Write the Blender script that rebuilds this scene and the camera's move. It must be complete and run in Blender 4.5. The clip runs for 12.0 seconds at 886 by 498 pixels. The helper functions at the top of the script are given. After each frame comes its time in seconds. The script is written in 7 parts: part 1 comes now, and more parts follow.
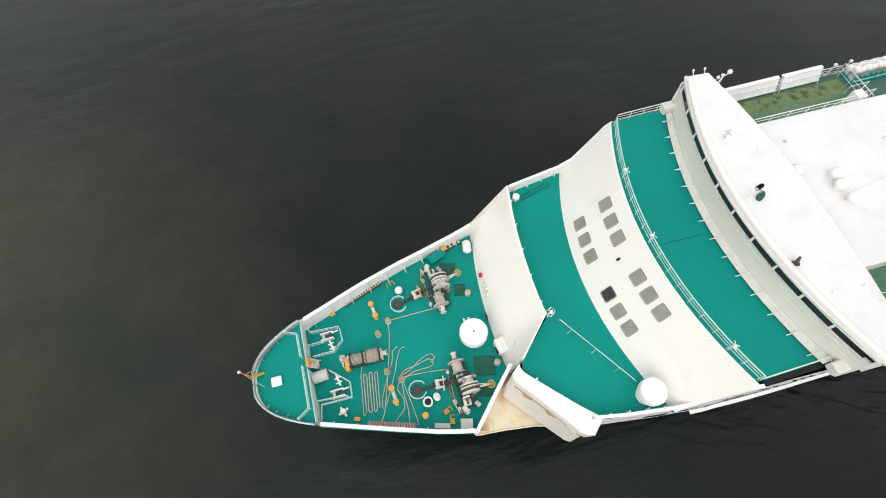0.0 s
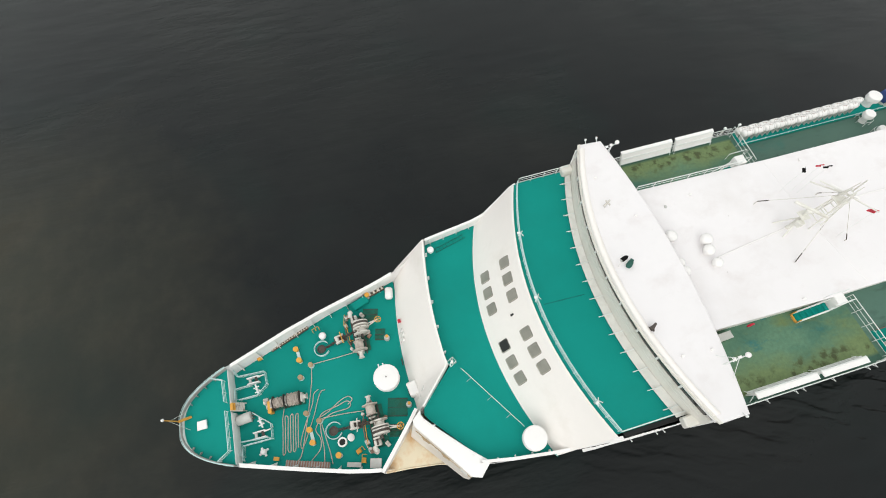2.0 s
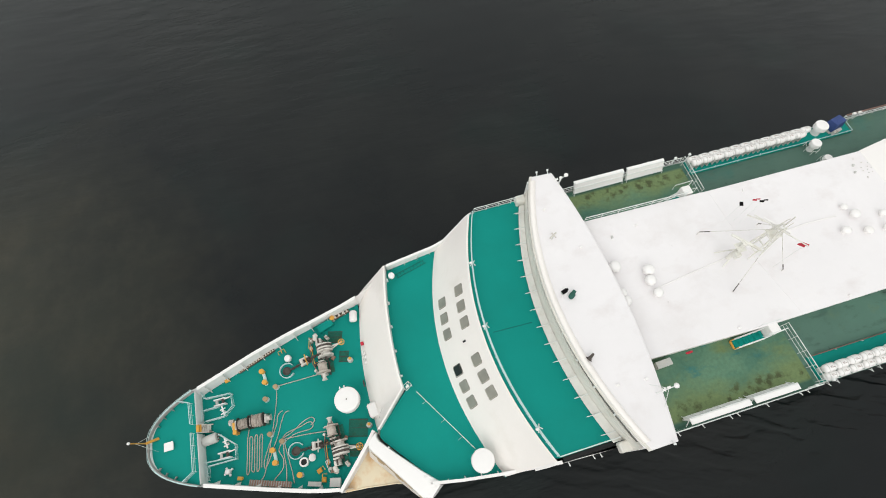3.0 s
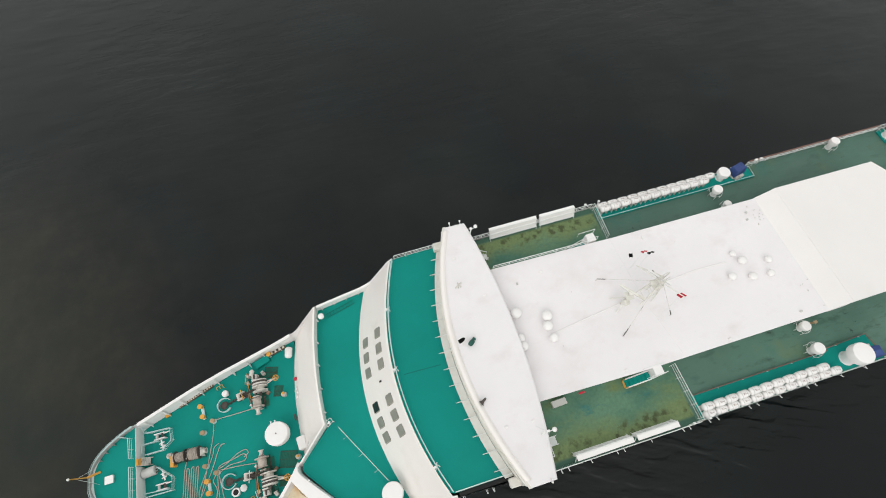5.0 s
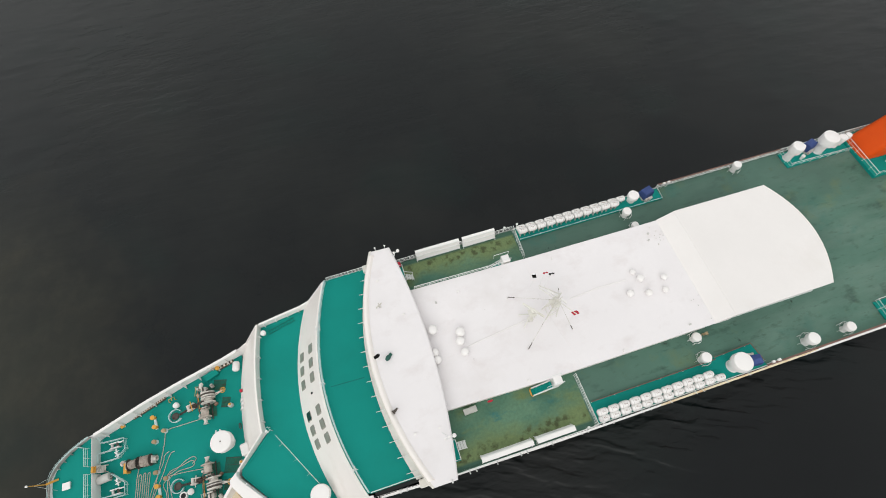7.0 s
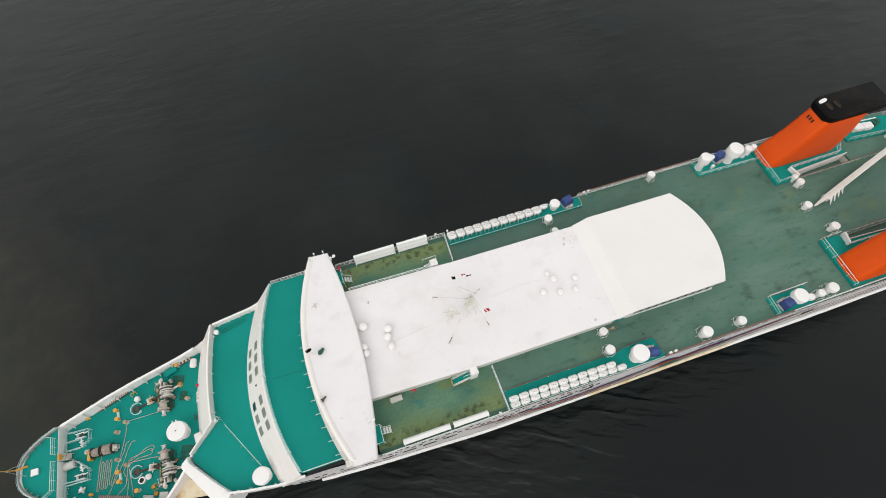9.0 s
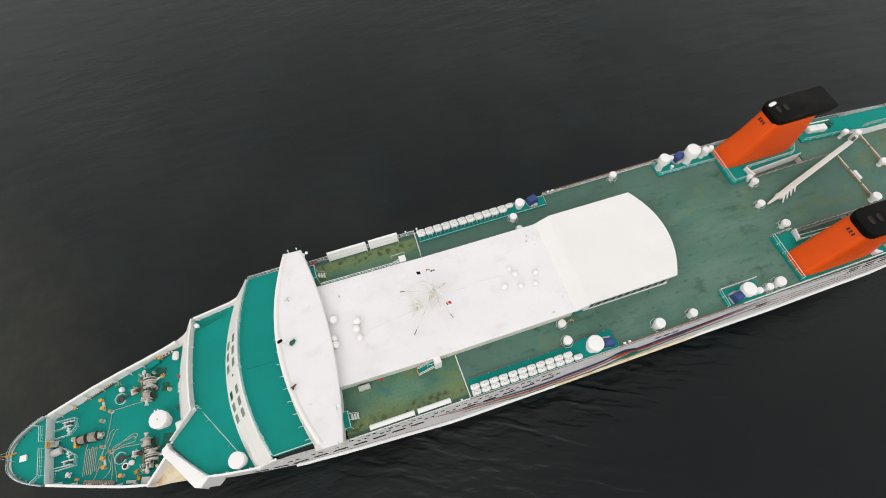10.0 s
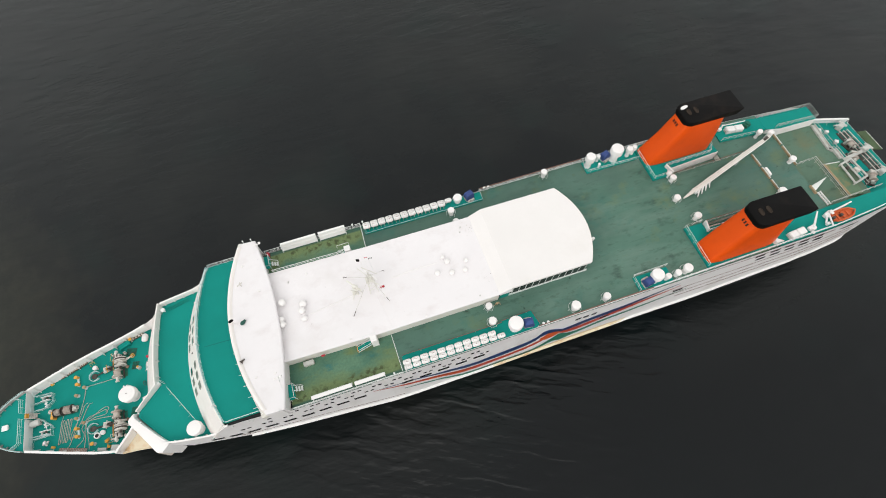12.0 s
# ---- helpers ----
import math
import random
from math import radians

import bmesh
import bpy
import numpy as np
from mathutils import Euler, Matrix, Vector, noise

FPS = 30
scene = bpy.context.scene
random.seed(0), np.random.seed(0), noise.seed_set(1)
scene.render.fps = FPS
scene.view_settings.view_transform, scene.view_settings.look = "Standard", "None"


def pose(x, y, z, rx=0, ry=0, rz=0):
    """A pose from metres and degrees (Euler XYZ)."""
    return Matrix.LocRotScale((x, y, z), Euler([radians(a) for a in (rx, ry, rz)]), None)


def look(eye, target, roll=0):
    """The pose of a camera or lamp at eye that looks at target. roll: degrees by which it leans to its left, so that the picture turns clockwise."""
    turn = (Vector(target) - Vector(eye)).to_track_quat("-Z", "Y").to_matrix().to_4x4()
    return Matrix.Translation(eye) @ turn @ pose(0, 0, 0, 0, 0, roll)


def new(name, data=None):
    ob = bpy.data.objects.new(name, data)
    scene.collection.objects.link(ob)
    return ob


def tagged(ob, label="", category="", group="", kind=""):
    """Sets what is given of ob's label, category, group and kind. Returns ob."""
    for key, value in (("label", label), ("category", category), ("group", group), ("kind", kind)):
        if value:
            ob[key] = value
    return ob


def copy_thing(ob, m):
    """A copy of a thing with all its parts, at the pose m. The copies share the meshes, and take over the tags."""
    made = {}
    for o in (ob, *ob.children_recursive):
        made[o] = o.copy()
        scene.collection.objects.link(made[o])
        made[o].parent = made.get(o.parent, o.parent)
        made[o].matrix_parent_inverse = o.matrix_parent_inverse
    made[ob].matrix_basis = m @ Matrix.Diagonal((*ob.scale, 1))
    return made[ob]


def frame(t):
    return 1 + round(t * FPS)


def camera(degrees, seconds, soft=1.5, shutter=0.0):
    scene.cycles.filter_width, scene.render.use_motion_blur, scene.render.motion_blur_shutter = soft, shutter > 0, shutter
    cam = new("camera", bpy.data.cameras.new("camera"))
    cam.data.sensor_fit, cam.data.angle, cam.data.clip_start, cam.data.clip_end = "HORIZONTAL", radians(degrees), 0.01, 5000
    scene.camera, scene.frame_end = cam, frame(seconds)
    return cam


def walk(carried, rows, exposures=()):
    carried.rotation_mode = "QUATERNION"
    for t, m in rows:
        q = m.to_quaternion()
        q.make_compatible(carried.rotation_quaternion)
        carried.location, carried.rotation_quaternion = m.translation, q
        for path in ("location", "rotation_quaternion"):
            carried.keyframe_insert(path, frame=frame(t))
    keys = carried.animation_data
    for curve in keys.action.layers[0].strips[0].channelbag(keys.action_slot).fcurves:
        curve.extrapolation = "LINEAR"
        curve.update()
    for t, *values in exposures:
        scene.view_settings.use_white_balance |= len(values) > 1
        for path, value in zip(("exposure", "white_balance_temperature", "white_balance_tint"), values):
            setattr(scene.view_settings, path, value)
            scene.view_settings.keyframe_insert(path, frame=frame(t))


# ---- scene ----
cam = camera(85.44, 12.0, soft=1.0)
# seconds, place, Euler angles
ROWS = [
    (0.0, 14.660, -13.425, 64.420, 26.556, 0.767, -16.232),
    (0.5, 17.003, -13.099, 66.151, 26.314, 0.624, -16.244),
    (1.0, 19.377, -12.844, 67.711, 26.224, 0.472, -16.308),
    (1.5, 21.748, -12.697, 69.304, 26.140, 0.461, -16.327),
    (2.0, 24.249, -12.473, 70.978, 26.019, 0.389, -16.353),
    (2.5, 26.810, -12.215, 72.612, 25.960, 0.392, -16.411),
    (3.0, 29.455, -11.958, 74.322, 25.870, 0.481, -16.387),
    (5.0, 39.444, -11.463, 80.586, 25.549, 0.446, -16.784),
    (5.5, 41.653, -12.071, 82.144, 25.651, 0.357, -17.104),
    (6.0, 43.923, -12.716, 83.706, 25.662, 0.381, -17.321),
    (6.5, 46.199, -13.461, 85.311, 25.667, 0.461, -17.510),
    (7.0, 48.509, -14.170, 86.870, 25.589, 0.532, -17.586),
    (9.0, 56.945, -19.826, 92.940, 26.038, 0.663, -18.130),
    (9.5, 59.060, -21.626, 94.470, 26.115, 0.734, -18.207),
    (10.0, 61.070, -23.569, 96.006, 26.168, 0.772, -18.267),
    (10.5, 63.115, -25.613, 97.643, 26.140, 0.797, -18.365),
    (11.0, 65.196, -27.652, 99.193, 26.140, 0.827, -18.406),
    (11.5, 67.317, -29.601, 100.736, 26.040, 0.852, -18.439),
    (12.0, 69.508, -31.405, 102.382, 26.003, 0.911, -18.371),
]
walk(cam, [(t, pose(x, y, z, rx, ry, rz)) for t, x, y, z, rx, ry, rz in ROWS],
     ((0.0, 0.23, 6430, 7.5), (3.0, 0.07, 6460, 8), (6.0, -0.05, 6480, 9.5), (9.5, -0.03, 6500, 10), (12.0, 0.10, 6500, 10)))

# ---- sky and light: bright overcast, a weak sun behind the cloud off the port bow ----
SUN_ELEV, SUN_AZ = 42.0, 238.0          # degrees; azimuth of the sun seen from the ship, counted from +x to +y
world = bpy.data.worlds.new("overcast")
scene.world = world
world.use_nodes = True
wn = world.node_tree
sky = wn.nodes.new("ShaderNodeTexSky")
sky.sky_type = 'NISHITA'
sky.sun_disc = False
sky.sun_elevation = radians(SUN_ELEV)
sky.sun_rotation = radians(90.0 - SUN_AZ)
sky.air_density, sky.dust_density, sky.ozone_density = 1.0, 6.0, 1.0
grey = wn.nodes.new("ShaderNodeHueSaturation")
grey.inputs["Saturation"].default_value = 0.18
wn.links.new(sky.outputs[0], grey.inputs["Color"])
cloud = wn.nodes.new("ShaderNodeMix")          # an even cloud cover over the clear sky
cloud.data_type = 'RGBA'
cloud.inputs[0].default_value = 0.95
around = wn.nodes.new("ShaderNodeTexCoord")    # the cover is brightest overhead and falls off to the horizon
height = wn.nodes.new("ShaderNodeSeparateXYZ")
wn.links.new(around.outputs["Generated"], height.inputs[0])
lift = wn.nodes.new("ShaderNodeMapRange")
wn.links.new(height.outputs["Z"], lift.inputs["Value"])
cover = wn.nodes.new("ShaderNodeMix")
cover.data_type = 'RGBA'
cover.inputs[6].default_value = (6.3, 6.35, 6.35, 1)
cover.inputs[7].default_value = (7.0, 7.05, 6.95, 1)
wn.links.new(lift.outputs[0], cover.inputs[0])
wn.links.new(cover.outputs[2], cloud.inputs[7])
wn.links.new(grey.outputs[0], cloud.inputs[6])
background = wn.nodes["Background"]
background.inputs["Strength"].default_value = 0.131
wn.links.new(cloud.outputs[2], background.inputs["Color"])

sun_data = bpy.data.lights.new("sun", 'SUN')
sun_data.energy, sun_data.angle, sun_data.color = 1.15, radians(70), (1.0, 0.975, 0.935)
sun = new("sun", sun_data)
sx = math.cos(radians(SUN_ELEV)) * math.cos(radians(SUN_AZ))
sy = math.cos(radians(SUN_ELEV)) * math.sin(radians(SUN_AZ))
sun.matrix_world = look((sx * 300, sy * 300, 300 * math.sin(radians(SUN_ELEV))), (0, 0, 0))


# ---- materials ----
def nodes_of(name):
    m = bpy.data.materials.new(name)
    m.use_nodes = True
    return m, m.node_tree, m.node_tree.nodes["Principled BSDF"]


def add_noise(t, scale, detail=4.0, rough=0.55, stretch=(1, 1, 1)):
    geo = t.nodes.new("ShaderNodeNewGeometry")
    mp = t.nodes.new("ShaderNodeMapping")
    mp.inputs["Scale"].default_value = stretch
    n = t.nodes.new("ShaderNodeTexNoise")
    n.inputs["Scale"].default_value, n.inputs["Detail"].default_value, n.inputs["Roughness"].default_value = scale, detail, rough
    t.links.new(geo.outputs["Position"], mp.inputs["Vector"])
    t.links.new(mp.outputs[0], n.inputs["Vector"])
    return n.outputs["Fac"]


def add_ramp(t, fac, lo, hi):
    r = t.nodes.new("ShaderNodeMapRange")
    r.inputs["From Min"].default_value, r.inputs["From Max"].default_value = lo, hi
    t.links.new(fac, r.inputs["Value"])
    return r.outputs[0]


def add_mix(t, fac, a, b):
    m = t.nodes.new("ShaderNodeMix")
    m.data_type = 'RGBA'
    if isinstance(fac, float):
        m.inputs[0].default_value = fac
    else:
        t.links.new(fac, m.inputs[0])
    for slot, c in ((6, a), (7, b)):
        if isinstance(c, tuple):
            m.inputs[slot].default_value = (*c, 1)
        else:
            t.links.new(c, m.inputs[slot])
    return m.outputs[2]


def paint(name, base, rough=0.45, tone=0.12, grain=0.9, stain=None, amount=0.0, stain_scale=0.25, metal=0.0, bump=0.15, stretch=(1, 1, 1), span=(0.5, 0.7), gloss=0.25, more=()):
    """Painted or bare surface: broad uneven tone, fine grain, and stains of their own colour."""
    m, t, p = nodes_of(name)
    dark = tuple(c * (1 - tone) for c in base)
    light = tuple(min(1, c * (1 + tone * 0.6)) for c in base)
    col = add_mix(t, add_ramp(t, add_noise(t, grain * 0.35, 5), 0.3, 0.7), dark, light)
    fine = add_ramp(t, add_noise(t, grain * 6, 3), 0.3, 0.75)
    col = add_mix(t, fine, col, add_mix(t, 0.5, col, tuple(c * (1 - tone * 0.7) for c in base)))
    if stain:
        patch = add_ramp(t, add_noise(t, stain_scale, 6, 0.6, stretch), *span)
        k = t.nodes.new("ShaderNodeMath")
        k.operation = 'MULTIPLY'
        k.use_clamp = True
        k.inputs[1].default_value = amount
        t.links.new(patch, k.inputs[0])
        col = add_mix(t, k.outputs[0], col, stain)
    for tint, share, scale, pull, reach in more:
        k = t.nodes.new("ShaderNodeMath")
        k.operation = 'MULTIPLY'
        k.use_clamp = True
        k.inputs[1].default_value = share
        t.links.new(add_ramp(t, add_noise(t, scale, 5, 0.6, pull), *reach), k.inputs[0])
        col = add_mix(t, k.outputs[0], col, tint)
    t.links.new(col, p.inputs["Base Color"])
    p.inputs["Roughness"].default_value, p.inputs["Metallic"].default_value = rough, metal
    p.inputs["Specular IOR Level"].default_value = gloss
    if bump:
        b = t.nodes.new("ShaderNodeBump")
        b.inputs["Strength"].default_value, b.inputs["Distance"].default_value = bump, 0.02
        t.links.new(add_noise(t, grain * 4, 4), b.inputs["Height"])
        t.links.new(b.outputs[0], p.inputs["Normal"])
    return m


def water_material():
    m, t, p = nodes_of("sea_water")
    murk = add_ramp(t, add_noise(t, 0.02, 5, 0.6), 0.42, 0.68)
    col = add_mix(t, murk, (0.0038, 0.0056, 0.0064), (0.0130, 0.0148, 0.0138))
    geo = t.nodes.new("ShaderNodeNewGeometry")      # a cloud of silt drifts off the bow
    axes = t.nodes.new("ShaderNodeSeparateXYZ")
    t.links.new(geo.outputs["Position"], axes.inputs[0])
    far = t.nodes.new("ShaderNodeVectorMath")
    far.operation = 'DISTANCE'
    far.inputs[1].default_value = (-48.0, 22.0, 0.0)
    t.links.new(geo.outputs["Position"], far.inputs[0])

    def calc(kind, a, b, c=None):
        n = t.nodes.new("ShaderNodeMath")
        n.operation = kind
        for k, v in enumerate((a, b, c)):
            if isinstance(v, float):
                n.inputs[k].default_value = v
            elif v is not None:
                t.links.new(v, n.inputs[k])
        return n.outputs[0]
    silt = add_ramp(t, calc('MULTIPLY_ADD', add_noise(t, 0.03, 6, 0.65), 55.0, far.outputs["Value"]), 82.0, 38.0)
    col = add_mix(t, silt, col, (0.0330, 0.0345, 0.0245))
    brown = add_ramp(t, add_noise(t, 0.055, 4, 0.55, (0.5, 1, 1)), 0.5, 0.68)
    col = add_mix(t, calc('MULTIPLY', brown, calc('MULTIPLY', silt, 0.6)), col, (0.040, 0.031, 0.017))
    billow = add_ramp(t, add_noise(t, 0.2, 6, 0.66, (1, 0.8, 1)), 0.45, 0.72)
    col = add_mix(t, calc('MULTIPLY', billow, calc('MULTIPLY', silt, 0.55)), col, (0.052, 0.047, 0.034))
    gap = add_ramp(t, add_noise(t, 0.07, 5, 0.6, (0.7, 1, 1)), 0.5, 0.7)
    col = add_mix(t, calc('MULTIPLY', gap, calc('MULTIPLY', silt, 0.55)), col, (0.0150, 0.0180, 0.0150))
    green = add_ramp(t, add_noise(t, 0.035, 3, 0.5), 0.52, 0.66)
    col = add_mix(t, calc('MULTIPLY', green, 0.35), col, (0.0050, 0.0150, 0.0130))
    # haze and grazing sky sheen, painted as a paler colour far to starboard
    far_haze = add_ramp(t, calc('MULTIPLY_ADD', add_noise(t, 0.015, 4, 0.6), 60.0, axes.outputs["Y"]), 65.0, 150.0)
    col = add_mix(t, calc('MULTIPLY', far_haze, 0.52), col, (0.0200, 0.0225, 0.0215))
    # the base colour is darkened along the port side, with a ragged edge
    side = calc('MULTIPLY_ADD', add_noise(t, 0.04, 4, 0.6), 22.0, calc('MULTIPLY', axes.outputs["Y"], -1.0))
    port_dark = calc('MULTIPLY', add_ramp(t, side, 20.0, 44.0), add_ramp(t, axes.outputs["X"], 10.0, 55.0))
    col = add_mix(t, calc('MULTIPLY', port_dark, 0.85), col, (0.0012, 0.0022, 0.0030))
    t.links.new(col, p.inputs["Base Color"])
    p.inputs["Roughness"].default_value, p.inputs["IOR"].default_value = 0.25, 1.33
    p.inputs["Specular IOR Level"].default_value = 0.45
    gust = t.nodes.new("ShaderNodeMapRange")
    gust.inputs["From Min"].default_value, gust.inputs["From Max"].default_value, gust.inputs["To Min"].default_value, gust.inputs["To Max"].default_value = 0.35, 0.65, 0.12, 0.8
    t.links.new(add_noise(t, 0.018, 3, 0.5), gust.inputs["Value"])
    swell = calc('MULTIPLY', add_noise(t, 0.17, 4, 0.5, (0.55, 1.6, 1)), gust.outputs[0])
    h = calc('MULTIPLY_ADD', add_noise(t, 0.5, 4, 0.65, (0.6, 1.6, 1)), 0.075, swell)
    # the ferry's wake: crests running aft and outwards from the port side
    across = t.nodes.new("ShaderNodeVectorMath")
    across.operation = 'DOT_PRODUCT'
    across.inputs[1].default_value = (0.42, 0.91, 0.0)
    t.links.new(geo.outputs["Position"], across.inputs[0])
    line = t.nodes.new("ShaderNodeCombineXYZ")
    t.links.new(across.outputs["Value"], line.inputs[0])
    t.links.new(calc('MULTIPLY', axes.outputs["X"], 0.32), line.inputs[1])
    crest = t.nodes.new("ShaderNodeTexWave")
    crest.inputs["Scale"].default_value, crest.inputs["Distortion"].default_value = 0.07, 11.0
    crest.inputs["Detail"].default_value, crest.inputs["Detail Scale"].default_value = 3.0, 3.2
    t.links.new(line.outputs[0], crest.inputs["Vector"])
    away = calc('MULTIPLY_ADD', add_noise(t, 0.05, 3, 0.5), 14.0, calc('MULTIPLY', axes.outputs["Y"], -1.0))
    near = calc('MULTIPLY', add_ramp(t, away, 18.0, 24.0), add_ramp(t, away, 62.0, 26.0))
    span = calc('MULTIPLY', add_ramp(t, axes.outputs["X"], 38.0, 62.0), add_ramp(t, axes.outputs["X"], 150.0, 95.0))
    h = calc('MULTIPLY_ADD', crest.outputs["Fac"], calc('MULTIPLY', calc('MULTIPLY', near, span), 0.24), h)
    b = t.nodes.new("ShaderNodeBump")
    b.inputs["Strength"].default_value, b.inputs["Distance"].default_value = 0.5, 1.0
    t.links.new(h, b.inputs["Height"])
    t.links.new(b.outputs[0], p.inputs["Normal"])
    return m


SEA = water_material()
TEAL = paint("teal_deck_paint", (0.009, 0.250, 0.212), 0.6, 0.07, 0.5, (0.010, 0.205, 0.172), 0.45, 0.12, gloss=0.06)
WEATHERED = paint("weathered_green_deck", (0.092, 0.188, 0.144), 0.6, 0.14, 0.55, (0.045, 0.11, 0.08), 0.75, 0.10, stretch=(0.35, 1, 1), span=(0.47, 0.72),
                  more=(((0.15, 0.235, 0.19), 0.7, 0.3, (0.2, 1, 1), (0.48, 0.75)), ((0.03, 0.06, 0.045), 0.6, 0.5, (0.6, 1, 1), (0.58, 0.72)), ((0.035, 0.07, 0.052), 0.55, 1.6, (0.3, 1, 1), (0.57, 0.72)),
                        ((0.072, 0.13, 0.105), 0.6, 0.045, (1, 1, 1), (0.45, 0.6)), ((0.145, 0.18, 0.065), 0.6, 0.16, (1, 1, 1), (0.56, 0.74)), ((0.03, 0.15, 0.125), 0.5, 0.22, (0.7, 1, 1), (0.58, 0.72)), ((0.022, 0.04, 0.03), 0.8, 0.9, (1, 1, 1), (0.67, 0.74))))


def algae_material():
    """Green deck paint: bluish by the house, algae outboard, brown mould in blots along the screens."""
    m, t, p = nodes_of("stained_green_deck")
    geo = t.nodes.new("ShaderNodeNewGeometry")
    axes = t.nodes.new("ShaderNodeSeparateXYZ")
    t.links.new(geo.outputs["Position"], axes.inputs[0])
    away = t.nodes.new("ShaderNodeMath")
    away.operation = 'ABSOLUTE'
    t.links.new(axes.outputs["Y"], away.inputs[0])

    def zone(scale, swing, lo, hi, stretch=(1, 1, 1)):
        k = t.nodes.new("ShaderNodeMath")
        k.operation = 'MULTIPLY_ADD'
        k.inputs[1].default_value = swing
        t.links.new(add_noise(t, scale, 5, 0.6, stretch), k.inputs[0])
        t.links.new(away.outputs[0], k.inputs[2])
        return add_ramp(t, k.outputs[0], lo, hi)
    col = add_mix(t, add_ramp(t, add_noise(t, 0.25, 5), 0.35, 0.65), (0.062, 0.160, 0.115), (0.115, 0.225, 0.145))
    col = add_mix(t, add_ramp(t, add_noise(t, 0.4, 5, 0.6, (1, 2, 1)), 0.58, 0.72), col, (0.032, 0.165, 0.165))
    col = add_mix(t, add_ramp(t, add_noise(t, 0.3, 4, 0.6, (0.6, 1.4, 1)), 0.55, 0.7), col, (0.15, 0.21, 0.092))
    col = add_mix(t, zone(0.22, 6.0, 13.0, 15.2), col, (0.165, 0.228, 0.10))
    # mould in blots inboard of the screens; the strip outboard of them stays green
    blot = t.nodes.new("ShaderNodeTexVoronoi")
    blot.inputs["Scale"].default_value = 0.9
    ragged = t.nodes.new("ShaderNodeMath")
    ragged.operation = 'MULTIPLY_ADD'
    ragged.inputs[1].default_value = 1.9
    t.links.new(geo.outputs["Position"], blot.inputs["Vector"])
    t.links.new(add_noise(t, 1.6, 4, 0.6), ragged.inputs[0])
    t.links.new(blot.outputs["Distance"], ragged.inputs[2])
    spots = add_ramp(t, ragged.outputs[0], 1.45, 1.1)
    band = t.nodes.new("ShaderNodeMath")
    band.operation = 'MULTIPLY'
    t.links.new(zone(0.3, 4.5, 13.5, 14.3), band.inputs[0])
    t.links.new(add_ramp(t, away.outputs[0], 13.6, 13.0), band.inputs[1])
    mould = t.nodes.new("ShaderNodeMath")
    mould.operation = 'MULTIPLY'
    t.links.new(spots, mould.inputs[0])
    t.links.new(band.outputs[0], mould.inputs[1])
    col = add_mix(t, mould.outputs[0], col, (0.080, 0.098, 0.042))
    col = add_mix(t, add_ramp(t, away.outputs[0], 13.2, 13.5), col, (0.055, 0.125, 0.090))
    fine = add_ramp(t, add_noise(t, 3.0, 4), 0.35, 0.75)
    col = add_mix(t, fine, col, add_mix(t, 0.25, col, (0.02, 0.04, 0.03)))
    t.links.new(col, p.inputs["Base Color"])
    p.inputs["Roughness"].default_value, p.inputs["Specular IOR Level"].default_value = 0.6, 0.2
    return m


ALGAE = algae_material()
AFTER = paint("stained_after_deck_paint", (0.098, 0.172, 0.122), 0.6, 0.18, 0.5, (0.155, 0.145, 0.07), 0.75, 0.16, span=(0.45, 0.68),
              more=(((0.04, 0.075, 0.05), 0.7, 0.5, (0.6, 1, 1), (0.56, 0.72)),))
WHITE = paint("white_paint", (0.83, 0.81, 0.795), 0.5, 0.05, 0.3, (0.66, 0.6, 0.52), 0.35, 0.22, span=(0.58, 0.8))
FRONT = paint("off_white_front_paint", (0.845, 0.803, 0.768), 0.5, 0.05, 0.3, (0.60, 0.55, 0.47), 0.35, 0.2, span=(0.55, 0.8))
ROOF = paint("white_roof_coating", (0.795, 0.768, 0.775), 0.65, 0.05, 0.25, (0.62, 0.58, 0.56), 0.45, 0.16, span=(0.55, 0.85),
             more=(((0.63, 0.575, 0.565), 0.45, 0.4, (0.7, 1, 1), (0.54, 0.78)), ((0.30, 0.27, 0.25), 0.7, 2.4, (1, 0.6, 1), (0.735, 0.79))))
CANOPY = paint("cream_white_canopy_coating", (0.80, 0.772, 0.755), 0.6, 0.05, 0.25, (0.66, 0.62, 0.57), 0.4, 0.14, span=(0.55, 0.85))
SHELL = paint("pale_grey_hull_paint", (0.81, 0.79, 0.785), 0.4, 0.07, 0.3, (0.42, 0.36, 0.3), 0.4, 0.3, stretch=(1, 1, 0.15), span=(0.55, 0.8))
CREAM = paint("rusty_cream_paint", (0.80, 0.70, 0.52), 0.55, 0.1, 0.5, (0.62, 0.33, 0.10), 0.8, 0.5, span=(0.48, 0.72))
APRON = paint("weathered_beige_plating", (0.72, 0.665, 0.60), 0.55, 0.06, 0.5, (0.55, 0.42, 0.3), 0.5, 0.5, span=(0.55, 0.78))
BELOW = paint("dark_lower_hull_paint", (0.012, 0.014, 0.015), 0.5, 0.2, 0.5)
PALE = paint("pale_aqua_paint", (0.54, 0.69, 0.68), 0.5, 0.12, 0.8)
RAILW = paint("white_rail_paint", (0.72, 0.74, 0.72), 0.5, 0.08, 1.0)
RAILB = paint("brown_rail_timber", (0.24, 0.135, 0.11), 0.6, 0.3, 1.5)
GREYM = paint("grey_machinery_paint", (0.66, 0.63, 0.58), 0.5, 0.2, 1.5, (0.16, 0.12, 0.09), 0.75, 1.6, span=(0.52, 0.66))
STEEL = paint("worn_dark_steel", (0.10, 0.085, 0.075), 0.55, 0.35, 2.0, metal=0.3)
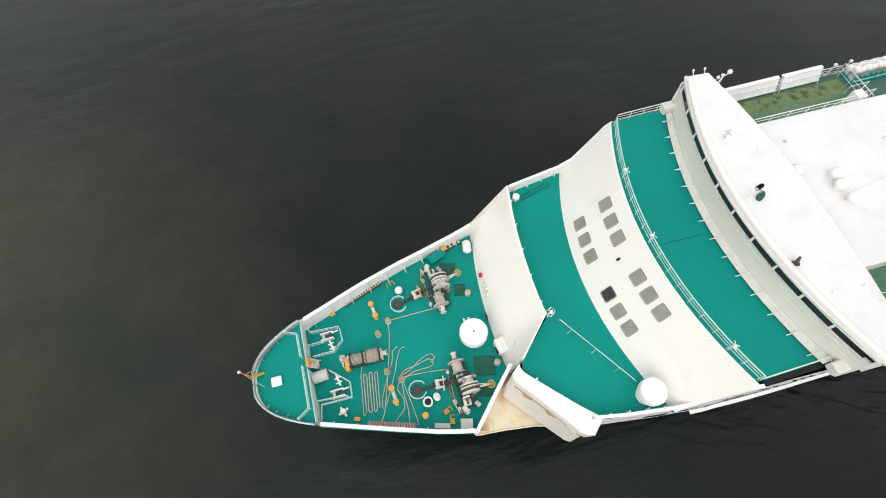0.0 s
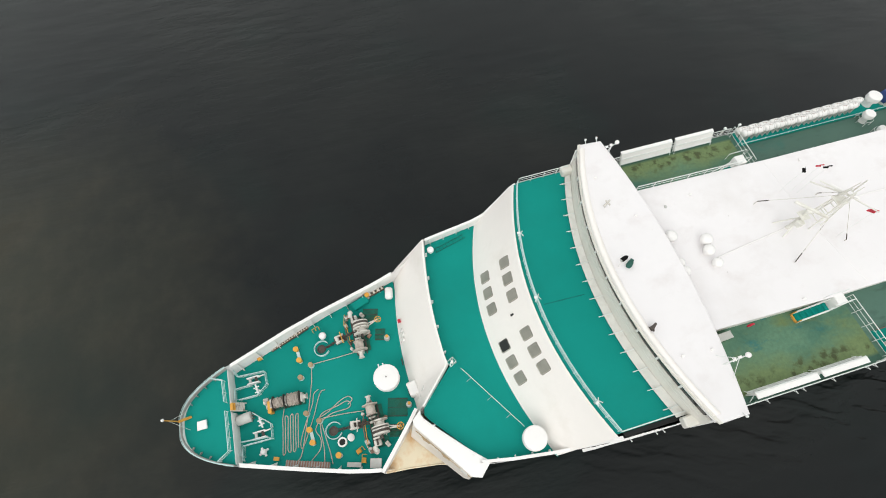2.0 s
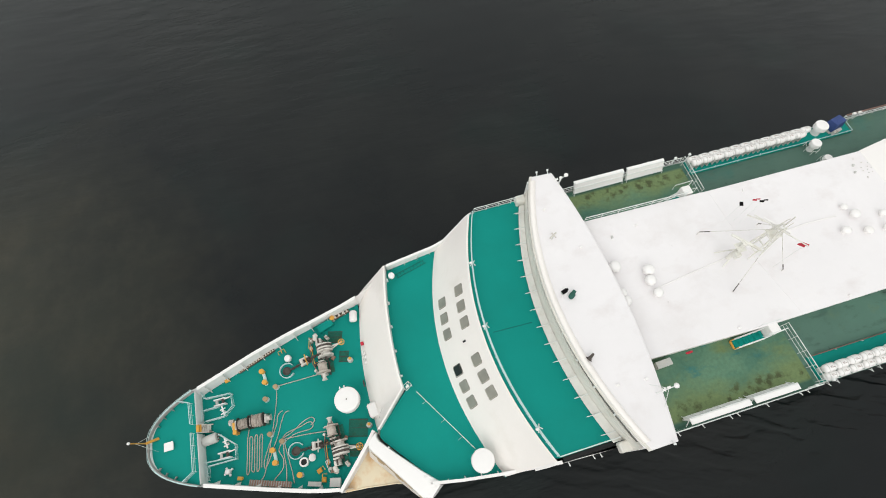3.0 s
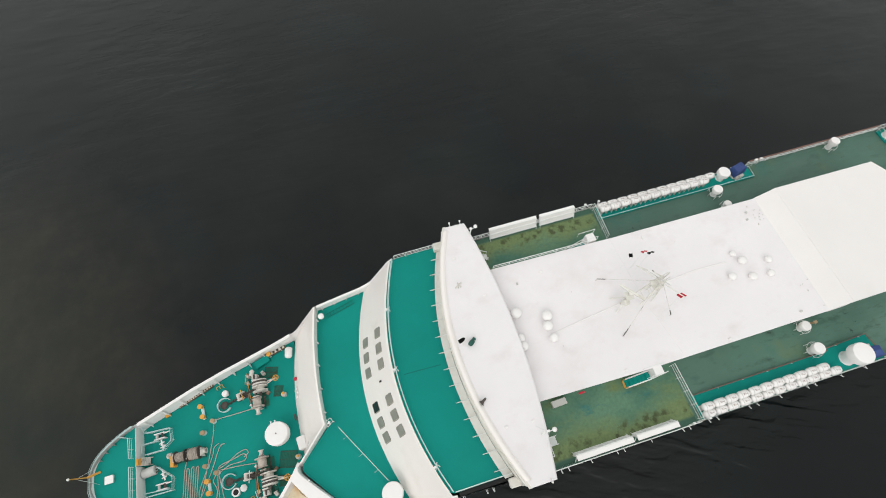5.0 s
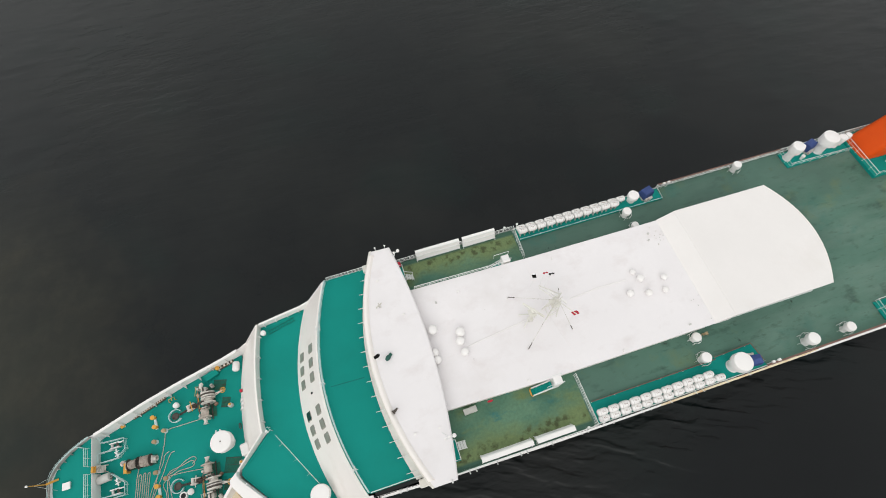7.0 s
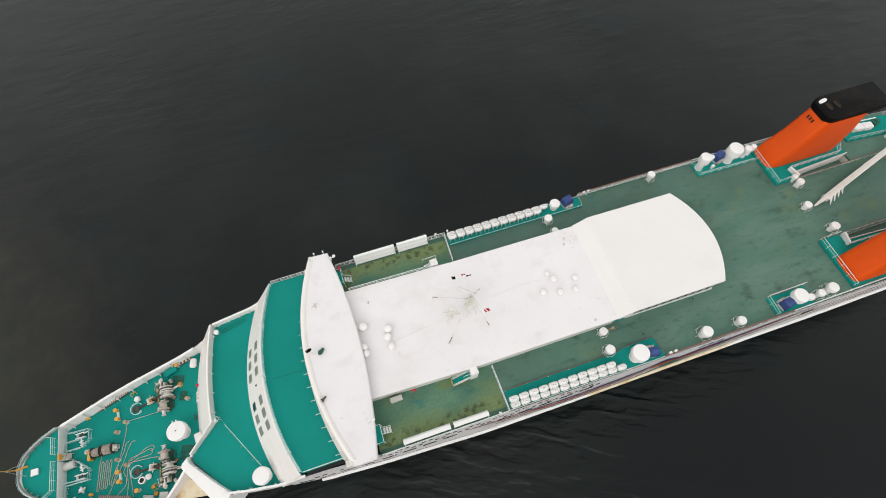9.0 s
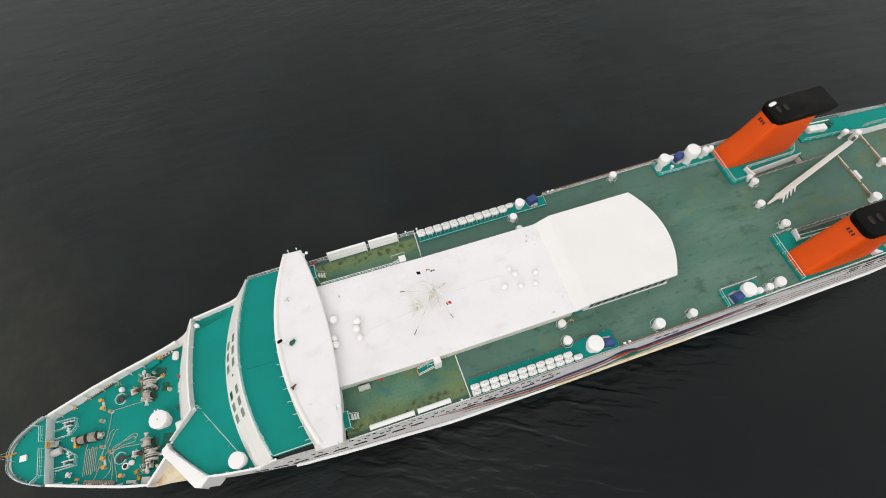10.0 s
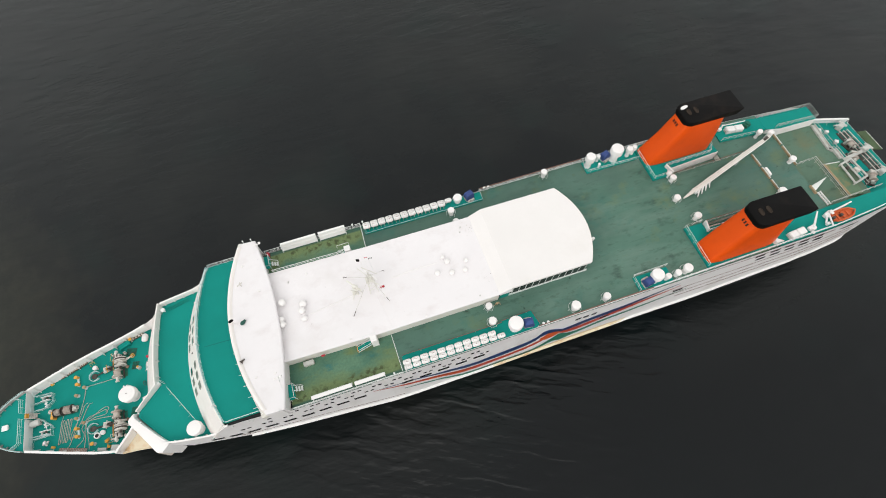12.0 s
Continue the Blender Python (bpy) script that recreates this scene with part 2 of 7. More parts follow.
ROPE = paint("mooring_rope", (0.53, 0.465, 0.41), 0.85, 0.25, 4.0, (0.24, 0.20, 0.16), 0.5, 2.0)
YELLOW = paint("orange_yellow_paint", (0.70, 0.36, 0.07), 0.5, 0.15, 2.0)
ORANGE = paint("orange_funnel_paint", (0.76, 0.084, 0.003), 0.45, 0.10, 0.35, (0.62, 0.066, 0.006), 0.4, 0.3)
BLACK = paint("sooty_black_paint", (0.0055, 0.0052, 0.0050), 0.6, 0.4, 0.8, (0.016, 0.012, 0.010), 0.8, 0.4, span=(0.52, 0.7), gloss=0.09)
DARK = paint("dark_void", (0.02, 0.02, 0.02), 0.7, 0.2, 1.0)
BLUE = paint("blue_tarpaulin", (0.045, 0.075, 0.22), 0.6, 0.2, 1.5)
RED = paint("red_paint", (0.55, 0.03, 0.055), 0.5, 0.1, 2.0)
BEIGE = paint("pale_beige_wall", (0.72, 0.695, 0.64), 0.5, 0.10, 0.5, (0.55, 0.49, 0.40), 0.4, 0.6, stretch=(1, 1, 0.3), span=(0.5, 0.8))
SEAL = paint("grey_window_seal", (0.17, 0.16, 0.14), 0.7, 0.2, 2.0)
REVEAL = paint("beige_window_sill", (0.46, 0.43, 0.36), 0.6, 0.15, 2.0)
RIM = paint("weathered_pinkish_grey_paint", (0.40, 0.37, 0.355), 0.6, 0.15, 1.0, (0.27, 0.23, 0.20), 0.5, 0.8)
MESHW = paint("cream_walkway_mesh", (0.70, 0.69, 0.65), 0.6, 0.1, 1.5, (0.5, 0.46, 0.4), 0.4, 1.2)
RUSTY = paint("rusty_brown_paint", (0.30, 0.17, 0.12), 0.7, 0.3, 2.0, (0.42, 0.34, 0.27), 0.6, 1.2)
WORN = paint("worn_grey_white_paint", (0.55, 0.55, 0.52), 0.6, 0.18, 1.2, (0.34, 0.30, 0.25), 0.6, 0.9)
GRATE = paint("grey_grating", (0.56, 0.56, 0.53), 0.6, 0.15, 1.5)
TIMBER = paint("weathered_timber", (0.40, 0.30, 0.18), 0.8, 0.3, 1.5)
DARK_TEAL = paint("dark_teal_line", (0.0, 0.16, 0.135), 0.6, 0.2, 1.5)
PLATE = paint("dark_green_grating", (0.016, 0.145, 0.105), 0.7, 0.4, 1.2, (0.05, 0.075, 0.03), 0.7, 0.9)
STRIPE_BLUE = paint("blue_hull_stripe", (0.018, 0.05, 0.155), 0.4, 0.1, 0.5)
STRIPE_RED = paint("red_hull_stripe", (0.50, 0.055, 0.025), 0.4, 0.1, 0.5)
STRIPE_GREEN = paint("green_hull_stripe", (0.02, 0.17, 0.11), 0.4, 0.1, 0.5)
GLASS, gt, gp = nodes_of("dark_window_glass")
gp.inputs["Base Color"].default_value = (0.025, 0.025, 0.025, 1)
gp.inputs["Roughness"].default_value, gp.inputs["IOR"].default_value = 0.08, 1.5
GREYGLASS, gt, gp = nodes_of("grey_blind_window_glass")
gt.links.new(add_mix(gt, add_ramp(gt, add_noise(gt, 0.5), 0.3, 0.7), (0.23, 0.225, 0.195), (0.32, 0.31, 0.27)), gp.inputs["Base Color"])
gp.inputs["Roughness"].default_value = 0.1


# ---- mesh building ----
class Shape:
    """A mesh being gathered: corners and faces."""

    def __init__(self):
        self.v, self.f = [], []

    def add(self, verts, faces):
        n = len(self.v)
        self.v += [tuple(p) for p in verts]
        self.f += [tuple(n + i for i in f) for f in faces]
        return self

    def box(self, x, y, z, sx, sy, sz, turn=0.0, c=None):
        """Box with chamfered edges, centre of its base at x, y, z."""
        c = min(sx, sy, sz) * 0.12 if c is None else c
        hx, hy, hz = sx / 2, sy / 2, sz / 2
        vs, ids = [], {}
        for i in (-1, 1):
            for j in (-1, 1):
                for k in (-1, 1):
                    for a in range(3):
                        q = [i * (hx - c), j * (hy - c), k * (hz - c)]
                        q[a] = (i * hx, j * hy, k * hz)[a]
                        ids[i, j, k, a] = len(vs)
                        vs.append(q)
        fs = []
        for a in range(3):
            b, d = (a + 1) % 3, (a + 2) % 3
            for s in (-1, 1):
                loop = []
                for u, w in ((-1, -1), (1, -1), (1, 1), (-1, 1)):
                    key = [0, 0, 0]
                    key[a], key[b], key[d] = s, u, w
                    loop.append(ids[(*key, a)])
                fs.append(loop if s > 0 else loop[::-1])
            for u in (-1, 1):
                for w in (-1, 1):
                    p, q = [0, 0, 0], [0, 0, 0]
                    p[a], p[b], p[d] = -1, u, w
                    q[a], q[b], q[d] = 1, u, w
                    e = [ids[(*p, b)], ids[(*q, b)], ids[(*q, d)], ids[(*p, d)]]
                    fs.append(e if u * w < 0 else e[::-1])
        for i in (-1, 1):
            for j in (-1, 1):
                for k in (-1, 1):
                    e = [ids[i, j, k, a] for a in range(3)]
                    fs.append(e if i * j * k > 0 else e[::-1])
        co, si = math.cos(radians(turn)), math.sin(radians(turn))
        return self.add([(x + co * p[0] - si * p[1], y + si * p[0] + co * p[1], z + hz + p[2]) for p in vs], fs)

    def rings(self, rings, close=True, caps=True):
        """Skin over rings of equal count."""
        n = len(rings[0])
        vs = [p for r in rings for p in r]
        fs = []
        for i in range(len(rings) - 1):
            for j in range(n if close else n - 1):
                k = (j + 1) % n
                fs.append((i * n + j, i * n + k, (i + 1) * n + k, (i + 1) * n + j))
        if caps:
            fs.append(tuple(range(n))[::-1])
            fs.append(tuple((len(rings) - 1) * n + j for j in range(n)))
        return self.add(vs, fs)

    def lathe(self, x, y, profile, n=24):
        """Round body about a vertical axis; profile of (radius, z) from foot to top."""
        return self.rings([[(x + r * math.cos(2 * math.pi * j / n), y + r * math.sin(2 * math.pi * j / n), z) for j in range(n)] for r, z in profile])

    def rod(self, p, q, r, n=8, r2=None):
        p, q = Vector(p), Vector(q)
        d = (q - p).normalized()
        u = d.cross(Vector((0, 0, 1)) if abs(d.z) < 0.9 else Vector((1, 0, 0))).normalized()
        w = d.cross(u)
        r2 = r if r2 is None else r2
        ring = lambda c, k: [c + u * (k * math.cos(2 * math.pi * j / n)) + w * (k * math.sin(2 * math.pi * j / n)) for j in range(n)]
        return self.rings([ring(p, r), ring(q, r2)])

    def turned(self, p, q, profile, n=20):
        """Round body about the axis p to q; profile of (share of the way, radius)."""
        p, q = Vector(p), Vector(q)
        d = (q - p).normalized()
        u = d.cross(Vector((0, 0, 1)) if abs(d.z) < 0.9 else Vector((1, 0, 0))).normalized()
        w = d.cross(u)
        rs = []
        for s, k in profile:
            c = p.lerp(q, s)
            rs.append([c + u * (k * math.cos(2 * math.pi * j / n)) + w * (k * math.sin(2 * math.pi * j / n)) for j in range(n)])
        return self.rings(rs)

    def tube(self, pts, r, n=6):
        """Pipe along a line of points."""
        pts = [Vector(p) for p in pts]
        rs = []
        for i, c in enumerate(pts):
            d = (pts[min(i + 1, len(pts) - 1)] - pts[max(i - 1, 0)]).normalized()
            u = d.cross(Vector((0, 0, 1)) if abs(d.z) < 0.95 else Vector((1, 0, 0))).normalized()
            w = d.cross(u)
            rs.append([c + u * (r * math.cos(2 * math.pi * j / n)) + w * (r * math.sin(2 * math.pi * j / n)) for j in range(n)])
        return self.rings(rs)

    def slab(self, outline, z0, z1, lip=0.0):
        """Upright prism over a plan outline (anticlockwise); z1 may be a function of x, y. lip: rounded upper edge."""
        n = len(outline)
        top = z1 if callable(z1) else (lambda x, y: z1)
        bot = z0 if callable(z0) else (lambda x, y: z0)
        rs = [[(x, y, bot(x, y)) for x, y in outline]]
        if lip:
            def inset(k):
                res = []
                for i in range(n):
                    a, b, c = Vector(outline[i - 1]), Vector(outline[i]), Vector(outline[(i + 1) % n])
                    e, g = (b - a).normalized(), (c - b).normalized()
                    m = Vector((-(e.y + g.y), e.x + g.x))
                    m = m.normalized() if m.length > 1e-6 else Vector((0, 0))
                    res.append((b.x + m.x * k, b.y + m.y * k))
                return res
            for k, dz in ((0, lip), (lip * 0.3, lip * 0.3), (lip, 0)):
                rs.append([(x, y, top(x, y) - dz) for x, y in inset(k)])
        else:
            rs.append([(x, y, top(x, y)) for x, y in outline])
        return self.rings(rs)

    def strip(self, a, b):
        """Quads between two lines of equal count."""
        n = len(a)
        return self.add([*a, *b], [(i, i + 1, n + i + 1, n + i) for i in range(n - 1)])

    def mesh(self, name, material):
        me = bpy.data.meshes.new(name)
        me.from_pydata(self.v, [], self.f)
        bm = bmesh.new()
        bm.from_mesh(me)
        bmesh.ops.recalc_face_normals(bm, faces=bm.faces)
        bm.to_mesh(me)
        bm.free()
        me.materials.append(material)
        return me


def part(name, shape, material, parent, label=""):
    me = shape if isinstance(shape, bpy.types.Mesh) else shape.mesh(name, material)
    ob = new(name, me)
    ob.parent = parent
    if label:
        ob["label"] = label
    return ob


def rounded(ob, angle=40):
    """Smooth shading that keeps sharp edges."""
    me = ob.data
    me.polygons.foreach_set("use_smooth", [True] * len(me.polygons))
    me.set_sharp_from_angle(angle=radians(angle))
    return ob


def thing(name, label, category, x=0.0, y=0.0, z=0.0, turn=0.0, group="", kind=""):
    ob = new(name)
    ob.empty_display_size = 0.3
    ob.matrix_world = pose(x, y, z, 0, 0, turn)
    return tagged(ob, label, category, group, kind)


def table(pairs):
    xs, ys = [p[0] for p in pairs], [p[1] for p in pairs]
    return lambda x: float(np.interp(x, xs, ys))


# ---- the sea ----
sea = Shape()
sea.add([(-2600, -2600, 0), (2600, -2600, 0), (2600, 2600, 0), (-2600, 2600, 0)], [(0, 1, 2, 3)])
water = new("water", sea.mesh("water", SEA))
tagged(water, "dark calm sea water with faint ripples", "water", kind="structure")

# ---- the ferry: x runs aft from the stem, y to starboard ----
ferry = thing("ferry", "large white passenger ferry with teal decks", "ship")
breadth = table([(4.4, 5.1), (8.6, 6.6), (11.2, 7.52), (15, 8.8), (18.3, 9.7),
              (24, 11.2), (29, 12.7), (35, 13.55), (40, 14.05), (46, 14.15), (132, 14.15), (142, 13.75), (152, 13.0), (160, 12.2), (167, 11.2), (174, 9.5)])
half = lambda x: breadth(x) if x > 4.4 else 2.71 * max(0.00001, x + 0.55) ** 0.396      # the stem is round in plan
sheer_s = table([(-0.55, 18.9), (4.3, 18.9), (4.9, 18.65), (11, 18.15), (15, 17.65), (18.4, 17.4), (22, 17.55), (24.5, 17.85), (26, 18.3), (27.3, 19.3), (28.4, 20.7), (29, 21.3), (35, 21.3), (36.5, 21.9), (38.5, 24.6), (39.6, 26.2), (42, 26.3),
                 (46, 26.3), (49, 26.0), (50, 25.1), (160, 25.1), (162, 21.5), (174, 21.5)])
sheer_p = table([(-0.55, 18.9), (4.3, 18.9), (4.9, 18.65), (11, 18.15), (15, 17.65), (18.4, 17.4), (18.6, 15.6), (27.6, 15.6), (27.8, 21.3), (35, 21.3), (36.5, 21.9), (38.5, 24.6), (39.6, 26.2), (42, 26.3),
                 (46, 26.3), (49, 26.0), (50, 25.1), (166.6, 25.1), (168.4, 21.5), (174, 21.5)])
slim = table([(17, 0.0), (19, 0.1), (21, 0.4), (24, 0.65), (28, 0.62), (42, 0.55), (50, 0.3), (62, 0.08), (68, 0.0)])


full = table([(132, 14.15), (148.8, 14.05), (152.6, 13.8), (155.1, 13.7), (157.8, 13.42), (160.2, 13.2), (163, 12.9), (164.5, 12.4), (167, 11.3), (171.2, 9.4), (174, 8.0)])      # the port quarter
tuck = table([(6, 0.0), (11, -0.13), (18, -0.15), (23, 0.0), (159, 0.0), (163.5, 2.0), (171.2, 2.9)])      # the starboard side: fuller at the bow, cut in at the quarter


def beam(x, side):
    """Half breadth at the rail; the port side is cut away a little forward."""
    if side < 0:
        return (full(x) if x > 132 else half(x)) - slim(x)
    return half(x) - tuck(x)


low = table([(-0.7, 0.05), (20, 0.30), (35, 0.48), (50, 0.62), (65, 0.74), (80, 0.86), (100, 0.88), (150, 0.94), (166, 0.92), (174, 0.85)])
knuckle = table([(-0.7, 15.5), (30, 15.0), (36, 14.8), (44, 12.6), (50, 11.0), (58, 8.5), (64, 6.2), (84, 6.4), (93, 7.2), (108, 7.8), (114, 8.4), (119, 8.3), (127, 8.1), (135, 9.1), (142, 9.7), (150, 10.1), (156, 9.7), (163, 9.3), (174, 9.3)])



def shell_point(x, z, side):
    zk = knuckle(x)
    g = min(1.0, max(0.0, z / zk)) ** 1.5
    w = low(x)
    b = beam(x, side)
    rake = 13.0 * max(0.0, 1 - x / 45.0) * max(0.0, 1 - z / 18.95) ** 1.2
    return (x + rake, side * b * (w + (1 - w) * g), z)


def deck_z(x):
    return 15.6 + 0.06 * max(0.0, 20 - x)


stations = [*[-0.55 + 4.85 * (k / 14) ** 2.3 for k in range(15)], 4.9, 6.5, 8.6, 11.2, 13, 15, 17, 18.3, 18.4, 18.6, 20, 21, 22, 23.5, 24.5, 25.3, 26, 26.7, 27.3, 27.6, 27.8, 28.4, 29, 31, 33, 35, 35.8, 36.5, 37.5, 38.5, 39.3, 40, 42, 44, 46, 48,
            *range(50, 160, 4), 160, 162, 163, 164.5, 166.6, 168.4, 169.5, 171.2]
upper, under = Shape(), Shape()
for side, top in ((1, sheer_s), (-1, sheer_p)):
    for shape, lo, hi, n in ((under, -1.5, 0.0, 1), (under, 0.0, 1.0, 8), (upper, 1.0, 2.0, 8)):
        rows = []
        for x in stations:
            zk = min(knuckle(x), top(x) - 0.4)
            ends = {-1.5: -1.5, 0.0: 0.0, 1.0: zk, 2.0: top(x)}
            rows.append([shell_point(x, ends[lo] + (ends[hi] - ends[lo]) * k / n, side) for k in range(n + 1)])
        shape.rings(rows, close=False, caps=False)
stern = [shell_point(171.2, z, s) for s, zs in ((1, (-1.5, 0, 4, 7, 21.5)), (-1, (21.5, 7, 4, 0, -1.5))) for z in zs]
upper.add(stern, [tuple(range(len(stern)))])
hull = rounded(part("hull", upper, SHELL, ferry, "pale grey-white topsides of the hull"), 35)
rounded(part("lower_hull", under, BELOW, ferry, "dark lower hull at the waterline"), 35)

def lerp(a, b, k):
    return a + (b - a) * k


# bulwarks of the forecastle, with inner face and capping
def bulwark(name, xs, side, top, foot, thick=0.22, cap=0.34):
    wall, cover = Shape(), Shape()
    rows, crows = [], []
    for x in xs:
        y, z, zf = beam(x, side), top(x), foot(x)
        rows.append([(x, side * (y - 0.01), z), (x, side * (y - thick), z), (x, side * (y - thick), zf)])
        crows.append([(x, side * (y + 0.05), z - 0.02), (x, side * (y + 0.05), z + 0.1), (x, side * (y - cap), z + 0.1), (x, side * (y - cap), z - 0.02)])
    wall.rings(rows, close=False, caps=False)
    cover.rings(crows)
    part(name, wall, WHITE, ferry)
    part(name + "_capping", cover, WHITE, ferry)


fore_xs = [4.9, 6.5, 8.6, 11.2, 13, 15, 17, 18.3]
bulwark("bulwark", fore_xs, -1, sheer_p, deck_z)
bulwark("bulwark", [*fore_xs, 20, 21, 22, 23.5, 24.3], 1, sheer_s, deck_z)
for side, top in ((1, sheer_s), (-1, sheer_p)):
    bulwark("bulwark", [28.0 if side < 0 else 29, 31, 33, 35], side, top, lambda x: 20.2, cap=0.25)
    bulwark("bulwark", [35, 35.8, 36.5, 37.5, 38.5, 39.3, 40], side, top, lambda x: 20.2, cap=0.25)

# forecastle deck, bow platform
foot1 = lambda y: 22.95 + 0.0115 * y * y
edge1 = lambda y: 27.2 + 0.0092 * y * y
foot2 = lambda y: 32.45 + 0.0158 * y * y
edge2 = lambda y: 36.65 + 0.0154 * y * y
bridge_foot = lambda y: 43.7 + (0.0148 if y > 0 else 0.0136) * y * y
deck = Shape()
rows = []
for x in [4.3, *fore_xs, 18.6, 20, 21, 22, 23, 24.2]:
    port = -(half(x) - 0.1) if x < 18.5 else min(-4.9, -9.6 + (x - 18.6) * 1.07)
    rows.append([(x, port, deck_z(x)), (x, half(x) - 0.1, deck_z(x)), (x, half(x) - 0.1, deck_z(x) - 0.3), (x, port, deck_z(x) - 0.3)])
deck.rings(rows)
part("forecastle_deck", deck, TEAL, ferry, "teal painted steel forecastle deck")
for y0, y1 in ((-4.9, 0.35), (1.35, 5.0)):
    part("bow_bulkhead", Shape().box(4.42, (y0 + y1) / 2, 16.2, 0.12, y1 - y0, 2.12, c=0.02), RAILW, ferry, "pale grey bulkhead under the bow platform")
part("bow_bulkhead", Shape().box(4.3, 0.85, 16.2, 0.1, 1.3, 2.0, c=0.02), TEAL, ferry, "teal bulkhead behind the steps")
cap_xs = [-0.55 + 4.95 * (k / 16) ** 2.3 for k in range(1, 17)]
out = [(x, -(half(x) - 0.03)) for x in cap_xs] + [(x, half(x) - 0.03) for x in cap_xs[::-1]]
part("bow_platform", Shape().slab(out, 18.05, 18.35), TEAL, ferry, "raised teal platform at the stem")
rim_wall = Shape()
rim_wall.rings([[(x, s * (half(x) - 0.06), 18.3), (x, s * (half(x) - 0.06), 18.88), (x + 0.08, s * (half(x) - 0.14), 18.88), (x + 0.08, s * (half(x) - 0.14), 18.3)] for s, q in ((-1, cap_xs[:0:-1]), (1, cap_xs[1:])) for x in q])
part("bow_rim", rim_wall, RIM, ferry, "weathered grey plating round the bow platform")
lip = Shape()
lip.rings([[(x, s * (half(x) + 0.03), 18.84), (x, s * (half(x) + 0.03), 18.96), (x, s * (half(x) - 0.1), 18.96), (x, s * (half(x) - 0.1), 18.84)] for s, q in ((-1, cap_xs[::-1]), (1, cap_xs)) for x in q])
part("platform_rim", lip, PALE, ferry)
for s in (1, -1):
    for x in (0.3, 1.0, 1.9, 2.9):
        part("rim_rib", Shape().box(x + 0.22, s * (half(x) - 0.3), 18.3, 0.05, 0.3, 0.45, s * 40), RIM, ferry)

# sloping white fronts
ys = [float(v) for v in np.linspace(-5.2, 12.6, 28)]
front = Shape()
front.rings([[(foot1(y), y, deck_z(foot1(y)) - 0.2), (edge1(y), y, 21.6), (edge1(y) + 0.22, y, 21.6), (edge1(y) + 0.3, y, 20.0), (foot1(y) + 0.5, y, 15.2)]
             if y >= -1.85 else
             [(foot1(y), y, 15.4), (lerp(27.35, 23.6, (-1.85 - y) / 3.6), y, lerp(21.6, 21.2, (-1.85 - y) / 3.6)), (lerp(27.57, 23.85, (-1.85 - y) / 3.6), y, lerp(21.6, 21.2, (-1.85 - y) / 3.6)), (lerp(27.6, 23.9, (-1.85 - y) / 3.6), y, 20.0), (foot1(y) + 0.5, y, 15.2)]
             for y in ys if y > -5.5])
rounded(part("sloping_front", front, FRONT, ferry, "off-white sloping plated front"), 30)
ys = [float(v) for v in np.linspace(-13.2, 13.7, 41)]
front = Shape()
front.rings([[(foot2(y), y, 20.1), (edge2(y), y, 26.5), (edge2(y) + 0.2, y, 26.5), (edge2(y) + 0.2, y, 26.0), (foot2(y) + 0.6, y, 20.0)] for y in ys])
rounded(part("sloping_front", front, FRONT, ferry, "off-white sloping cabin front with square windows"), 30)

# first upper deck with the raised corner box to port
out = [(27.8, -1.85), (24.0, -5.3), (23.85, -5.9), (24.2, -6.5), (28.4, -11.6), (29.0, -11.9)] + [(x, -(beam(x, -1) - 0.15)) for x in (31, 33, 35)] + [(35.3, -13.3)]
out += [(foot2(y) + 0.3, y) for y in np.linspace(-12.6, 13.3, 20)] + [(x, half(x) - 0.15) for x in (35, 33, 31, 29.4)] + [(edge1(y) + 0.1, y) for y in np.linspace(12.4, -1.6, 15)]
part("forward_deck", Shape().slab(out, 19.9, 20.2), TEAL, ferry, "plain teal painted deck below the cabin front")
corner = Shape()
ux, uy, nx, ny = 0.616, -0.788, -0.788, -0.616
wall, apron = [], []
along = lambda s, d, z: (23.8 + ux * s + nx * d, -5.9 + uy * s + ny * d, z)
for s, d0, d1, d2 in ((-0.5, -0.15, 1.1, 1.7), (-0.2, 0.15, 1.42, 2.25), (0.3, 0.28, 1.5, 2.28), (1.0, 0.26, 1.53, 2.28), (3.0, 0.14, 1.62, 2.28), (5.5, -0.04, 1.76, 2.28), (6.6, -0.18, 1.84, 2.27), (7.1, -0.25, 1.87, 2.1)):
    wall.append([along(s, d0, 20.1), along(s, d0 + 0.04, 20.98), along(s, d0 + 0.1, 21.05), along(s, d1 - 0.12, 21.02), along(s, d1 - 0.03, 20.97), along(s, d1, 20.86), along(s, d1 - 0.05, 20.3), along(s, 0.9, 15.6), along(s, d0, 15.6)])
    apron.append([along(s, d1 - 0.3, 20.55), along(s, d1 + 0.02, 20.57), along(s, d2, 16.4), along(s, d2, 16.1), along(s, 0.9, 15.7)])
end = [along(7.75 + 0.04 * k, d, z) for k, (d, z) in enumerate(((-0.36, 20.1), (-0.32, 20.95), (-0.26, 21.0), (1.2, 20.97), (1.28, 20.92), (1.34, 20.8), (1.3, 20.3), (0.9, 15.6), (-0.3, 15.6)))]
wall.append(end)
corner.rings(wall)
rounded(part("corner_bulwark", corner, WHITE, ferry, "broad white bulwark of the corner platform"), 35)
part("apron", Shape().rings(apron), APRON, ferry, "sloping beige apron under the corner platform")
ledge = part("apron_ledge", Shape().tube([along(0.2, 1.66, 19.98), along(2.6, 1.74, 19.98), along(4.5, 1.82, 19.95), along(7.1, 1.95, 19.9)], 0.05, 8), TIMBER, ferry, "thin brown stained rail along the apron")
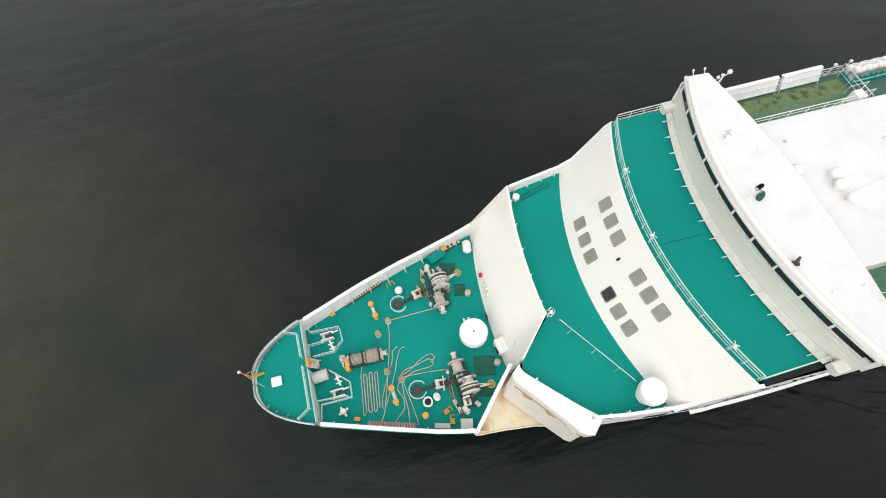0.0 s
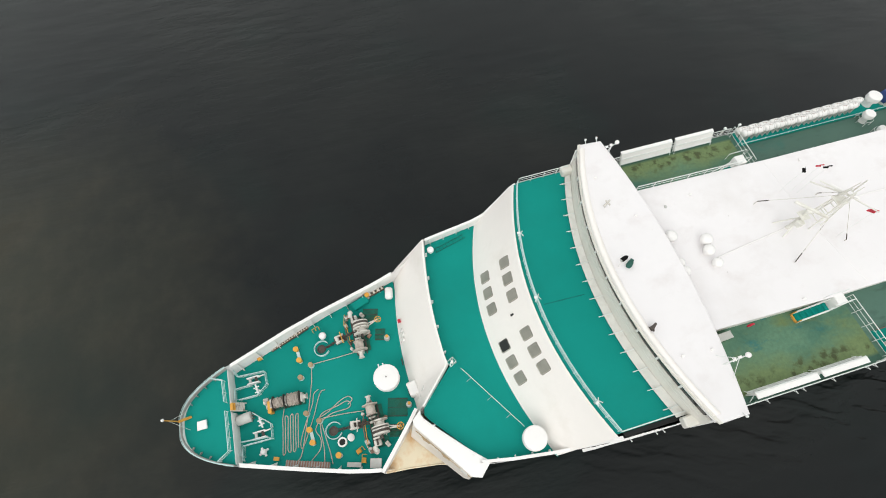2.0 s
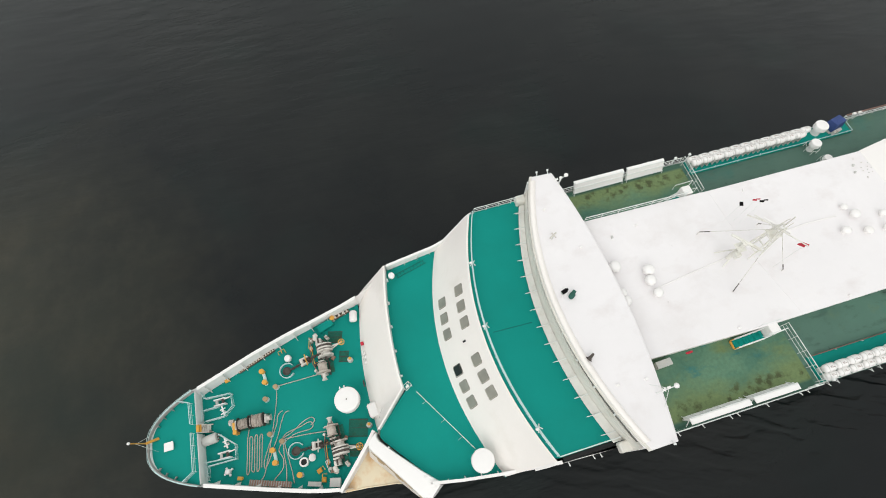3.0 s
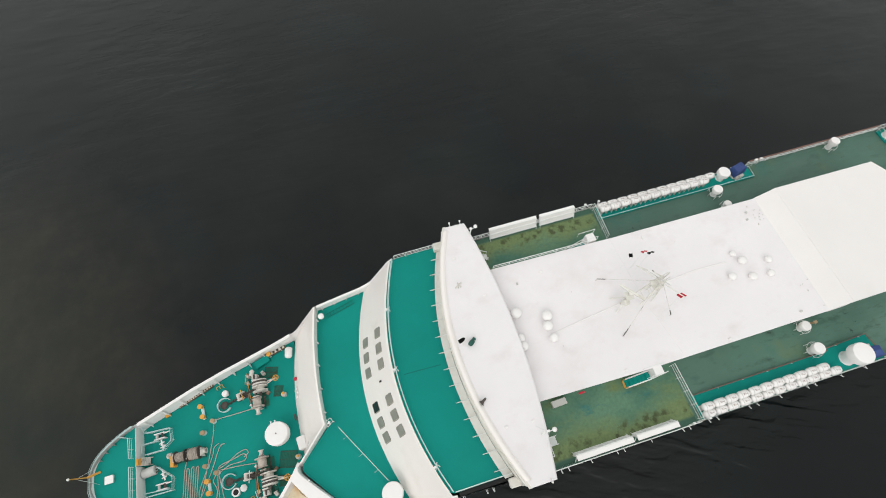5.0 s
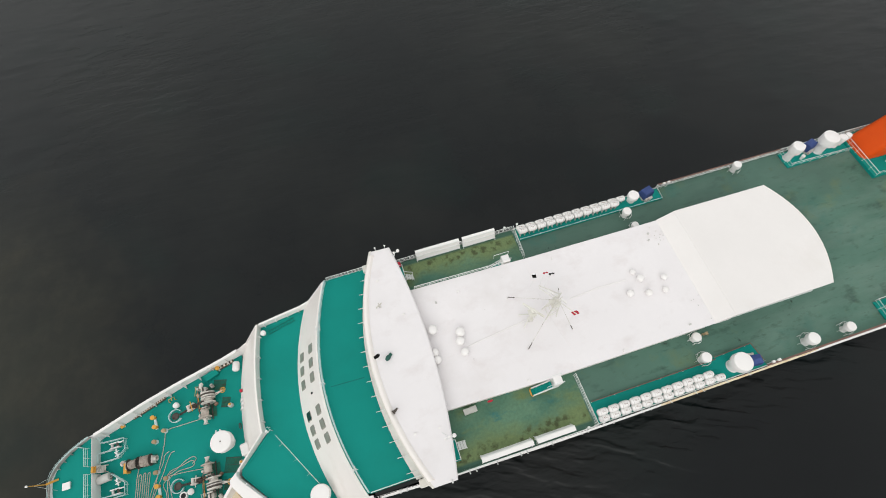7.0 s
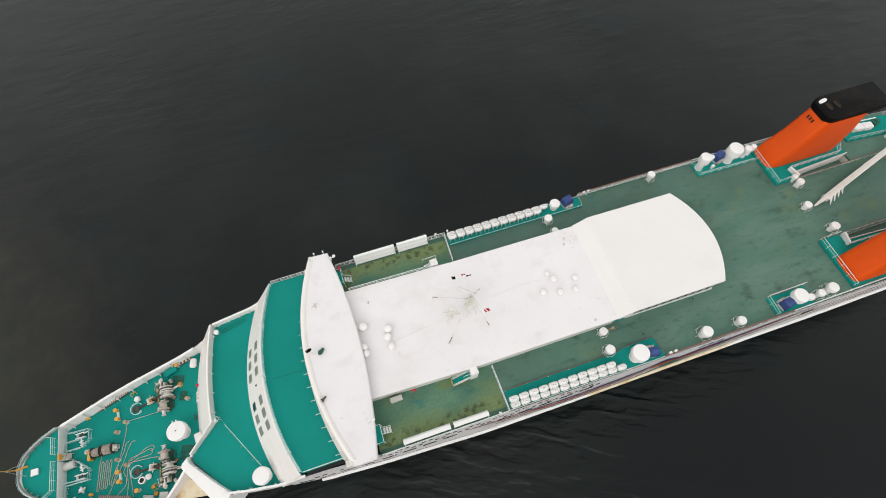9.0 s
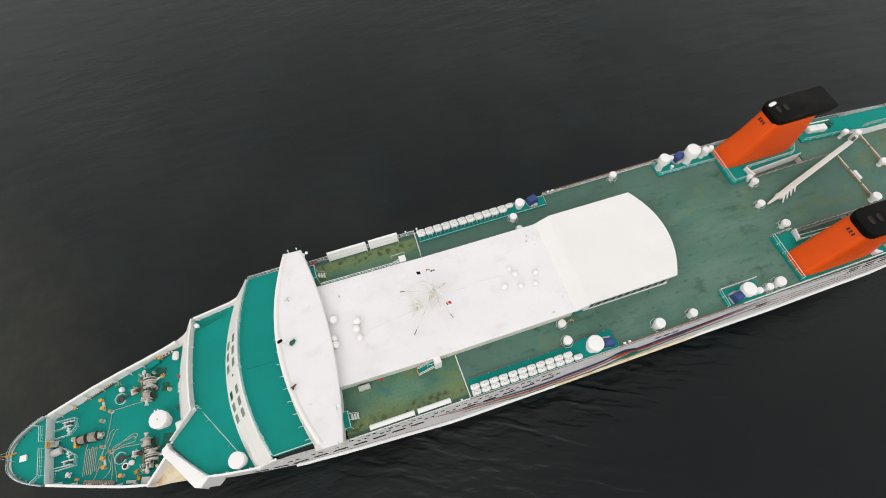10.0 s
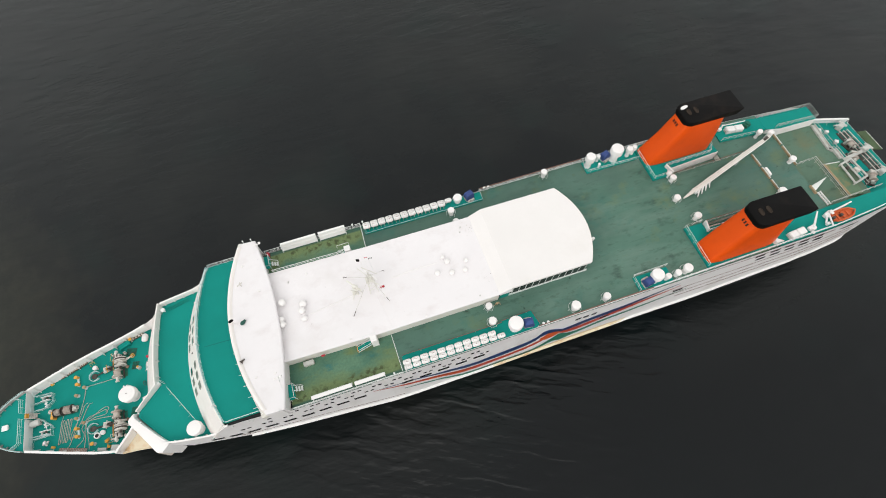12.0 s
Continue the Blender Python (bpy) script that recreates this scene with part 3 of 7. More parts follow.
for s in (1.5, 4.0, 6.2):
    part("ledge_bracket", Shape().rod(along(s - 0.45, 1.7 + 0.03 * s, 20.0), along(s + 0.55, 1.74 + 0.03 * s, 19.85), 0.09, 8).box(*along(s, 1.7 + 0.03 * s, 19.75), 0.5, 0.3, 0.25, -52), TIMBER if s < 6 else GRATE, ledge, "brown stained bracket")
    part("lug", Shape().box(*along(s, 0.25, 20.9), 0.16, 0.3, 0.22, -52), WHITE, ledge)
out = [(18.5, -9.75), (21, -10.0), (24, -10.5), (27.7, -11.55), (27.7, -9.5), (23.6, -4.85), (22.2, -5.75), (20.6, -7.32), (18.4, -9.6)]
part("side_ledge", Shape().slab(out, 15.2, 15.62), CREAM, ferry, "cream painted ledge stained with rust")
part("ledge_edge", Shape().tube([(18.5, -9.8, 15.66), (21, -10.05, 15.66), (24, -10.52, 15.66), (27.6, -11.6, 15.66)], 0.07), CREAM, ferry)
diagonal = Shape()
diagonal.rings([[(x + 0.13, y - 0.13, 15.3), (x + 0.13, y - 0.13, z), (x - 0.13, y + 0.13, z), (x - 0.13, y + 0.13, 15.3)] for x, y, z in ((18.3, -9.72, 17.45), (20.6, -7.4, 17.6), (22.2, -5.85, 18.1), (23.2, -4.9, 19.0))])
part("bulwark", diagonal, WHITE, ferry)

# second upper deck
out = [(x, -13.0) for x in (39.8, 44, 46.5)] + [(47.0, -13.0), (49, -13.6), (49, 13.9), (46, 14.0), (42, 14.0), (40.2, 13.95)] + [(edge2(y) + 0.1, y) for y in np.linspace(13.8, -12.8, 24)]
part("cabin_top_deck", Shape().slab(out, 25.9, 26.3), TEAL, ferry, "plain teal painted deck in front of the bridge")
part("side_gutter", Shape().box(43.4, -13.24, 25.0, 6.4, 0.45, 1.1, c=0.02), DARK, ferry, "dark recessed side gutter")

# bridge
ys = [float(v) for v in np.linspace(-14.3, 14.3, 45)]
wall = Shape()
wall.rings([[(bridge_foot(y), y, 26.2), (bridge_foot(y) - 0.02, y, 27.9), (bridge_foot(y) + 0.02, y, 28.8), (bridge_foot(y) + 0.3, y, 28.8), (bridge_foot(y) + 0.3, y, 26.2)] for y in ys])
bridge_front = rounded(part("bridge_front", wall, BEIGE, ferry, "curved pale beige bridge front"), 30)
for z, r in ((27.75, 0.03), (28.3, 0.025), (28.76, 0.035)):
    part("front_seam", Shape().tube([(bridge_foot(y) - 0.02, y, z) for y in ys[1:-1]], r, 6), BEIGE, bridge_front)
wall = Shape()
wall.rings([[(bridge_foot(y) - 0.04, y, 29.5), (bridge_foot(y) - 0.06, y, 29.75), (bridge_foot(y) + 0.3, y, 29.75), (bridge_foot(y) + 0.3, y, 29.5)] for y in ys])
part("window_head", wall, WHITE, ferry)
roof_front = lambda y: 43.62 + (0.0158 if y > 0 else 0.0149) * y * y
roof_aft = lambda y: 51.0 - 0.0068 * y * y
roof_z = lambda x: 30.15 - 0.085 * (x - 44.0)          # the roof falls a little aft
ry = [float(v) for v in np.linspace(-14.6, 14.6, 41)]
out = [(roof_front(y), y) for y in ry[::-1]] + [(roof_aft(y), y) for y in ry]
part("bridge_roof", Shape().slab(out, lambda x, y: roof_z(x) - 0.42, lambda x, y: roof_z(x), 0.2), ROOF, ferry, "white crescent-shaped bridge roof")
rim = Shape()
rim.rings([[(roof_front(y) - 0.16, y, 29.68), (roof_front(y) - 0.18, y, 29.82), (roof_front(y) - 0.12, y, 29.9), (roof_front(y) + 0.1, y, 29.9), (roof_front(y) + 0.1, y, 29.68)] for y in ry])
part("roof_gutter", rim, BEIGE, ferry)
curb = Shape()
curb.rings([[(roof_front(y) - 0.03, y, 29.85), (roof_front(y) - 0.04, y, roof_z(roof_front(y)) + 0.16), (roof_front(y) + 0.06, y, roof_z(roof_front(y)) + 0.27), (roof_front(y) + 0.3, y, roof_z(roof_front(y)) + 0.28), (roof_front(y) + 0.48, y, roof_z(roof_front(y)) + 0.2), (roof_front(y) + 0.68, y, roof_z(roof_front(y)) - 0.08)] for y in ry[1:-1]])
rounded(part("roof_curb", curb, FRONT, ferry, "cream curb along the front of the bridge roof"), 50)
back = Shape()
back.rings([[(roof_aft(y) - 0.5, y, 25.0), (roof_aft(y) - 0.5, y, 29.35), (roof_aft(y) - 0.75, y, 29.35), (roof_aft(y) - 0.75, y, 25.0)] for y in ry])
part("bridge_back", back, WHITE, ferry)
for s in (1, -1):
    part("bridge_wing", Shape().box(48.0, s * 14.25, 25.0, 2.9, 0.2, 4.4), WHITE, ferry, "white end wall of the bridge wing")
    part("wing_foot", Shape().box(45.9, s * 13.75, 26.2, 1.2, 0.95, 1.0), BEIGE, ferry)
pane_ys = np.linspace(-13.75, 13.75, 11)
for a, b in zip(pane_ys[:-1], pane_ys[1:]):
    a, b = float(a) + 0.1, float(b) - 0.1
    pane = Shape()
    pane.rings([[(bridge_foot(y) + 0.04, y, 28.82), (bridge_foot(y) + 0.0, y, 29.5), (bridge_foot(y) + 0.1, y, 29.5), (bridge_foot(y) + 0.14, y, 28.82)] for y in [float(v) for v in np.linspace(a, b, 5)]])
    part("pane", pane, GLASS, bridge_front)
    post = Shape()
    post.box(bridge_foot(b) + 0.06, b + 0.1, 28.78, 0.2, 0.2, 0.75)
    part("mullion", post, WHITE, bridge_front)
reach = lambda y: 0.85 - 0.01 * y
walkway = Shape()
walkway.rings([[(bridge_foot(y) - 0.05, y, 26.55), (bridge_foot(y) - reach(y), y, 26.55), (bridge_foot(y) - reach(y), y, 26.48), (bridge_foot(y) - 0.05, y, 26.48)] for y in [float(v) for v in np.linspace(-13.2, 13.2, 35)]])
catwalk = part("catwalk", walkway, MESHW, ferry, "low cream mesh walkway along the bridge front")
for y in np.linspace(-12.3, 12.3, 14):
    y = float(y)
    br = Shape().rod((bridge_foot(y) - reach(y) - 0.6, y, 26.62), (bridge_foot(y) + 0.0, y, 26.6), 0.04).rod((bridge_foot(y) - 1.1, y, 26.5), (bridge_foot(y), y, 26.35), 0.04)
    part("bracket", br, RAILW, catwalk)
    part("grating_joint", Shape().box(bridge_foot(y) - reach(y) / 2, y, 26.54, reach(y) - 0.1, 0.05, 0.04, -1.7 * y, 0.005), RAILW, catwalk)

# square windows in the cabin front, the panes set back above a sill
def soft_square(w, d, r, x=0.0, y=0.0):
    res = []
    for sx, sy, a0 in ((1, 1, 0), (-1, 1, 90), (-1, -1, 180), (1, -1, 270)):
        res += [(x + sx * (w / 2 - r) + r * math.cos(radians(a0 + 22.5 * k)), y + sy * (d / 2 - r) + r * math.sin(radians(a0 + 22.5 * k))) for k in range(5)]
    return res


def front_window(y, z, dark):
    k = (z - 20.1) / 6.4
    x = lerp(foot2(y), edge2(y), k)
    tilt = math.degrees(math.atan2(6.4, edge2(y) - foot2(y)))
    turn = math.degrees(math.atan(2 * 0.0152 * y))
    w = part("window", Shape().slab(soft_square(1.48, 1.22, 0.2), -0.05, 0.03), SEAL, ferry)
    w.matrix_local = pose(x, y, z, 0, 0, -turn) @ pose(0, 0, 0, 0, -tilt, 0)
    part("sill", Shape().slab(soft_square(1.40, 1.14, 0.17), 0.0, 0.045), REVEAL, w, "beige window sill")
    part("pane", Shape().slab(soft_square(1.28, 1.06, 0.15, 0.05, 0.02), 0.0, 0.06), GLASS if dark else GREYGLASS, w, "dark pane" if dark else "grey pane with drawn blind")
    return w


for k, y in enumerate((5.95, 4.1, 2.25, -1.9, -3.7, -5.45)):
    front_window(y, 21.85, k == 3)
    front_window(y - 0.05, 24.75, False)
vent = part("vent_louvre", Shape().box(0, 0, -0.05, 0.4, 0.2, 0.16), DARK, ferry)
vent.matrix_local = pose(lerp(foot2(0.4), edge2(0.4), 0.62), 0.42, 24.07, 0, -54, 0)

# upper deck, after the bridge
out = [(49.5, -14.0), (67.2, -14.1), (67.2, 14.1), (49.5, 14.0)]
part("upper_deck", Shape().slab(out, 24.7, 25.0), ALGAE, ferry, "green deck stained with yellow algae")
after = Shape()
edge = lambda x: half(x) - 0.05
for outline in ([(67.2, -edge(67)), (100, -edge(100)), (127, -edge(127)), (127, edge(127)), (100, edge(100)), (67.2, edge(67))],
                [(127, -5.65), (137.9, -5.65), (137.9, 5.65), (127, 5.65)],
                [(127, -edge(127)), (132, -edge(132)), (137.9, -edge(137.9)), (137.9, -7.28), (127, -6.72)],
                [(127, 6.72), (137.9, 7.28), (137.9, edge(137.9)), (132, edge(132)), (127, edge(127))],
                [(137.9, -edge(137.9)), (142, -edge(142)), (150.2, -edge(150.2)), (150.2, edge(150.2)), (142, edge(142)), (137.9, edge(137.9))]):
    after.slab(outline, 24.7, 25.0)
part("upper_deck", after, WEATHERED, ferry, "weathered grey-green open upper deck")
for s in (1, -1):          # long openings beside the funnels, down to a lower gallery
    part("gallery_floor", Shape().box(132.45, s * 6.5, 23.2, 11.3, 2.6, 0.3, c=0.02), WEATHERED, ferry, "green gallery floor in the deck opening")
    part("gallery_side", Shape().box(132.45, s * 5.55, 23.45, 10.9, 0.1, 1.25, c=0.01), BEIGE, ferry)
    for x in (126.95, 137.95):
        part("gallery_side", Shape().box(x, s * 6.4, 23.45, 0.1, 1.7, 1.25, c=0.01), BEIGE, ferry)
out = [(150.2, -9.6), (161.0, -9.6), (161.0, 8.4), (150.2, 8.4)]
part("after_deck", Shape().slab(out, 23.8, 24.1), AFTER, ferry, "lower weathered green after deck")
out = [(159.5, -11.9), (167, -10.9), (171.0, -9.8), (171.0, 7.2), (167, 8.5), (163.5, 9.7), (160.5, 11.4)]
part("mooring_deck", Shape().slab(out, 21.2, 21.55), TEAL, ferry, "teal mooring deck at the stern")

# deckhouse with white roof, stepped out aft of the stair heads
plan = [(50.2, -7.05), (63.2, -7.35), (86.1, -7.3), (86.1, 7.8), (66.5, 7.95), (64.0, 8.05), (50.2, 8.3)]
part("deckhouse", Shape().slab(plan, 24.95, 27.85), BEIGE, ferry, "low white deckhouse behind the bridge")
cx, cy = 67.0, 0.2
wide = [(x + (0.06 if x > cx else -0.15), y + (0.2 if y > cy else -0.24)) for x, y in plan]
part("deckhouse_roof", Shape().slab(wide, 27.8, 28.05, 0.1), ROOF, ferry, "flat white roof with faint grey stains")
for x, y in ((64.1, 8.95), (64.4, -7.95)):
    head = part("stair_head", Shape().box(x, y, 25.0, 1.05, 1.05, 3.02, c=0.05), WHITE, ferry, "white box over a stair")
    part("hand_rail", Shape().tube([(x - 1.6, y + 0.5, 28.0), (x - 1.6, y + 0.5, 28.85), (x + 0.5, y + 0.5, 28.95), (x + 0.5, y + 0.5, 28.0)], 0.035), RAILW, head)
    part("hand_rail", Shape().tube([(x - 1.6, y - 0.5, 28.0), (x - 1.6, y - 0.5, 28.85), (x + 0.5, y - 0.5, 28.95), (x + 0.5, y - 0.5, 28.0)], 0.035), RAILW, head)

part("roof_seam", Shape().tube([(66.2, 8.0, 28.05), (66.55, 0.0, 28.05), (67.0, -2.6, 28.05), (67.75, -6.6, 28.05), (67.85, -7.4, 28.05)], 0.025, 6), ROOF, ferry, "welded seam across the roof")

rng = random.Random(11)
for k in range(16):
    y = rng.choice((rng.uniform(4.5, 7.4), rng.uniform(-7.0, -3.0)))
    part("drain_stub", Shape().box(85.3 + rng.uniform(-0.7, 0.6), y, 28.03, rng.uniform(0.06, 0.2), rng.uniform(0.06, 0.12), 0.08, rng.uniform(0, 90)), (GRATE, GREYM)[k % 2], ferry)

# raised round-ended canopy with glazed sides
ends = [(104.75 - 0.041 * (y - 0.2) ** 2, y) for y in [float(v) for v in np.linspace(-7.5, 7.95, 19)]]
out = [(88.2, -7.56), *ends, (88.2, 8.05)]
rise = lambda x, y: 29.35
part("canopy_roof", Shape().slab(out, lambda x, y: rise(x, y) - 0.45, rise), CANOPY, ferry, "smooth white canopy roof with a rounded end")
part("canopy_edge", Shape().tube([(x, y, 29.3) for x, y in ends], 0.09, 6), FRONT, ferry, "rounded lip along the canopy end")
ramp = Shape()
rows = []
for k in range(13):
    u = k / 12
    x, z = 86.1 + 2.15 * u, 28.056 + 1.29 * u
    rows.append([(x, -7.56, z), (x, 8.02, z), (x, 8.02, 27.6), (x, -7.56, 27.6)])
ramp.rings(rows)
rounded(part("canopy_ramp", ramp, CANOPY, ferry, "smooth white ramp up to the canopy"), 30)
inner = [(86, -6.9), (101.8, -6.9), (103.6, -4), (104.1, 0.2), (103.6, 4.4), (101.8, 7.4), (86, 7.4)]
saloon = part("saloon", Shape().slab(inner, 24.98, 28.0), DARK, ferry, "dark glazed saloon under the canopy")
for s, w in ((1, 7.6), (-1, 7.12)):
    part("saloon_sill", Shape().box(95.2, s * w, 25.0, 14.8, 0.18, 0.5), RAILW, saloon)
    edges = [float(v) for v in np.linspace(88.6, 102.0, 12)]
    for x in edges:
        part("mullion", Shape().rod((x, s * w, 25.45), (x + 0.25, s * (w - 0.08), 29.0), 0.04), RAILW, saloon)
    for a, b in zip(edges[:-1], edges[1:]):
        pane = Shape()
        pane.rings([[(a + 0.06, s * w, 25.5), (b - 0.06, s * w, 25.5), (b + 0.19, s * (w - 0.1), 28.9), (a + 0.31, s * (w - 0.1), 28.9)],
                    [(a + 0.06, s * (w - 0.06), 25.5), (b - 0.06, s * (w - 0.06), 25.5), (b + 0.19, s * (w - 0.16), 28.9), (a + 0.31, s * (w - 0.16), 28.9)]])
        part("pane", pane, GLASS, saloon)
    part("saloon_door", Shape().box(87.2, s * (w + 0.05), 25.0, 1.6, 0.12, 2.1), TEAL, saloon, "teal door")

# ---- railings ----
def railing(points, label, h=1.05, step=1.6, rails=3, material=RAILW, top_material=None, r=0.035, group="", lean=0.0):
    """Open rail along a line: each bar and each stanchion a part."""
    t = thing("railing", label, "railing", *points[0], group=group)
    o = Vector(points[0])
    pts = [Vector(p) - o for p in points]
    for k in range(rails):
        z = h * (k + 1) / rails
        top = k == rails - 1
        bar = Shape().tube([p + Vector((0, 0, z)) for p in pts], r * (1.5 if top else 0.8), 6)
        part("top_rail" if top else "bar", bar, top_material if top and top_material else material, t)
    me = Shape().rod((0, 0, -0.05), (0, lean, h), r, 6).mesh("stanchion", material)
    left = 0.0
    for a, b in zip(pts[:-1], pts[1:]):
        d = (b - a).length
        s = left
        while s < d:
            ob = part("stanchion", me, material, t)
            ob.location = a.lerp(b, s / d)
            s += step
        left = s - d
    ob = part("stanchion", me, material, t)
    ob.location = pts[-1]
    return t


ring = [(x, -(half(x) - 0.04), 18.9) for x in cap_xs[:1:-1]] + [(x, half(x) - 0.04, 18.9) for x in cap_xs[2:]]
railing(ring, "low pale rail round the bow platform", 0.3, 1.6, 1, PALE, r=0.015)
railing([(edge2(y) + 0.53, y, 26.3) for y in [float(v) for v in np.linspace(-12.8, 13.6, 25)]], "white rail along the front of the deck", 1.1, 1.5, 3, PALE, r=0.04)
railing([(40.3, 13.85, 26.3), (46, 13.9, 26.3)], "white rail at the deck side", 1.1, 1.5, 3)
railing([(39.9, -12.9, 26.3), (46, -12.9, 26.3)], "white rail at the deck side", 0.5, 2.0, 1)
for s in (1, -1):
    railing([(49.8, s * 14.05, 25), (67.2, s * 14.1, 25)], "white rail at the ship's side", 1.15, 1.8, 3)
    railing([(67.2, s * 14.0, 25), (90.5, s * 14.05, 25)], "low white rail outside the life rafts", 0.3, 3.14, 1)
    railing([(90.5, s * 14.05, 25), (111.5, s * 14.05, 25)], "white rail with a broad brown timber handrail", 1.15, 1.6, 3, RAILW, RAILB, 0.07)
    railing([(111.5, s * 14.05, 25), (138, s * 13.8, 25)], "white rail at the ship's side", 1.15, 1.8, 3, r=0.045)
    railing([(67.2, 9.2 if s > 0 else -7.75, 25), (67.35, s * 14.0, 25)], "white cross rail over the deck", 1.5, 1.5, 3, r=0.03, group="cross rails")
    railing([(67.9, 12.12, 25.2), (88.0, 12.12, 25.2), (90.5, 12.12, 25.2), (90.6, 13.7, 25.2)] if s > 0 else [(67.9, -11.4, 25.2), (85.1, -11.4, 25.2), (85.1, -11.15, 25.2), (90.5, -10.95, 25.2), (91.0, -13.4, 25.2)], "low rail with a thin red-brown top bar" if s < 0 else "low pale rail inside the life rafts", 0.3, 3.14, 1, RAILW, RAILB if s < 0 else PALE, 0.03, lean=s * 0.12)
    railing([(111.6, 13.7, 25.2), (111.6, 11.2, 25.2), (122.4, 10.95, 25.2)] if s > 0 else [(109.4, -13.7, 25.2), (109.45, -10.95, 25.2), (115.9, -10.9, 25.2)], "white rail round a low platform", 1.0, 1.6, 2, RAILW, None, 0.03)
    railing([(122.75, s * 13.4, 25.5), (122.75, 5.7 if s > 0 else -5.4, 25.5), (126.0, 5.8 if s > 0 else -5.4, 25.5)], "white rail round the funnel platform", 1.0, 1.6, 2, RAILW, None, 0.03)
    railing([(126.1, s * 7.5, 25.5), (136.0, s * 7.65, 25.5), (136.9, s * 9.0, 25.5), (137.1, s * 10.6, 25.5)], "white rail beside the funnel", 1.1, 1.4, 3, RAILW, None, 0.03)
    railing([(126.9, s * 5.5, 25.0), (142.8, s * 5.6, 25.0)], "brown-topped grey rail along the deck opening", 1.0, 1.5, 2, WORN, RAILB, 0.035)
railing([(51.2, 8.42, 28.05), (63.4, 8.2, 28.05)], "thin white rail at the roof edge", 0.9, 2.0, 2)
railing([(150.6, -0.15, 25.0), (154.35, 0.0, 25.0), (154.35, -9.5, 25.0)], "white rail at the step of the deck", 1.05, 1.5, 3, WORN, None, 0.03)
railing([(148.8, 11.55, 26.25), (160.0, 10.9, 26.25), (159.9, 7.9, 26.25), (151.0, 8.4, 26.25)], "white rail round the raised platform", 1.1, 1.3, 3, WORN, None, 0.03)
railing([(139.9, 9.45, 25.3), (148.4, 8.75, 25.3)], "white rail at the platform edge", 1.0, 1.5, 2, WORN, None, 0.03)
railing([(150.5, -9.5, 25.1), (162.0, -9.2, 25.1)], "white rail at the side deck", 1.0, 1.5, 2, WORN, None, 0.03)
railing([(138, -13.78, 25.1), (148.8, -13.75, 25.1), (152.6, -13.5, 25.1), (157.8, -13.15, 25.1), (160.2, -12.9, 25.1), (163, -12.6, 25.1), (164.5, -12.1, 25.1)], "white rail at the ship's side", 1.1, 1.8, 3, RAILW, None, 0.04)

# wind screens beside the stained deck
for s in (1, -1):
    for x0, x1 in ((52.85, 59.25), (59.7, 64.55)):
        w = thing("wind_screen", "long white plated wind screen with stiffeners", "screen", (x0 + x1) / 2, s * (13.62 if s > 0 else 13.2), 25.0, group="wind screens")
        wide = 0.24 if s > 0 else 0.42
        lean, tall = (0.55, 1.7) if s > 0 else (0.22, 1.5)
        L = x1 - x0
        face = Shape()
        face.rings([[(x, -s * 0.1, 0.35), (x, s * (lean - 0.1), tall - 0.05), (x, s * (lean - 0.05), tall), (x, s * (lean + wide), tall), (x, s * (lean + wide + 0.02), tall - 0.08), (x, s * (lean + 0.02), tall - 0.15), (x, s * 0.02, 0.35)] for x in (-L / 2, L / 2)])
        part("panel", face, WHITE, w)
        for z, y in ((0.4, -0.14), (0.5 + tall * 0.3, lean * 0.5 - 0.14), (tall - 0.08, lean - 0.14)):
            part("stiffener", Shape().rod((-L / 2, s * y, z), (L / 2, s * y, z), 0.06), RAILW, w)
        for x in (-L / 2 + 0.05, L / 2 - 0.05):
            part("post", Shape().rod((x, s * 0.05, 0), (x, s * (lean + 0.05), tall - 0.1), 0.06).rod((x, s * 0.7, 0.02), (x, s * 0.2, 1.2), 0.04).rod((x, -s * 0.28, 0.02), (x, s * lean * 0.8, tall - 0.15), 0.035), RAILW, w)

# triangular brackets under the deck edge
for s in (1, -1):
    for x in [51.2, 52.0, 54.6, 57.6, 58.4, 61.6, 65.4, 66.2, 68.6, 69.6, 73.6, 74.6, 77.5, 81.0, 82.0, 85.4, 88.6]:
        part("edge_bracket", Shape().tube([(x - 0.1, s * 14.1, 25.05), (x - 0.03, s * 14.5, 25.0), (x + 0.03, s * 14.5, 25.0), (x + 0.1, s * 14.1, 24.4)], 0.035, 5), RAILW, ferry)
for x in (40.6, 43.0, 43.7, 45.6):
    y = -beam(x, -1)
    part("edge_bracket", Shape().tube([(x - 0.1, y, 26.2), (x - 0.03, y - 0.4, 26.15), (x + 0.03, y - 0.4, 26.15), (x + 0.1, y, 25.5)], 0.035, 5), RAILW, ferry)

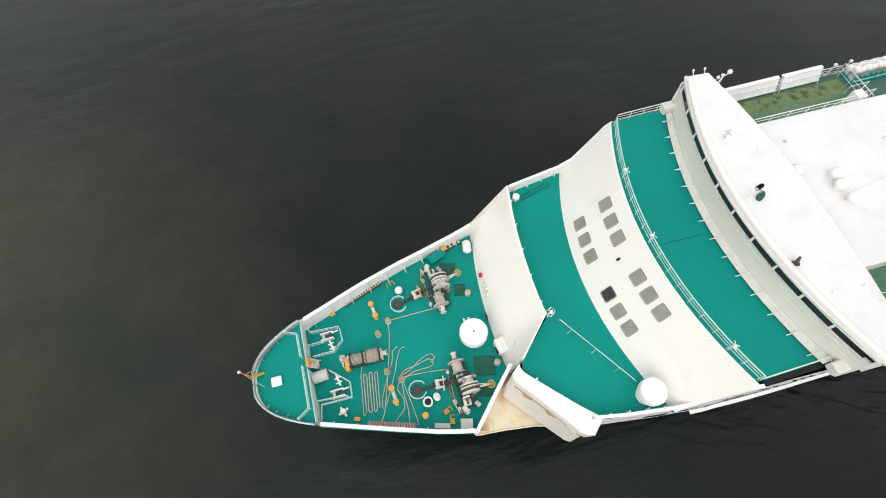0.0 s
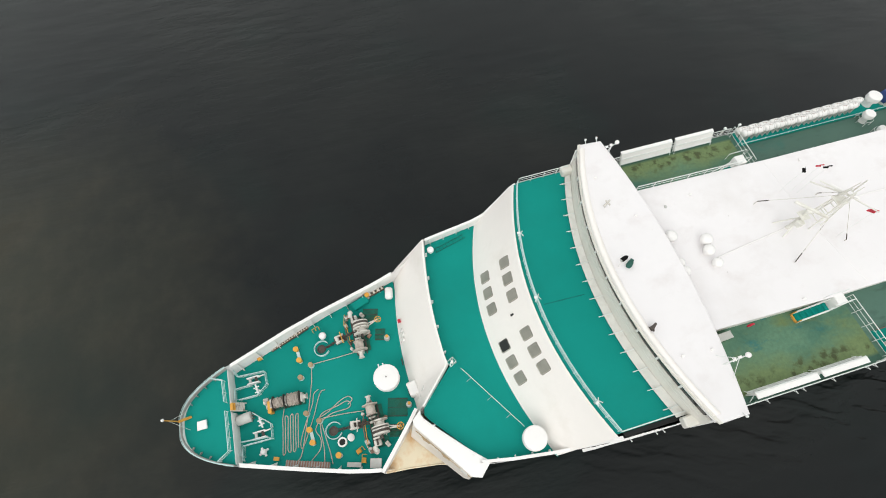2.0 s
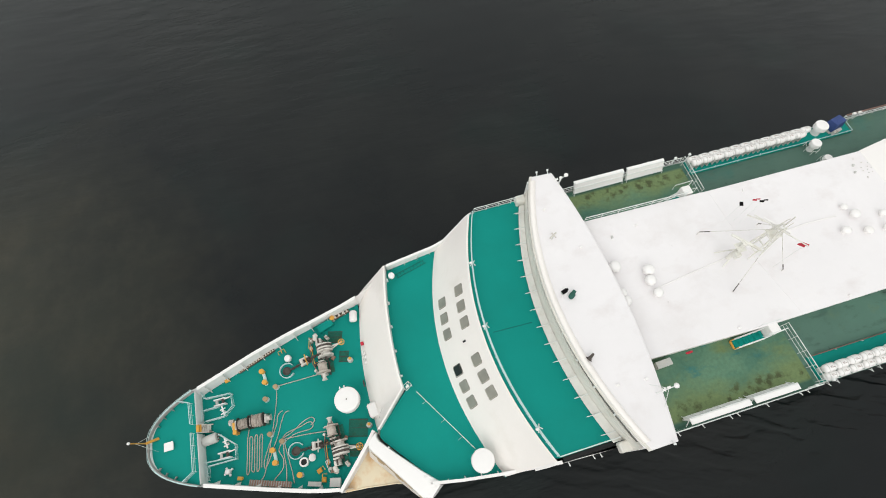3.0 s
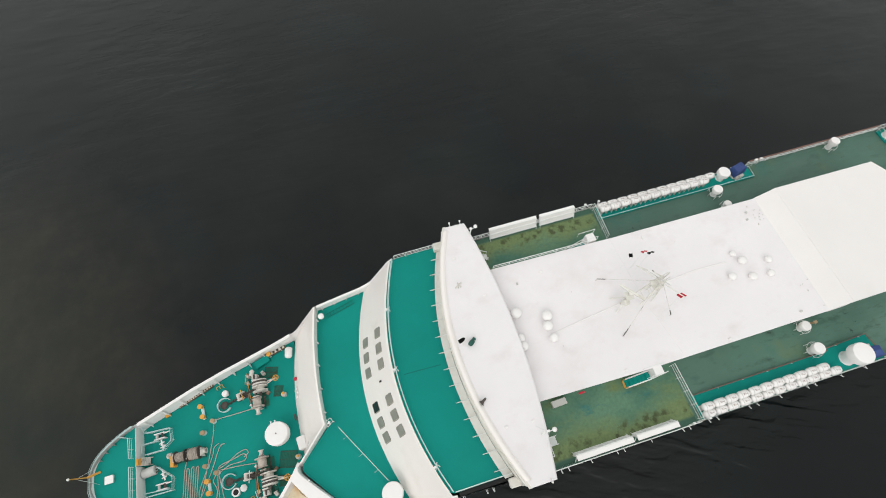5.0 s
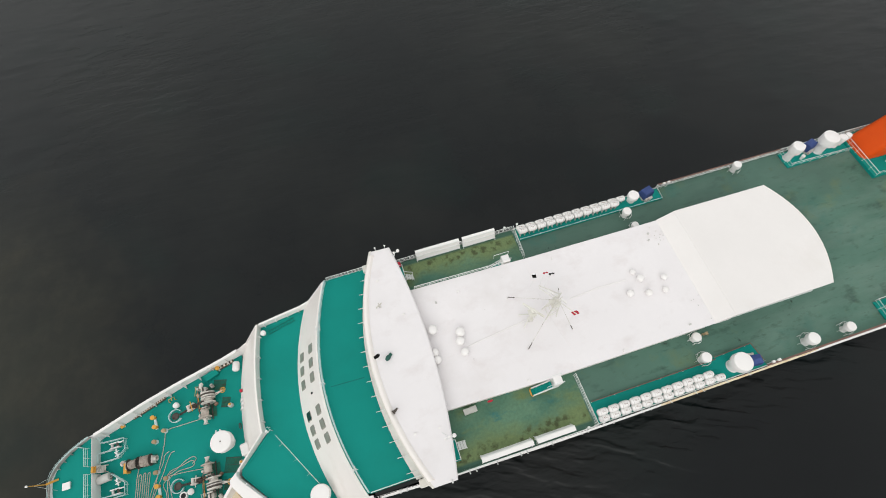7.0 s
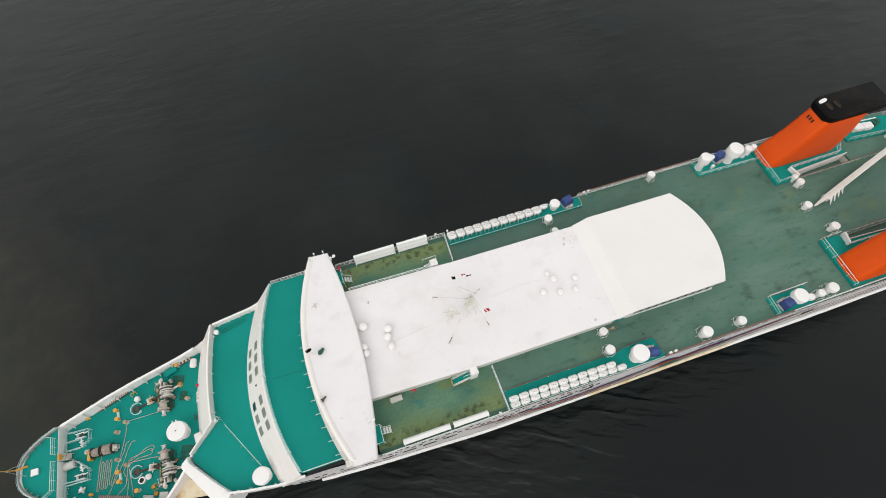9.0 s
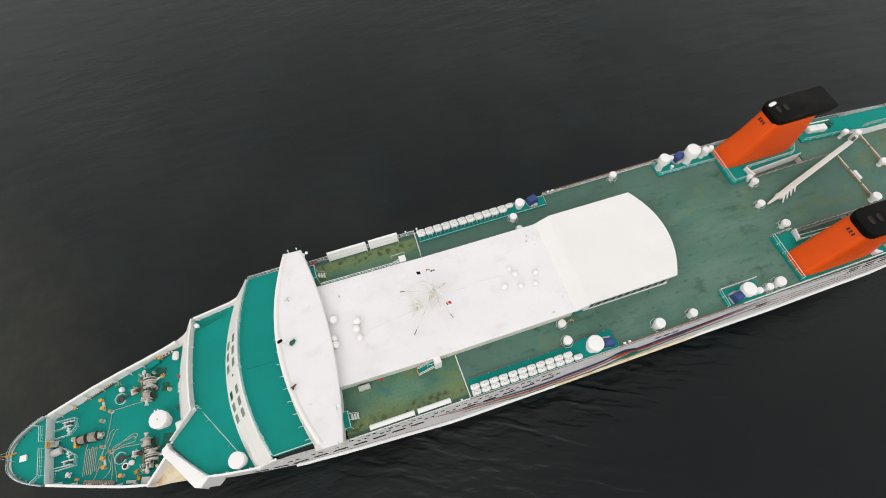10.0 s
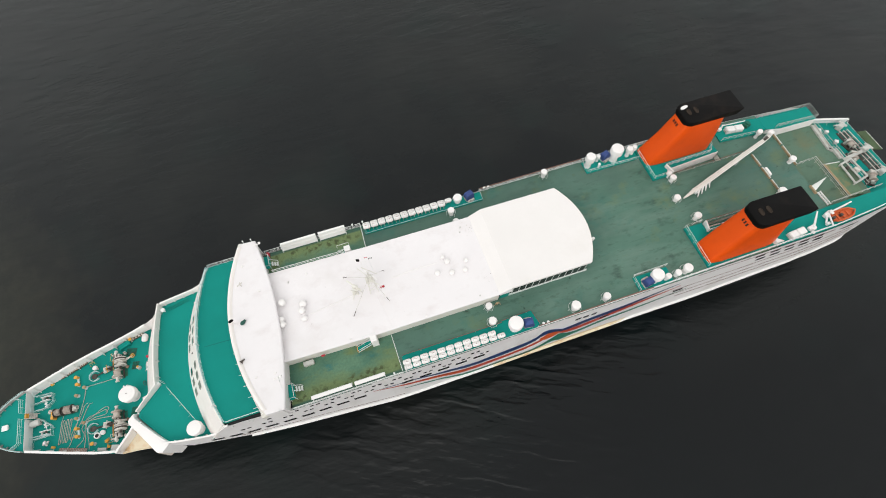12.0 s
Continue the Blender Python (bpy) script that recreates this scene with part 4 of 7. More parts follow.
# ---- platforms ----
for s in (1, -1):
    p = thing("raft_platform", "low teal platform at the ship's side", "platform", 79.2, s * 12.75, 25.0, group="side platforms")
    if s > 0:
        part("platform_plate", Shape().box(0, 0.27, -0.02, 22.8, 1.86, 0.24, c=0.03), TEAL, p)
    else:
        part("platform_plate", Shape().slab([(-11.4, -1.2), (11.9, -1.2), (11.4, 1.85), (5.9, 1.65), (5.9, 1.4), (-11.4, 1.4)], -0.02, 0.22), TEAL, p)
    p = thing("vent_platform", "low teal platform carrying ventilators", "platform", 117.1 if s > 0 else 112.7, s * 12.45, 25.0, group="side platforms")
    part("platform_plate", Shape().box(0, 0, -0.02, 11.0 if s > 0 else 6.5, 2.7, 0.24, c=0.03), TEAL, p)
    f = thing("funnel_platform", "low teal platform round a funnel", "platform", 130.25, s * 9.75, 25.0, group="funnel platforms")
    part("platform_plate", Shape().slab([(-7.5, -4.2 if s > 0 else -3.9), (-4.0, -4.2 if s > 0 else -3.9), (-4.0, -3.0 if s > 0 else -3.9), (7.5, -2.4 if s > 0 else -3.7), (7.5, 3.7 if s > 0 else 2.4), (-4.0, 3.9 if s > 0 else 3.0), (-4.0, 3.9 if s > 0 else 4.2), (-7.5, 3.9 if s > 0 else 4.2)], -0.02, 0.5), TEAL, f)
    part("side_plate", Shape().box(1.75, -s * 2.79, -1.5, 11.3, 0.1, 2.3, s * 3.0, 0.02), WHITE, f, "white side plating")
    part("cross_wall", Shape().box(-3.75, -s * 3.15, 0.0, 0.3, 2.0, 1.3, s * 14), WHITE, f, "white wall across the end of the opening")
out = [(139.8, 9.4), (148.9, 8.7), (148.9, 12.5), (139.9, 13.1)]
p = thing("after_platform", "teal platform behind the funnel", "platform", 0, 0, 25.0)
part("platform_plate", Shape().slab(out, -0.02, 0.3), TEAL, p)
part("slope", Shape().rings([[(x, a, 0.0), (x, b, 0.0), (x, b, z), (x, a, z)] for x, a, b, z in ((146.4, 8.95, 12.4, 0.306), (147.6, 8.85, 12.2, 0.6), (149.15, 8.75, 11.7, 1.24))]), TEAL, p, "teal plate sloping up aft")
out = [(149.1, 8.6), (152.0, 8.0), (160.1, 7.8), (160.1, 11.0), (149.1, 11.7)]
p = thing("raised_platform", "raised teal platform with white side plating", "platform", 0, 0, 24.0)
part("platform_plate", Shape().slab(out, 2.1, 2.25), TEAL, p)
part("side_plate", Shape().slab([(149.2, 8.5), (152.0, 7.9), (160.2, 7.72), (160.2, 11.05), (149.2, 11.75)], 0.0, 2.1), WHITE, p)
out = [(137.5, -13.95), (148.8, -13.88), (152.6, -13.65), (157.8, -13.27), (160.2, -13.05), (163, -12.75), (164.5, -12.25), (166.6, -11.3), (166.6, -9.85), (150.5, -9.85), (137.5, -10.3)]
p = thing("side_deck", "teal side deck beside the after deck", "deck", 0, 0, 25.0)
part("deck_plate", Shape().slab(out, -1.0, 0.15), TEAL, p)

# ---- life rafts ----
def raft(x, y, first=None, lift=0.0):
    if first:
        return copy_thing(first, pose(x, y, 25.22 + lift, 0, 0, 0 if y > 0 else 180))
    t = thing("life_raft", "white life raft canister strapped in a cradle", "life raft", x, y, 25.22 + lift, group="life rafts")
    can = rounded(part("canister", Shape().turned((-0.66, 0, 0.82), (0.66, 0, 0.82), [(0, 0.12), (0.015, 0.24), (0.06, 0.33), (0.14, 0.385), (0.22, 0.4), (0.485, 0.41), (0.49, 0.43), (0.51, 0.43), (0.515, 0.41), (0.78, 0.4), (0.86, 0.385), (0.94, 0.33), (0.985, 0.24), (1, 0.12)], 18), WHITE, t), 50)
    for dx in (-0.33, 0.33):
        part("strap", Shape().turned((dx - 0.02, 0, 0.82), (dx + 0.02, 0, 0.82), [(0, 0.424), (1, 0.424)], 18), GRATE, can)
        part("cradle", Shape().box(dx, 0, -0.4, 0.08, 0.55, 0.9), GRATE, t)
    for k, (dx, dy, w) in enumerate(((-0.08, 0.06, 0.42), (0.05, -0.04, 0.26))):
        part("marking", Shape().box(dx, dy, 1.21 + 0.01 * k, w, 0.035, 0.03, c=0.004), RAILB, can, "brown stencilled line")
    return t


first_raft = None
for s in (1, -1):
    for i in range(12):
        for row in ((0, 1) if i < 11 else (1,)):
            r = raft(68.4 + 1.43 * i, s * (12.87 + 0.7 * row), first_raft, 0.38 * (1 - row))
            first_raft = first_raft or r

# ---- ventilators ----
def ventilator(x, y, r, h, label, z=25.0, guard=False, lean=0.0):
    """Mushroom ventilator: trunk, domed head, sometimes a guard ring."""
    t = thing("ventilator", label, "ventilator", x, y, z, group="ventilators")
    part("trunk", Shape().lathe(0, 0, [(r * 0.72, -0.05), (r * 0.64, 0.1), (r * 0.6, h * 0.6)], 20), WHITE, t)
    rounded(part("head", Shape().lathe(0, 0, [(r * 0.96, h * 0.58), (r, h * 0.6), (r, h * 0.93), (r * 0.95, h * 0.975), (r * 0.6, h * 0.995), (0.02, h)], 28), WHITE, t), 28)
    if guard:
        part("guard_ring", Shape().tube([(r * 1.36 * math.cos(a), r * 1.36 * math.sin(a), 0.75) for a in np.linspace(0, 2 * math.pi, 21)], 0.025), RAILW, t)
        me = Shape().rod((0, 0, 0), (0, 0, 0.78), 0.035, 6).mesh("guard_post", RAILW)
        for k in range(6):
            o = part("guard_post", me, RAILW, t)
            o.location = (r * 1.36 * math.cos(k * math.pi / 3), r * 1.36 * math.sin(k * math.pi / 3), 0)
    return t


for x, y, r, h, g in ((83.95, 11.25, 0.62, 1.5, True), (84.15, 8.95, 0.5, 1.3, True), (84.0, -8.2, 0.58, 1.3, True), (83.65, -10.9, 0.66, 1.6, True), (103.4, 13.4, 0.62, 1.7, True), (97.6, -12.9, 0.78, 2.0, True),
                      (103.3, -13.0, 0.62, 1.7, True), (116.8, -13.0, 0.55, 1.5, True), (118.65, -12.85, 0.76, 1.9, True), (126.0, 4.5, 0.58, 1.5, True), (125.9, -4.25, 0.65, 1.6, True),
                      (124.55, 0.4, 0.6, 1.3, True), (106.2, -2.2, 0.28, 0.9, False), (125.85, 5.65, 0.45, 1.4, False), (143.4, -4.7, 0.75, 1.6, False), (149.7, 0.9, 0.62, 1.5, False), (147.1, 8.25, 0.5, 2.0, False)):
    ventilator(x, y, r, h, "white mushroom ventilator with guard rail" if g else "small white mushroom ventilator", guard=g)
for x, y, r, h in ((85.9, 13.25, 0.8, 1.6), (86.85, -12.8, 1.2, 2.75), (112.4, 12.7, 0.92, 3.2), (117.8, 12.55, 1.2, 3.5), (112.65, -12.55, 1.08, 2.6), (114.7, -13.1, 0.5, 1.6), (120.7, 12.45, 0.6, 2.4), (121.8, 12.55, 0.45, 2.4), (114.6, 13.2, 0.4, 1.7), (114.45, 11.95, 0.28, 0.8)):
    ventilator(x, y, r, h, "broad white drum-shaped ventilator" if r > 0.7 else "slender white ventilator on a platform", 25.22)
ventilator(33.38, -11.15, 1.16, 2.4, "broad white drum-shaped ventilator on teal deck", 20.2)
big = ventilator(20.9, -0.7, 1.42, 2.7, "large white drum-shaped ventilator on the forecastle", 15.58)
part("knob", Shape().lathe(0, 0, [(0.07, 2.66), (0.07, 2.78), (0.03, 2.8)], 10), STEEL, big)
for k in (-0.25, 0.25):
    part("hinge", Shape().box(-0.3 + k, 1.5, 2.2, 0.14, 0.3, 0.2), WHITE, big)


def covered_winch(x, y, turn):
    t = thing("covered_machine", "deck machine under a blue tarpaulin", "machine", x, y, 25.2, turn, group="covered machines")
    body = Shape()
    body.rings([[(-1.0, -0.8, 0.45), (1.0, -0.85, 0.45), (0.95, 0.8, 0.45), (-0.95, 0.85, 0.45)], [(-1.08, -0.88, 1.0), (1.08, -0.88, 1.0), (1.0, 0.88, 1.0), (-1.0, 0.88, 1.0)],
                [(-0.95, -0.75, 1.95), (0.9, -0.7, 2.1), (0.85, 0.7, 2.05), (-0.9, 0.7, 1.85)], [(-0.5, -0.1, 2.25), (0.5, -0.05, 2.35), (0.5, 0.1, 2.35), (-0.5, 0.1, 2.2)]])
    part("tarpaulin", body, BLUE, t)
    part("bed", Shape().box(0, 0, 0, 2.0, 1.6, 0.5), GREYM, t)
    part("frame", Shape().box(0.1, -1.05 if y > 0 else 1.05, 0, 1.6, 0.5, 0.7), GREYM, t, "grey winch frame beside the cover")
    t.scale = (0.78, 0.78, 0.85)


covered_winch(88.15, 13.3, 12)
covered_winch(89.15, -13.0, -8)
covered_winch(116.1, 13.3, 15)
covered_winch(111.2, -12.85, 10)

# ---- funnels ----
def plan_ring(x0, x1, w, yc, z, n=28, e=0.32):
    """Rounded oblong section."""
    res = []
    for k in range(n):
        a = 2 * math.pi * k / n
        c, q = math.cos(a), math.sin(a)
        res.append(((x0 + x1) / 2 + (x1 - x0) / 2 * math.copysign(abs(c) ** e, c), yc + w * math.copysign(abs(q) ** e, q), z))
    return res


def cap_ring(x0, x1, w, yc, z):
    """Oblong section with broadly rounded fore corners and tight after corners."""
    res = []
    for sx, sy, r, a0 in ((x1, 1, 0.3, 0), (x0, 1, 1.3, 90), (x0, -1, 1.3, 180), (x1, -1, 0.3, 270)):
        cx, cy = (sx - r if sx == x1 else sx + r), yc + sy * (w - r)
        res += [(cx + r * math.cos(radians(a0 + 15 * k)), cy + r * math.sin(radians(a0 + 15 * k)), z) for k in range(7)]
    return res


SOOT = paint("sooty_brown_steel", (0.040, 0.028, 0.020), 0.7, 0.3, 1.5)
for s in (1, -1):
    f = thing("funnel", "raked orange funnel with a black top", "funnel", 0, 0, 25.4, group="funnels")
    body = Shape()
    body.rings([plan_ring(122.9, 136.8, 2.45, s * 10.9, 0), plan_ring(125.0, 135.8, 2.3, s * 10.6, 5.0), plan_ring(127.0, 135.0, 2.15, 10.75 if s > 0 else -10.4, 9.7)])
    rounded(part("casing", body, ORANGE, f, "bright orange casing"), 35)
    cap = Shape()
    yc = 11.0 if s > 0 else -10.55
    fore, aft = (0.0, 0.65) if s > 0 else (-0.1, -0.15)
    levels = ((126.85, 136.7, 2.26, 9.55), (126.85, 137.35, 2.32, 10.55), (126.95, 137.4, 2.3, 10.68), (127.12, 137.3, 2.2, 10.74))
    cap.rings([cap_ring(x0 + fore, x1 + aft, w, yc, z) for x0, x1, w, z in levels])
    rounded(part("cap", cap, BLACK, f, "sooty black flat cap"), 35)
    for k in (-0.52, 0.0, 0.52):
        slot = Shape().box(0, 0, -0.04, 0.5, 0.22, 0.1)
        o = part("slot", slot, DARK, f)
        o.matrix_local = pose(126.5, (11.05 if s > 0 else -10.6) + k, 8.72, 0, -67, 0)
    for dx in (128.3, 129.7):
        pipe = Shape()
        pipe.rings([plan_ring(dx - 0.36, dx + 0.36, 0.68, yc + 0.1, 10.7, 18, 0.8), plan_ring(dx - 0.34, dx + 0.34, 0.66, yc + 0.1, 10.86, 18, 0.8), plan_ring(dx - 0.26, dx + 0.26, 0.56, yc + 0.1, 10.86, 18, 0.8), plan_ring(dx - 0.26, dx + 0.26, 0.56, yc + 0.1, 10.76, 18, 0.8)])
        part("exhaust_pipe", pipe, SOOT, f, "soot-stained exhaust outlet")
    if s > 0:
        lid = Shape()
        lid.rings([plan_ring(-0.75, 0.75, 0.3, 0, 0, 18, 0.7), plan_ring(-0.75, 0.75, 0.3, 0, 0.14, 18, 0.7), plan_ring(-0.6, 0.6, 0.18, 0, 0.2, 18, 0.7)])
        o = part("hatch", lid, WHITE, f, "white oval hatch lid")
        o.matrix_local = pose(128.0, yc + 1.3, 10.72, 0, 0, 12)

# ---- cargo boom lying on the deck ----
boom = thing("derrick_boom", "long white derrick boom stowed over the deck", "crane", 125.55, -0.1, 25.0)
body = Shape()
a, b = Vector((0.2, 0.1, 0.75)), Vector((22.5, 6.75, 1.7))
d = (b - a).normalized()
n = Vector((-d.y, d.x, 0))
rows = []
for k, w, h in ((0, 0.12, 0.12), (0.12, 0.38, 0.3), (0.3, 0.42, 0.35), (0.8, 0.36, 0.35), (1, 0.3, 0.3)):
    c = a.lerp(b, k)
    rows.append([c - n * w - Vector((0, 0, h)), c + n * w - Vector((0, 0, h)), c + n * w + Vector((0, 0, h)), c - n * w + Vector((0, 0, h))])
body.rings(rows)
part("boom", body, BEIGE, boom)
for k in range(4):
    q = a.lerp(b, 0.10 + 0.035 * k)
    tip = q + Vector((0.6 + 0.25 * k, -1.15 + 0.12 * k, -0.4))
    part("leg", Shape().rod(q + d * 2.0, tip, 0.3, 6, 0.06), WHITE, boom)
part("heel_fitting", Shape().box(23.3, 7.4, 0.0, 1.0, 0.9, 2.2, 20), WHITE, boom)
part("clamp", Shape().box(21.3, 6.4, 0.9, 1.0, 0.5, 1.35, 17), STEEL, boom, "dark clamp")
part("saddle", Shape().box(14.0, 4.2, 0.0, 0.25, 0.9, 1.0, 17), RAILW, boom)
part("topping_wire", Shape().rod((1.2, 0.55, 1.15), (21.5, 6.55, 2.15), 0.025, 6), GREYM, boom, "grey wire along the boom")
part("guide_pipe", Shape().rod((2.6, 0.35, 1.1), (20.8, 5.8, 2.0), 0.07, 8), WHITE, boom)
part("saddle", Shape().box(3.2, 0.95, 0.0, 0.3, 1.2, 0.7, 17), RAILW, boom)
for x0, y0, x1, y1, mat, lab in ((143.8, 4.75, 143.8, 1.9, TIMBER, "brown timber deck coaming"), (143.8, 1.5, 143.83, -1.2, TIMBER, "brown timber deck coaming"), (143.83, -1.5, 143.86, -4.1, TIMBER, "brown timber deck coaming"), (150.75, 8.5, 150.65, 5.0, TIMBER, "weathered timber beam across the deck"), (150.63, 4.6, 150.5, 0.0, TIMBER, "weathered timber beam across the deck")):
    t = thing("deck_beam", lab, "beam", x0, y0, 25.0)
    part("beam", Shape().rings([[(x, y, -0.02) for x, y in ((-0.1, 0), (0.1, 0))] + [(x, 0, 0.3) for x in (0.1, -0.1)], [(x1 - x0 + x, y1 - y0, z) for x, z in ((-0.1, -0.02), (0.1, -0.02), (0.1, 0.3), (-0.1, 0.3))]]), mat, t)
    part("capping", Shape().rod((0.12, 0, 0.36), (x1 - x0 + 0.12, y1 - y0, 0.36), 0.075, 6), RAILW, t, "white rail capping")
box = thing("deck_locker", "narrow white locker beside the coaming", "locker", 144.2, 0.2, 25.0)
part("body", Shape().box(0, 0, 0, 0.5, 1.8, 0.7), WHITE, box)

# ---- forecastle machinery ----
def windlass(x, y, s):
    """Anchor windlass with chain wheel, rope drum, motor, brake and hawse pipe. s: +1 starboard, -1 port."""
    t = thing("anchor_windlass", "worn grey anchor windlass with chain and rope drum", "windlass", x, y, deck_z(x), group="anchor windlasses")
    ax, fx = Vector((0, -s, 0)), Vector((-1, 0, 0))
    up = Vector((0, 0, 1.15))
    at = lambda k, back=0.0: up + ax * k + Vector((back, 0, 0))
    part("bed_plate", Shape().box(0.1, ax.y * -0.4, -0.015, 2.1, 4.4, 0.05, c=0.01), PLATE, t, "dark stained bed plate")
    for k, (dx, w, sx2, sy2, h) in enumerate(((-0.75, -2.75, 0.5, 0.4, 0.45), (-1.1, -1.7, 0.35, 0.5, 0.35), (0.95, -2.5, 0.4, 0.6, 0.5), (1.25, 0.2, 0.5, 0.35, 0.4), (-1.0, 1.2, 0.3, 0.3, 0.6), (-0.95, 0.35, 0.6, 0.25, 0.3))):
        part("valve_block", Shape().box(dx, ax.y * w, 0.02, sx2, sy2, h, 15 * k), (RUSTY, GREYM, GREYM, RUSTY, GREYM, STEEL)[k], t, "rusty valve block" if k in (0, 3) else "")
    part("oil_line", Shape().tube([(-0.9, ax.y * -2.7, 0.35), (-1.3, ax.y * -1.9, 0.25), (-1.25, ax.y * 0.2, 0.25), (-0.9, ax.y * 1.2, 0.5)], 0.05), RUSTY, t)
    for dx in (-0.5, 0.6):
        part("bed_rail", Shape().box(dx, 0, -0.02, 0.12, 4.2, 0.16), STEEL, t)
    part("shaft", Shape().rod(at(-2.4), at(2.6), 0.1, 12), STEEL, t, "dark greasy shaft")
    part("shaft", Shape().rod(at(-1.9, 0.6), at(0.5, 0.6), 0.16, 12), STEEL, t)
    part("brake_band", Shape().turned(at(-1.3, 0.6), at(-1.05, 0.6), [(0, 0.955), (1, 0.955)], 24), STEEL, t, "rust-dark brake band")
    rounded(part("chain_wheel", Shape().turned(at(-0.75, 0.6), at(0.05, 0.6), [(0, 0.62), (0.04, 0.95), (0.2, 0.95), (0.26, 0.55), (0.74, 0.55), (0.8, 0.95), (0.96, 0.95), (1, 0.62)], 24), GREYM, t), 40)
    rounded(part("brake_drum", Shape().turned(at(-1.5, 0.6), at(-0.85, 0.6), [(0, 0.4), (0.05, 0.92), (0.95, 0.92), (1, 0.4)], 24), GREYM, t), 40)
    rounded(part("rope_drum", Shape().turned(at(0.75), at(1.85), [(0, 0.62), (0.05, 0.62), (0.07, 0.5), (0.2, 0.52), (0.35, 0.5), (0.5, 0.53), (0.65, 0.5), (0.8, 0.53), (0.91, 0.5), (0.93, 0.85), (1, 0.85)], 24), ROPE, t, "drum wound with pale rope"), 40)
    rounded(part("warping_head", Shape().turned(at(2.1), at(2.75), [(0, 0.34), (0.3, 0.22), (0.75, 0.24), (1, 0.36)], 18), GREYM, t), 40)
    for k in (-1.7, 0.45, 1.98):
        part("bearing_stand", Shape().box(ax.x * k, ax.y * k, 0.1, 0.7, 0.18, 1.2, math.degrees(math.atan2(ax.y, ax.x)) + 90), GREYM, t)
    part("gear_case", Shape().box(ax.x * -2.2, ax.y * -2.15, 0.15, 0.6, 0.75, 0.95, math.degrees(math.atan2(ax.y, ax.x))), GREYM, t)
    rounded(part("motor", Shape().turned(ax * -2.4 + fx * 0.45 + Vector((0, 0, 0.8)), ax * -3.2 + fx * 0.2 + Vector((0, 0, 0.9)), [(0, 0.2), (0.05, 0.27), (0.6, 0.27), (0.65, 0.33), (0.75, 0.33), (0.8, 0.24), (1, 0.16)], 16), GREYM, t), 40)
    part("brake_arm", Shape().rod(ax * -1.0 + fx * -0.7 + Vector((0, 0, 0.9)), ax * -1.2 + fx * -2.6 + Vector((0, 0, 1.1)), 0.09).rod(ax * -0.5 + fx * -0.7 + Vector((0, 0, 0.9)), ax * -1.2 + fx * -2.6 + Vector((0, 0, 1.1)), 0.07), GREYM, t)
    hub = ax * -1.2 + fx * -2.7 + Vector((0, 0, 1.15))
    wheel = Shape().tube([hub + Vector((0.36 * math.cos(a), 0.36 * math.sin(a), 0)) for a in np.linspace(0, 2 * math.pi, 19)], 0.04)
    for k in range(3):
        a = k * math.pi / 3
        wheel.rod(hub - Vector((0.4 * math.cos(a), 0.4 * math.sin(a), 0)), hub + Vector((0.4 * math.cos(a), 0.4 * math.sin(a), 0)), 0.035, 6)
    part("hand_wheel", wheel, YELLOW, t, "yellow brake hand wheel")
    for k, (u, v, w, q) in enumerate(((-2.5, 0.9, -0.4, 1.1), (-2.0, 1.1, 0.3, 1.0), (-1.6, -1.0, -0.6, -0.9), (0.6, -0.8, 1.9, -0.7))):
        part("hydraulic_pipe", Shape().tube([ax * u + fx * v + Vector((0, 0, 0.0)), ax * u + fx * v + Vector((0, 0, 0.3 + 0.1 * k)), ax * w + fx * q + Vector((0, 0, 0.3 + 0.1 * k)), ax * w + fx * q * 0.6 + Vector((0, 0, 0.6))], 0.045), (STEEL, YELLOW, GREYM, STEEL)[k], t)
    part("control_stand", Shape().box(ax.x * -2.5 - 0.9, ax.y * -2.5, -0.02, 0.25, 0.3, 0.9).rod((-0.9, ax.y * -2.5, 0.85), (-1.05, ax.y * -2.7, 1.2), 0.04), GREYM, t)
    part("guard_rail", Shape().tube([ax * -2.9 + fx * 1.0, ax * -2.9 + fx * 1.0 + Vector((0, 0, 0.9)), ax * -1.6 + fx * 1.3 + Vector((0, 0, 0.9)), ax * -1.6 + fx * 1.3], 0.035), YELLOW if s > 0 else GREYM, t)
    return t


windlass(18.7, 5.2, 1)
windlass(18.4, -4.6, -1)


def chain_run(x0, y0, x1, y1, z):
    t = thing("anchor_chain", "rusty dark anchor chain running to its hawse pipe", "chain", x0, y0, z)
    n = int(math.hypot(x1 - x0, y1 - y0) / 0.26)
    d = Vector((x1 - x0, y1 - y0, 0)) / n
    for k in range(n):
        c = d * k + Vector((0, 0, 0.55 - 0.35 * k / n))
        e = d.normalized()
        w = Vector((-e.y, e.x, 0)) if k % 2 else Vector((0, 0, 1))
        loop = [c + e * (0.25 * math.cos(a)) + w * (0.13 * math.sin(a)) for a in np.linspace(0, 2 * math.pi, 9)]
        part("link", Shape().tube(loop, 0.05, 5), STEEL, t)


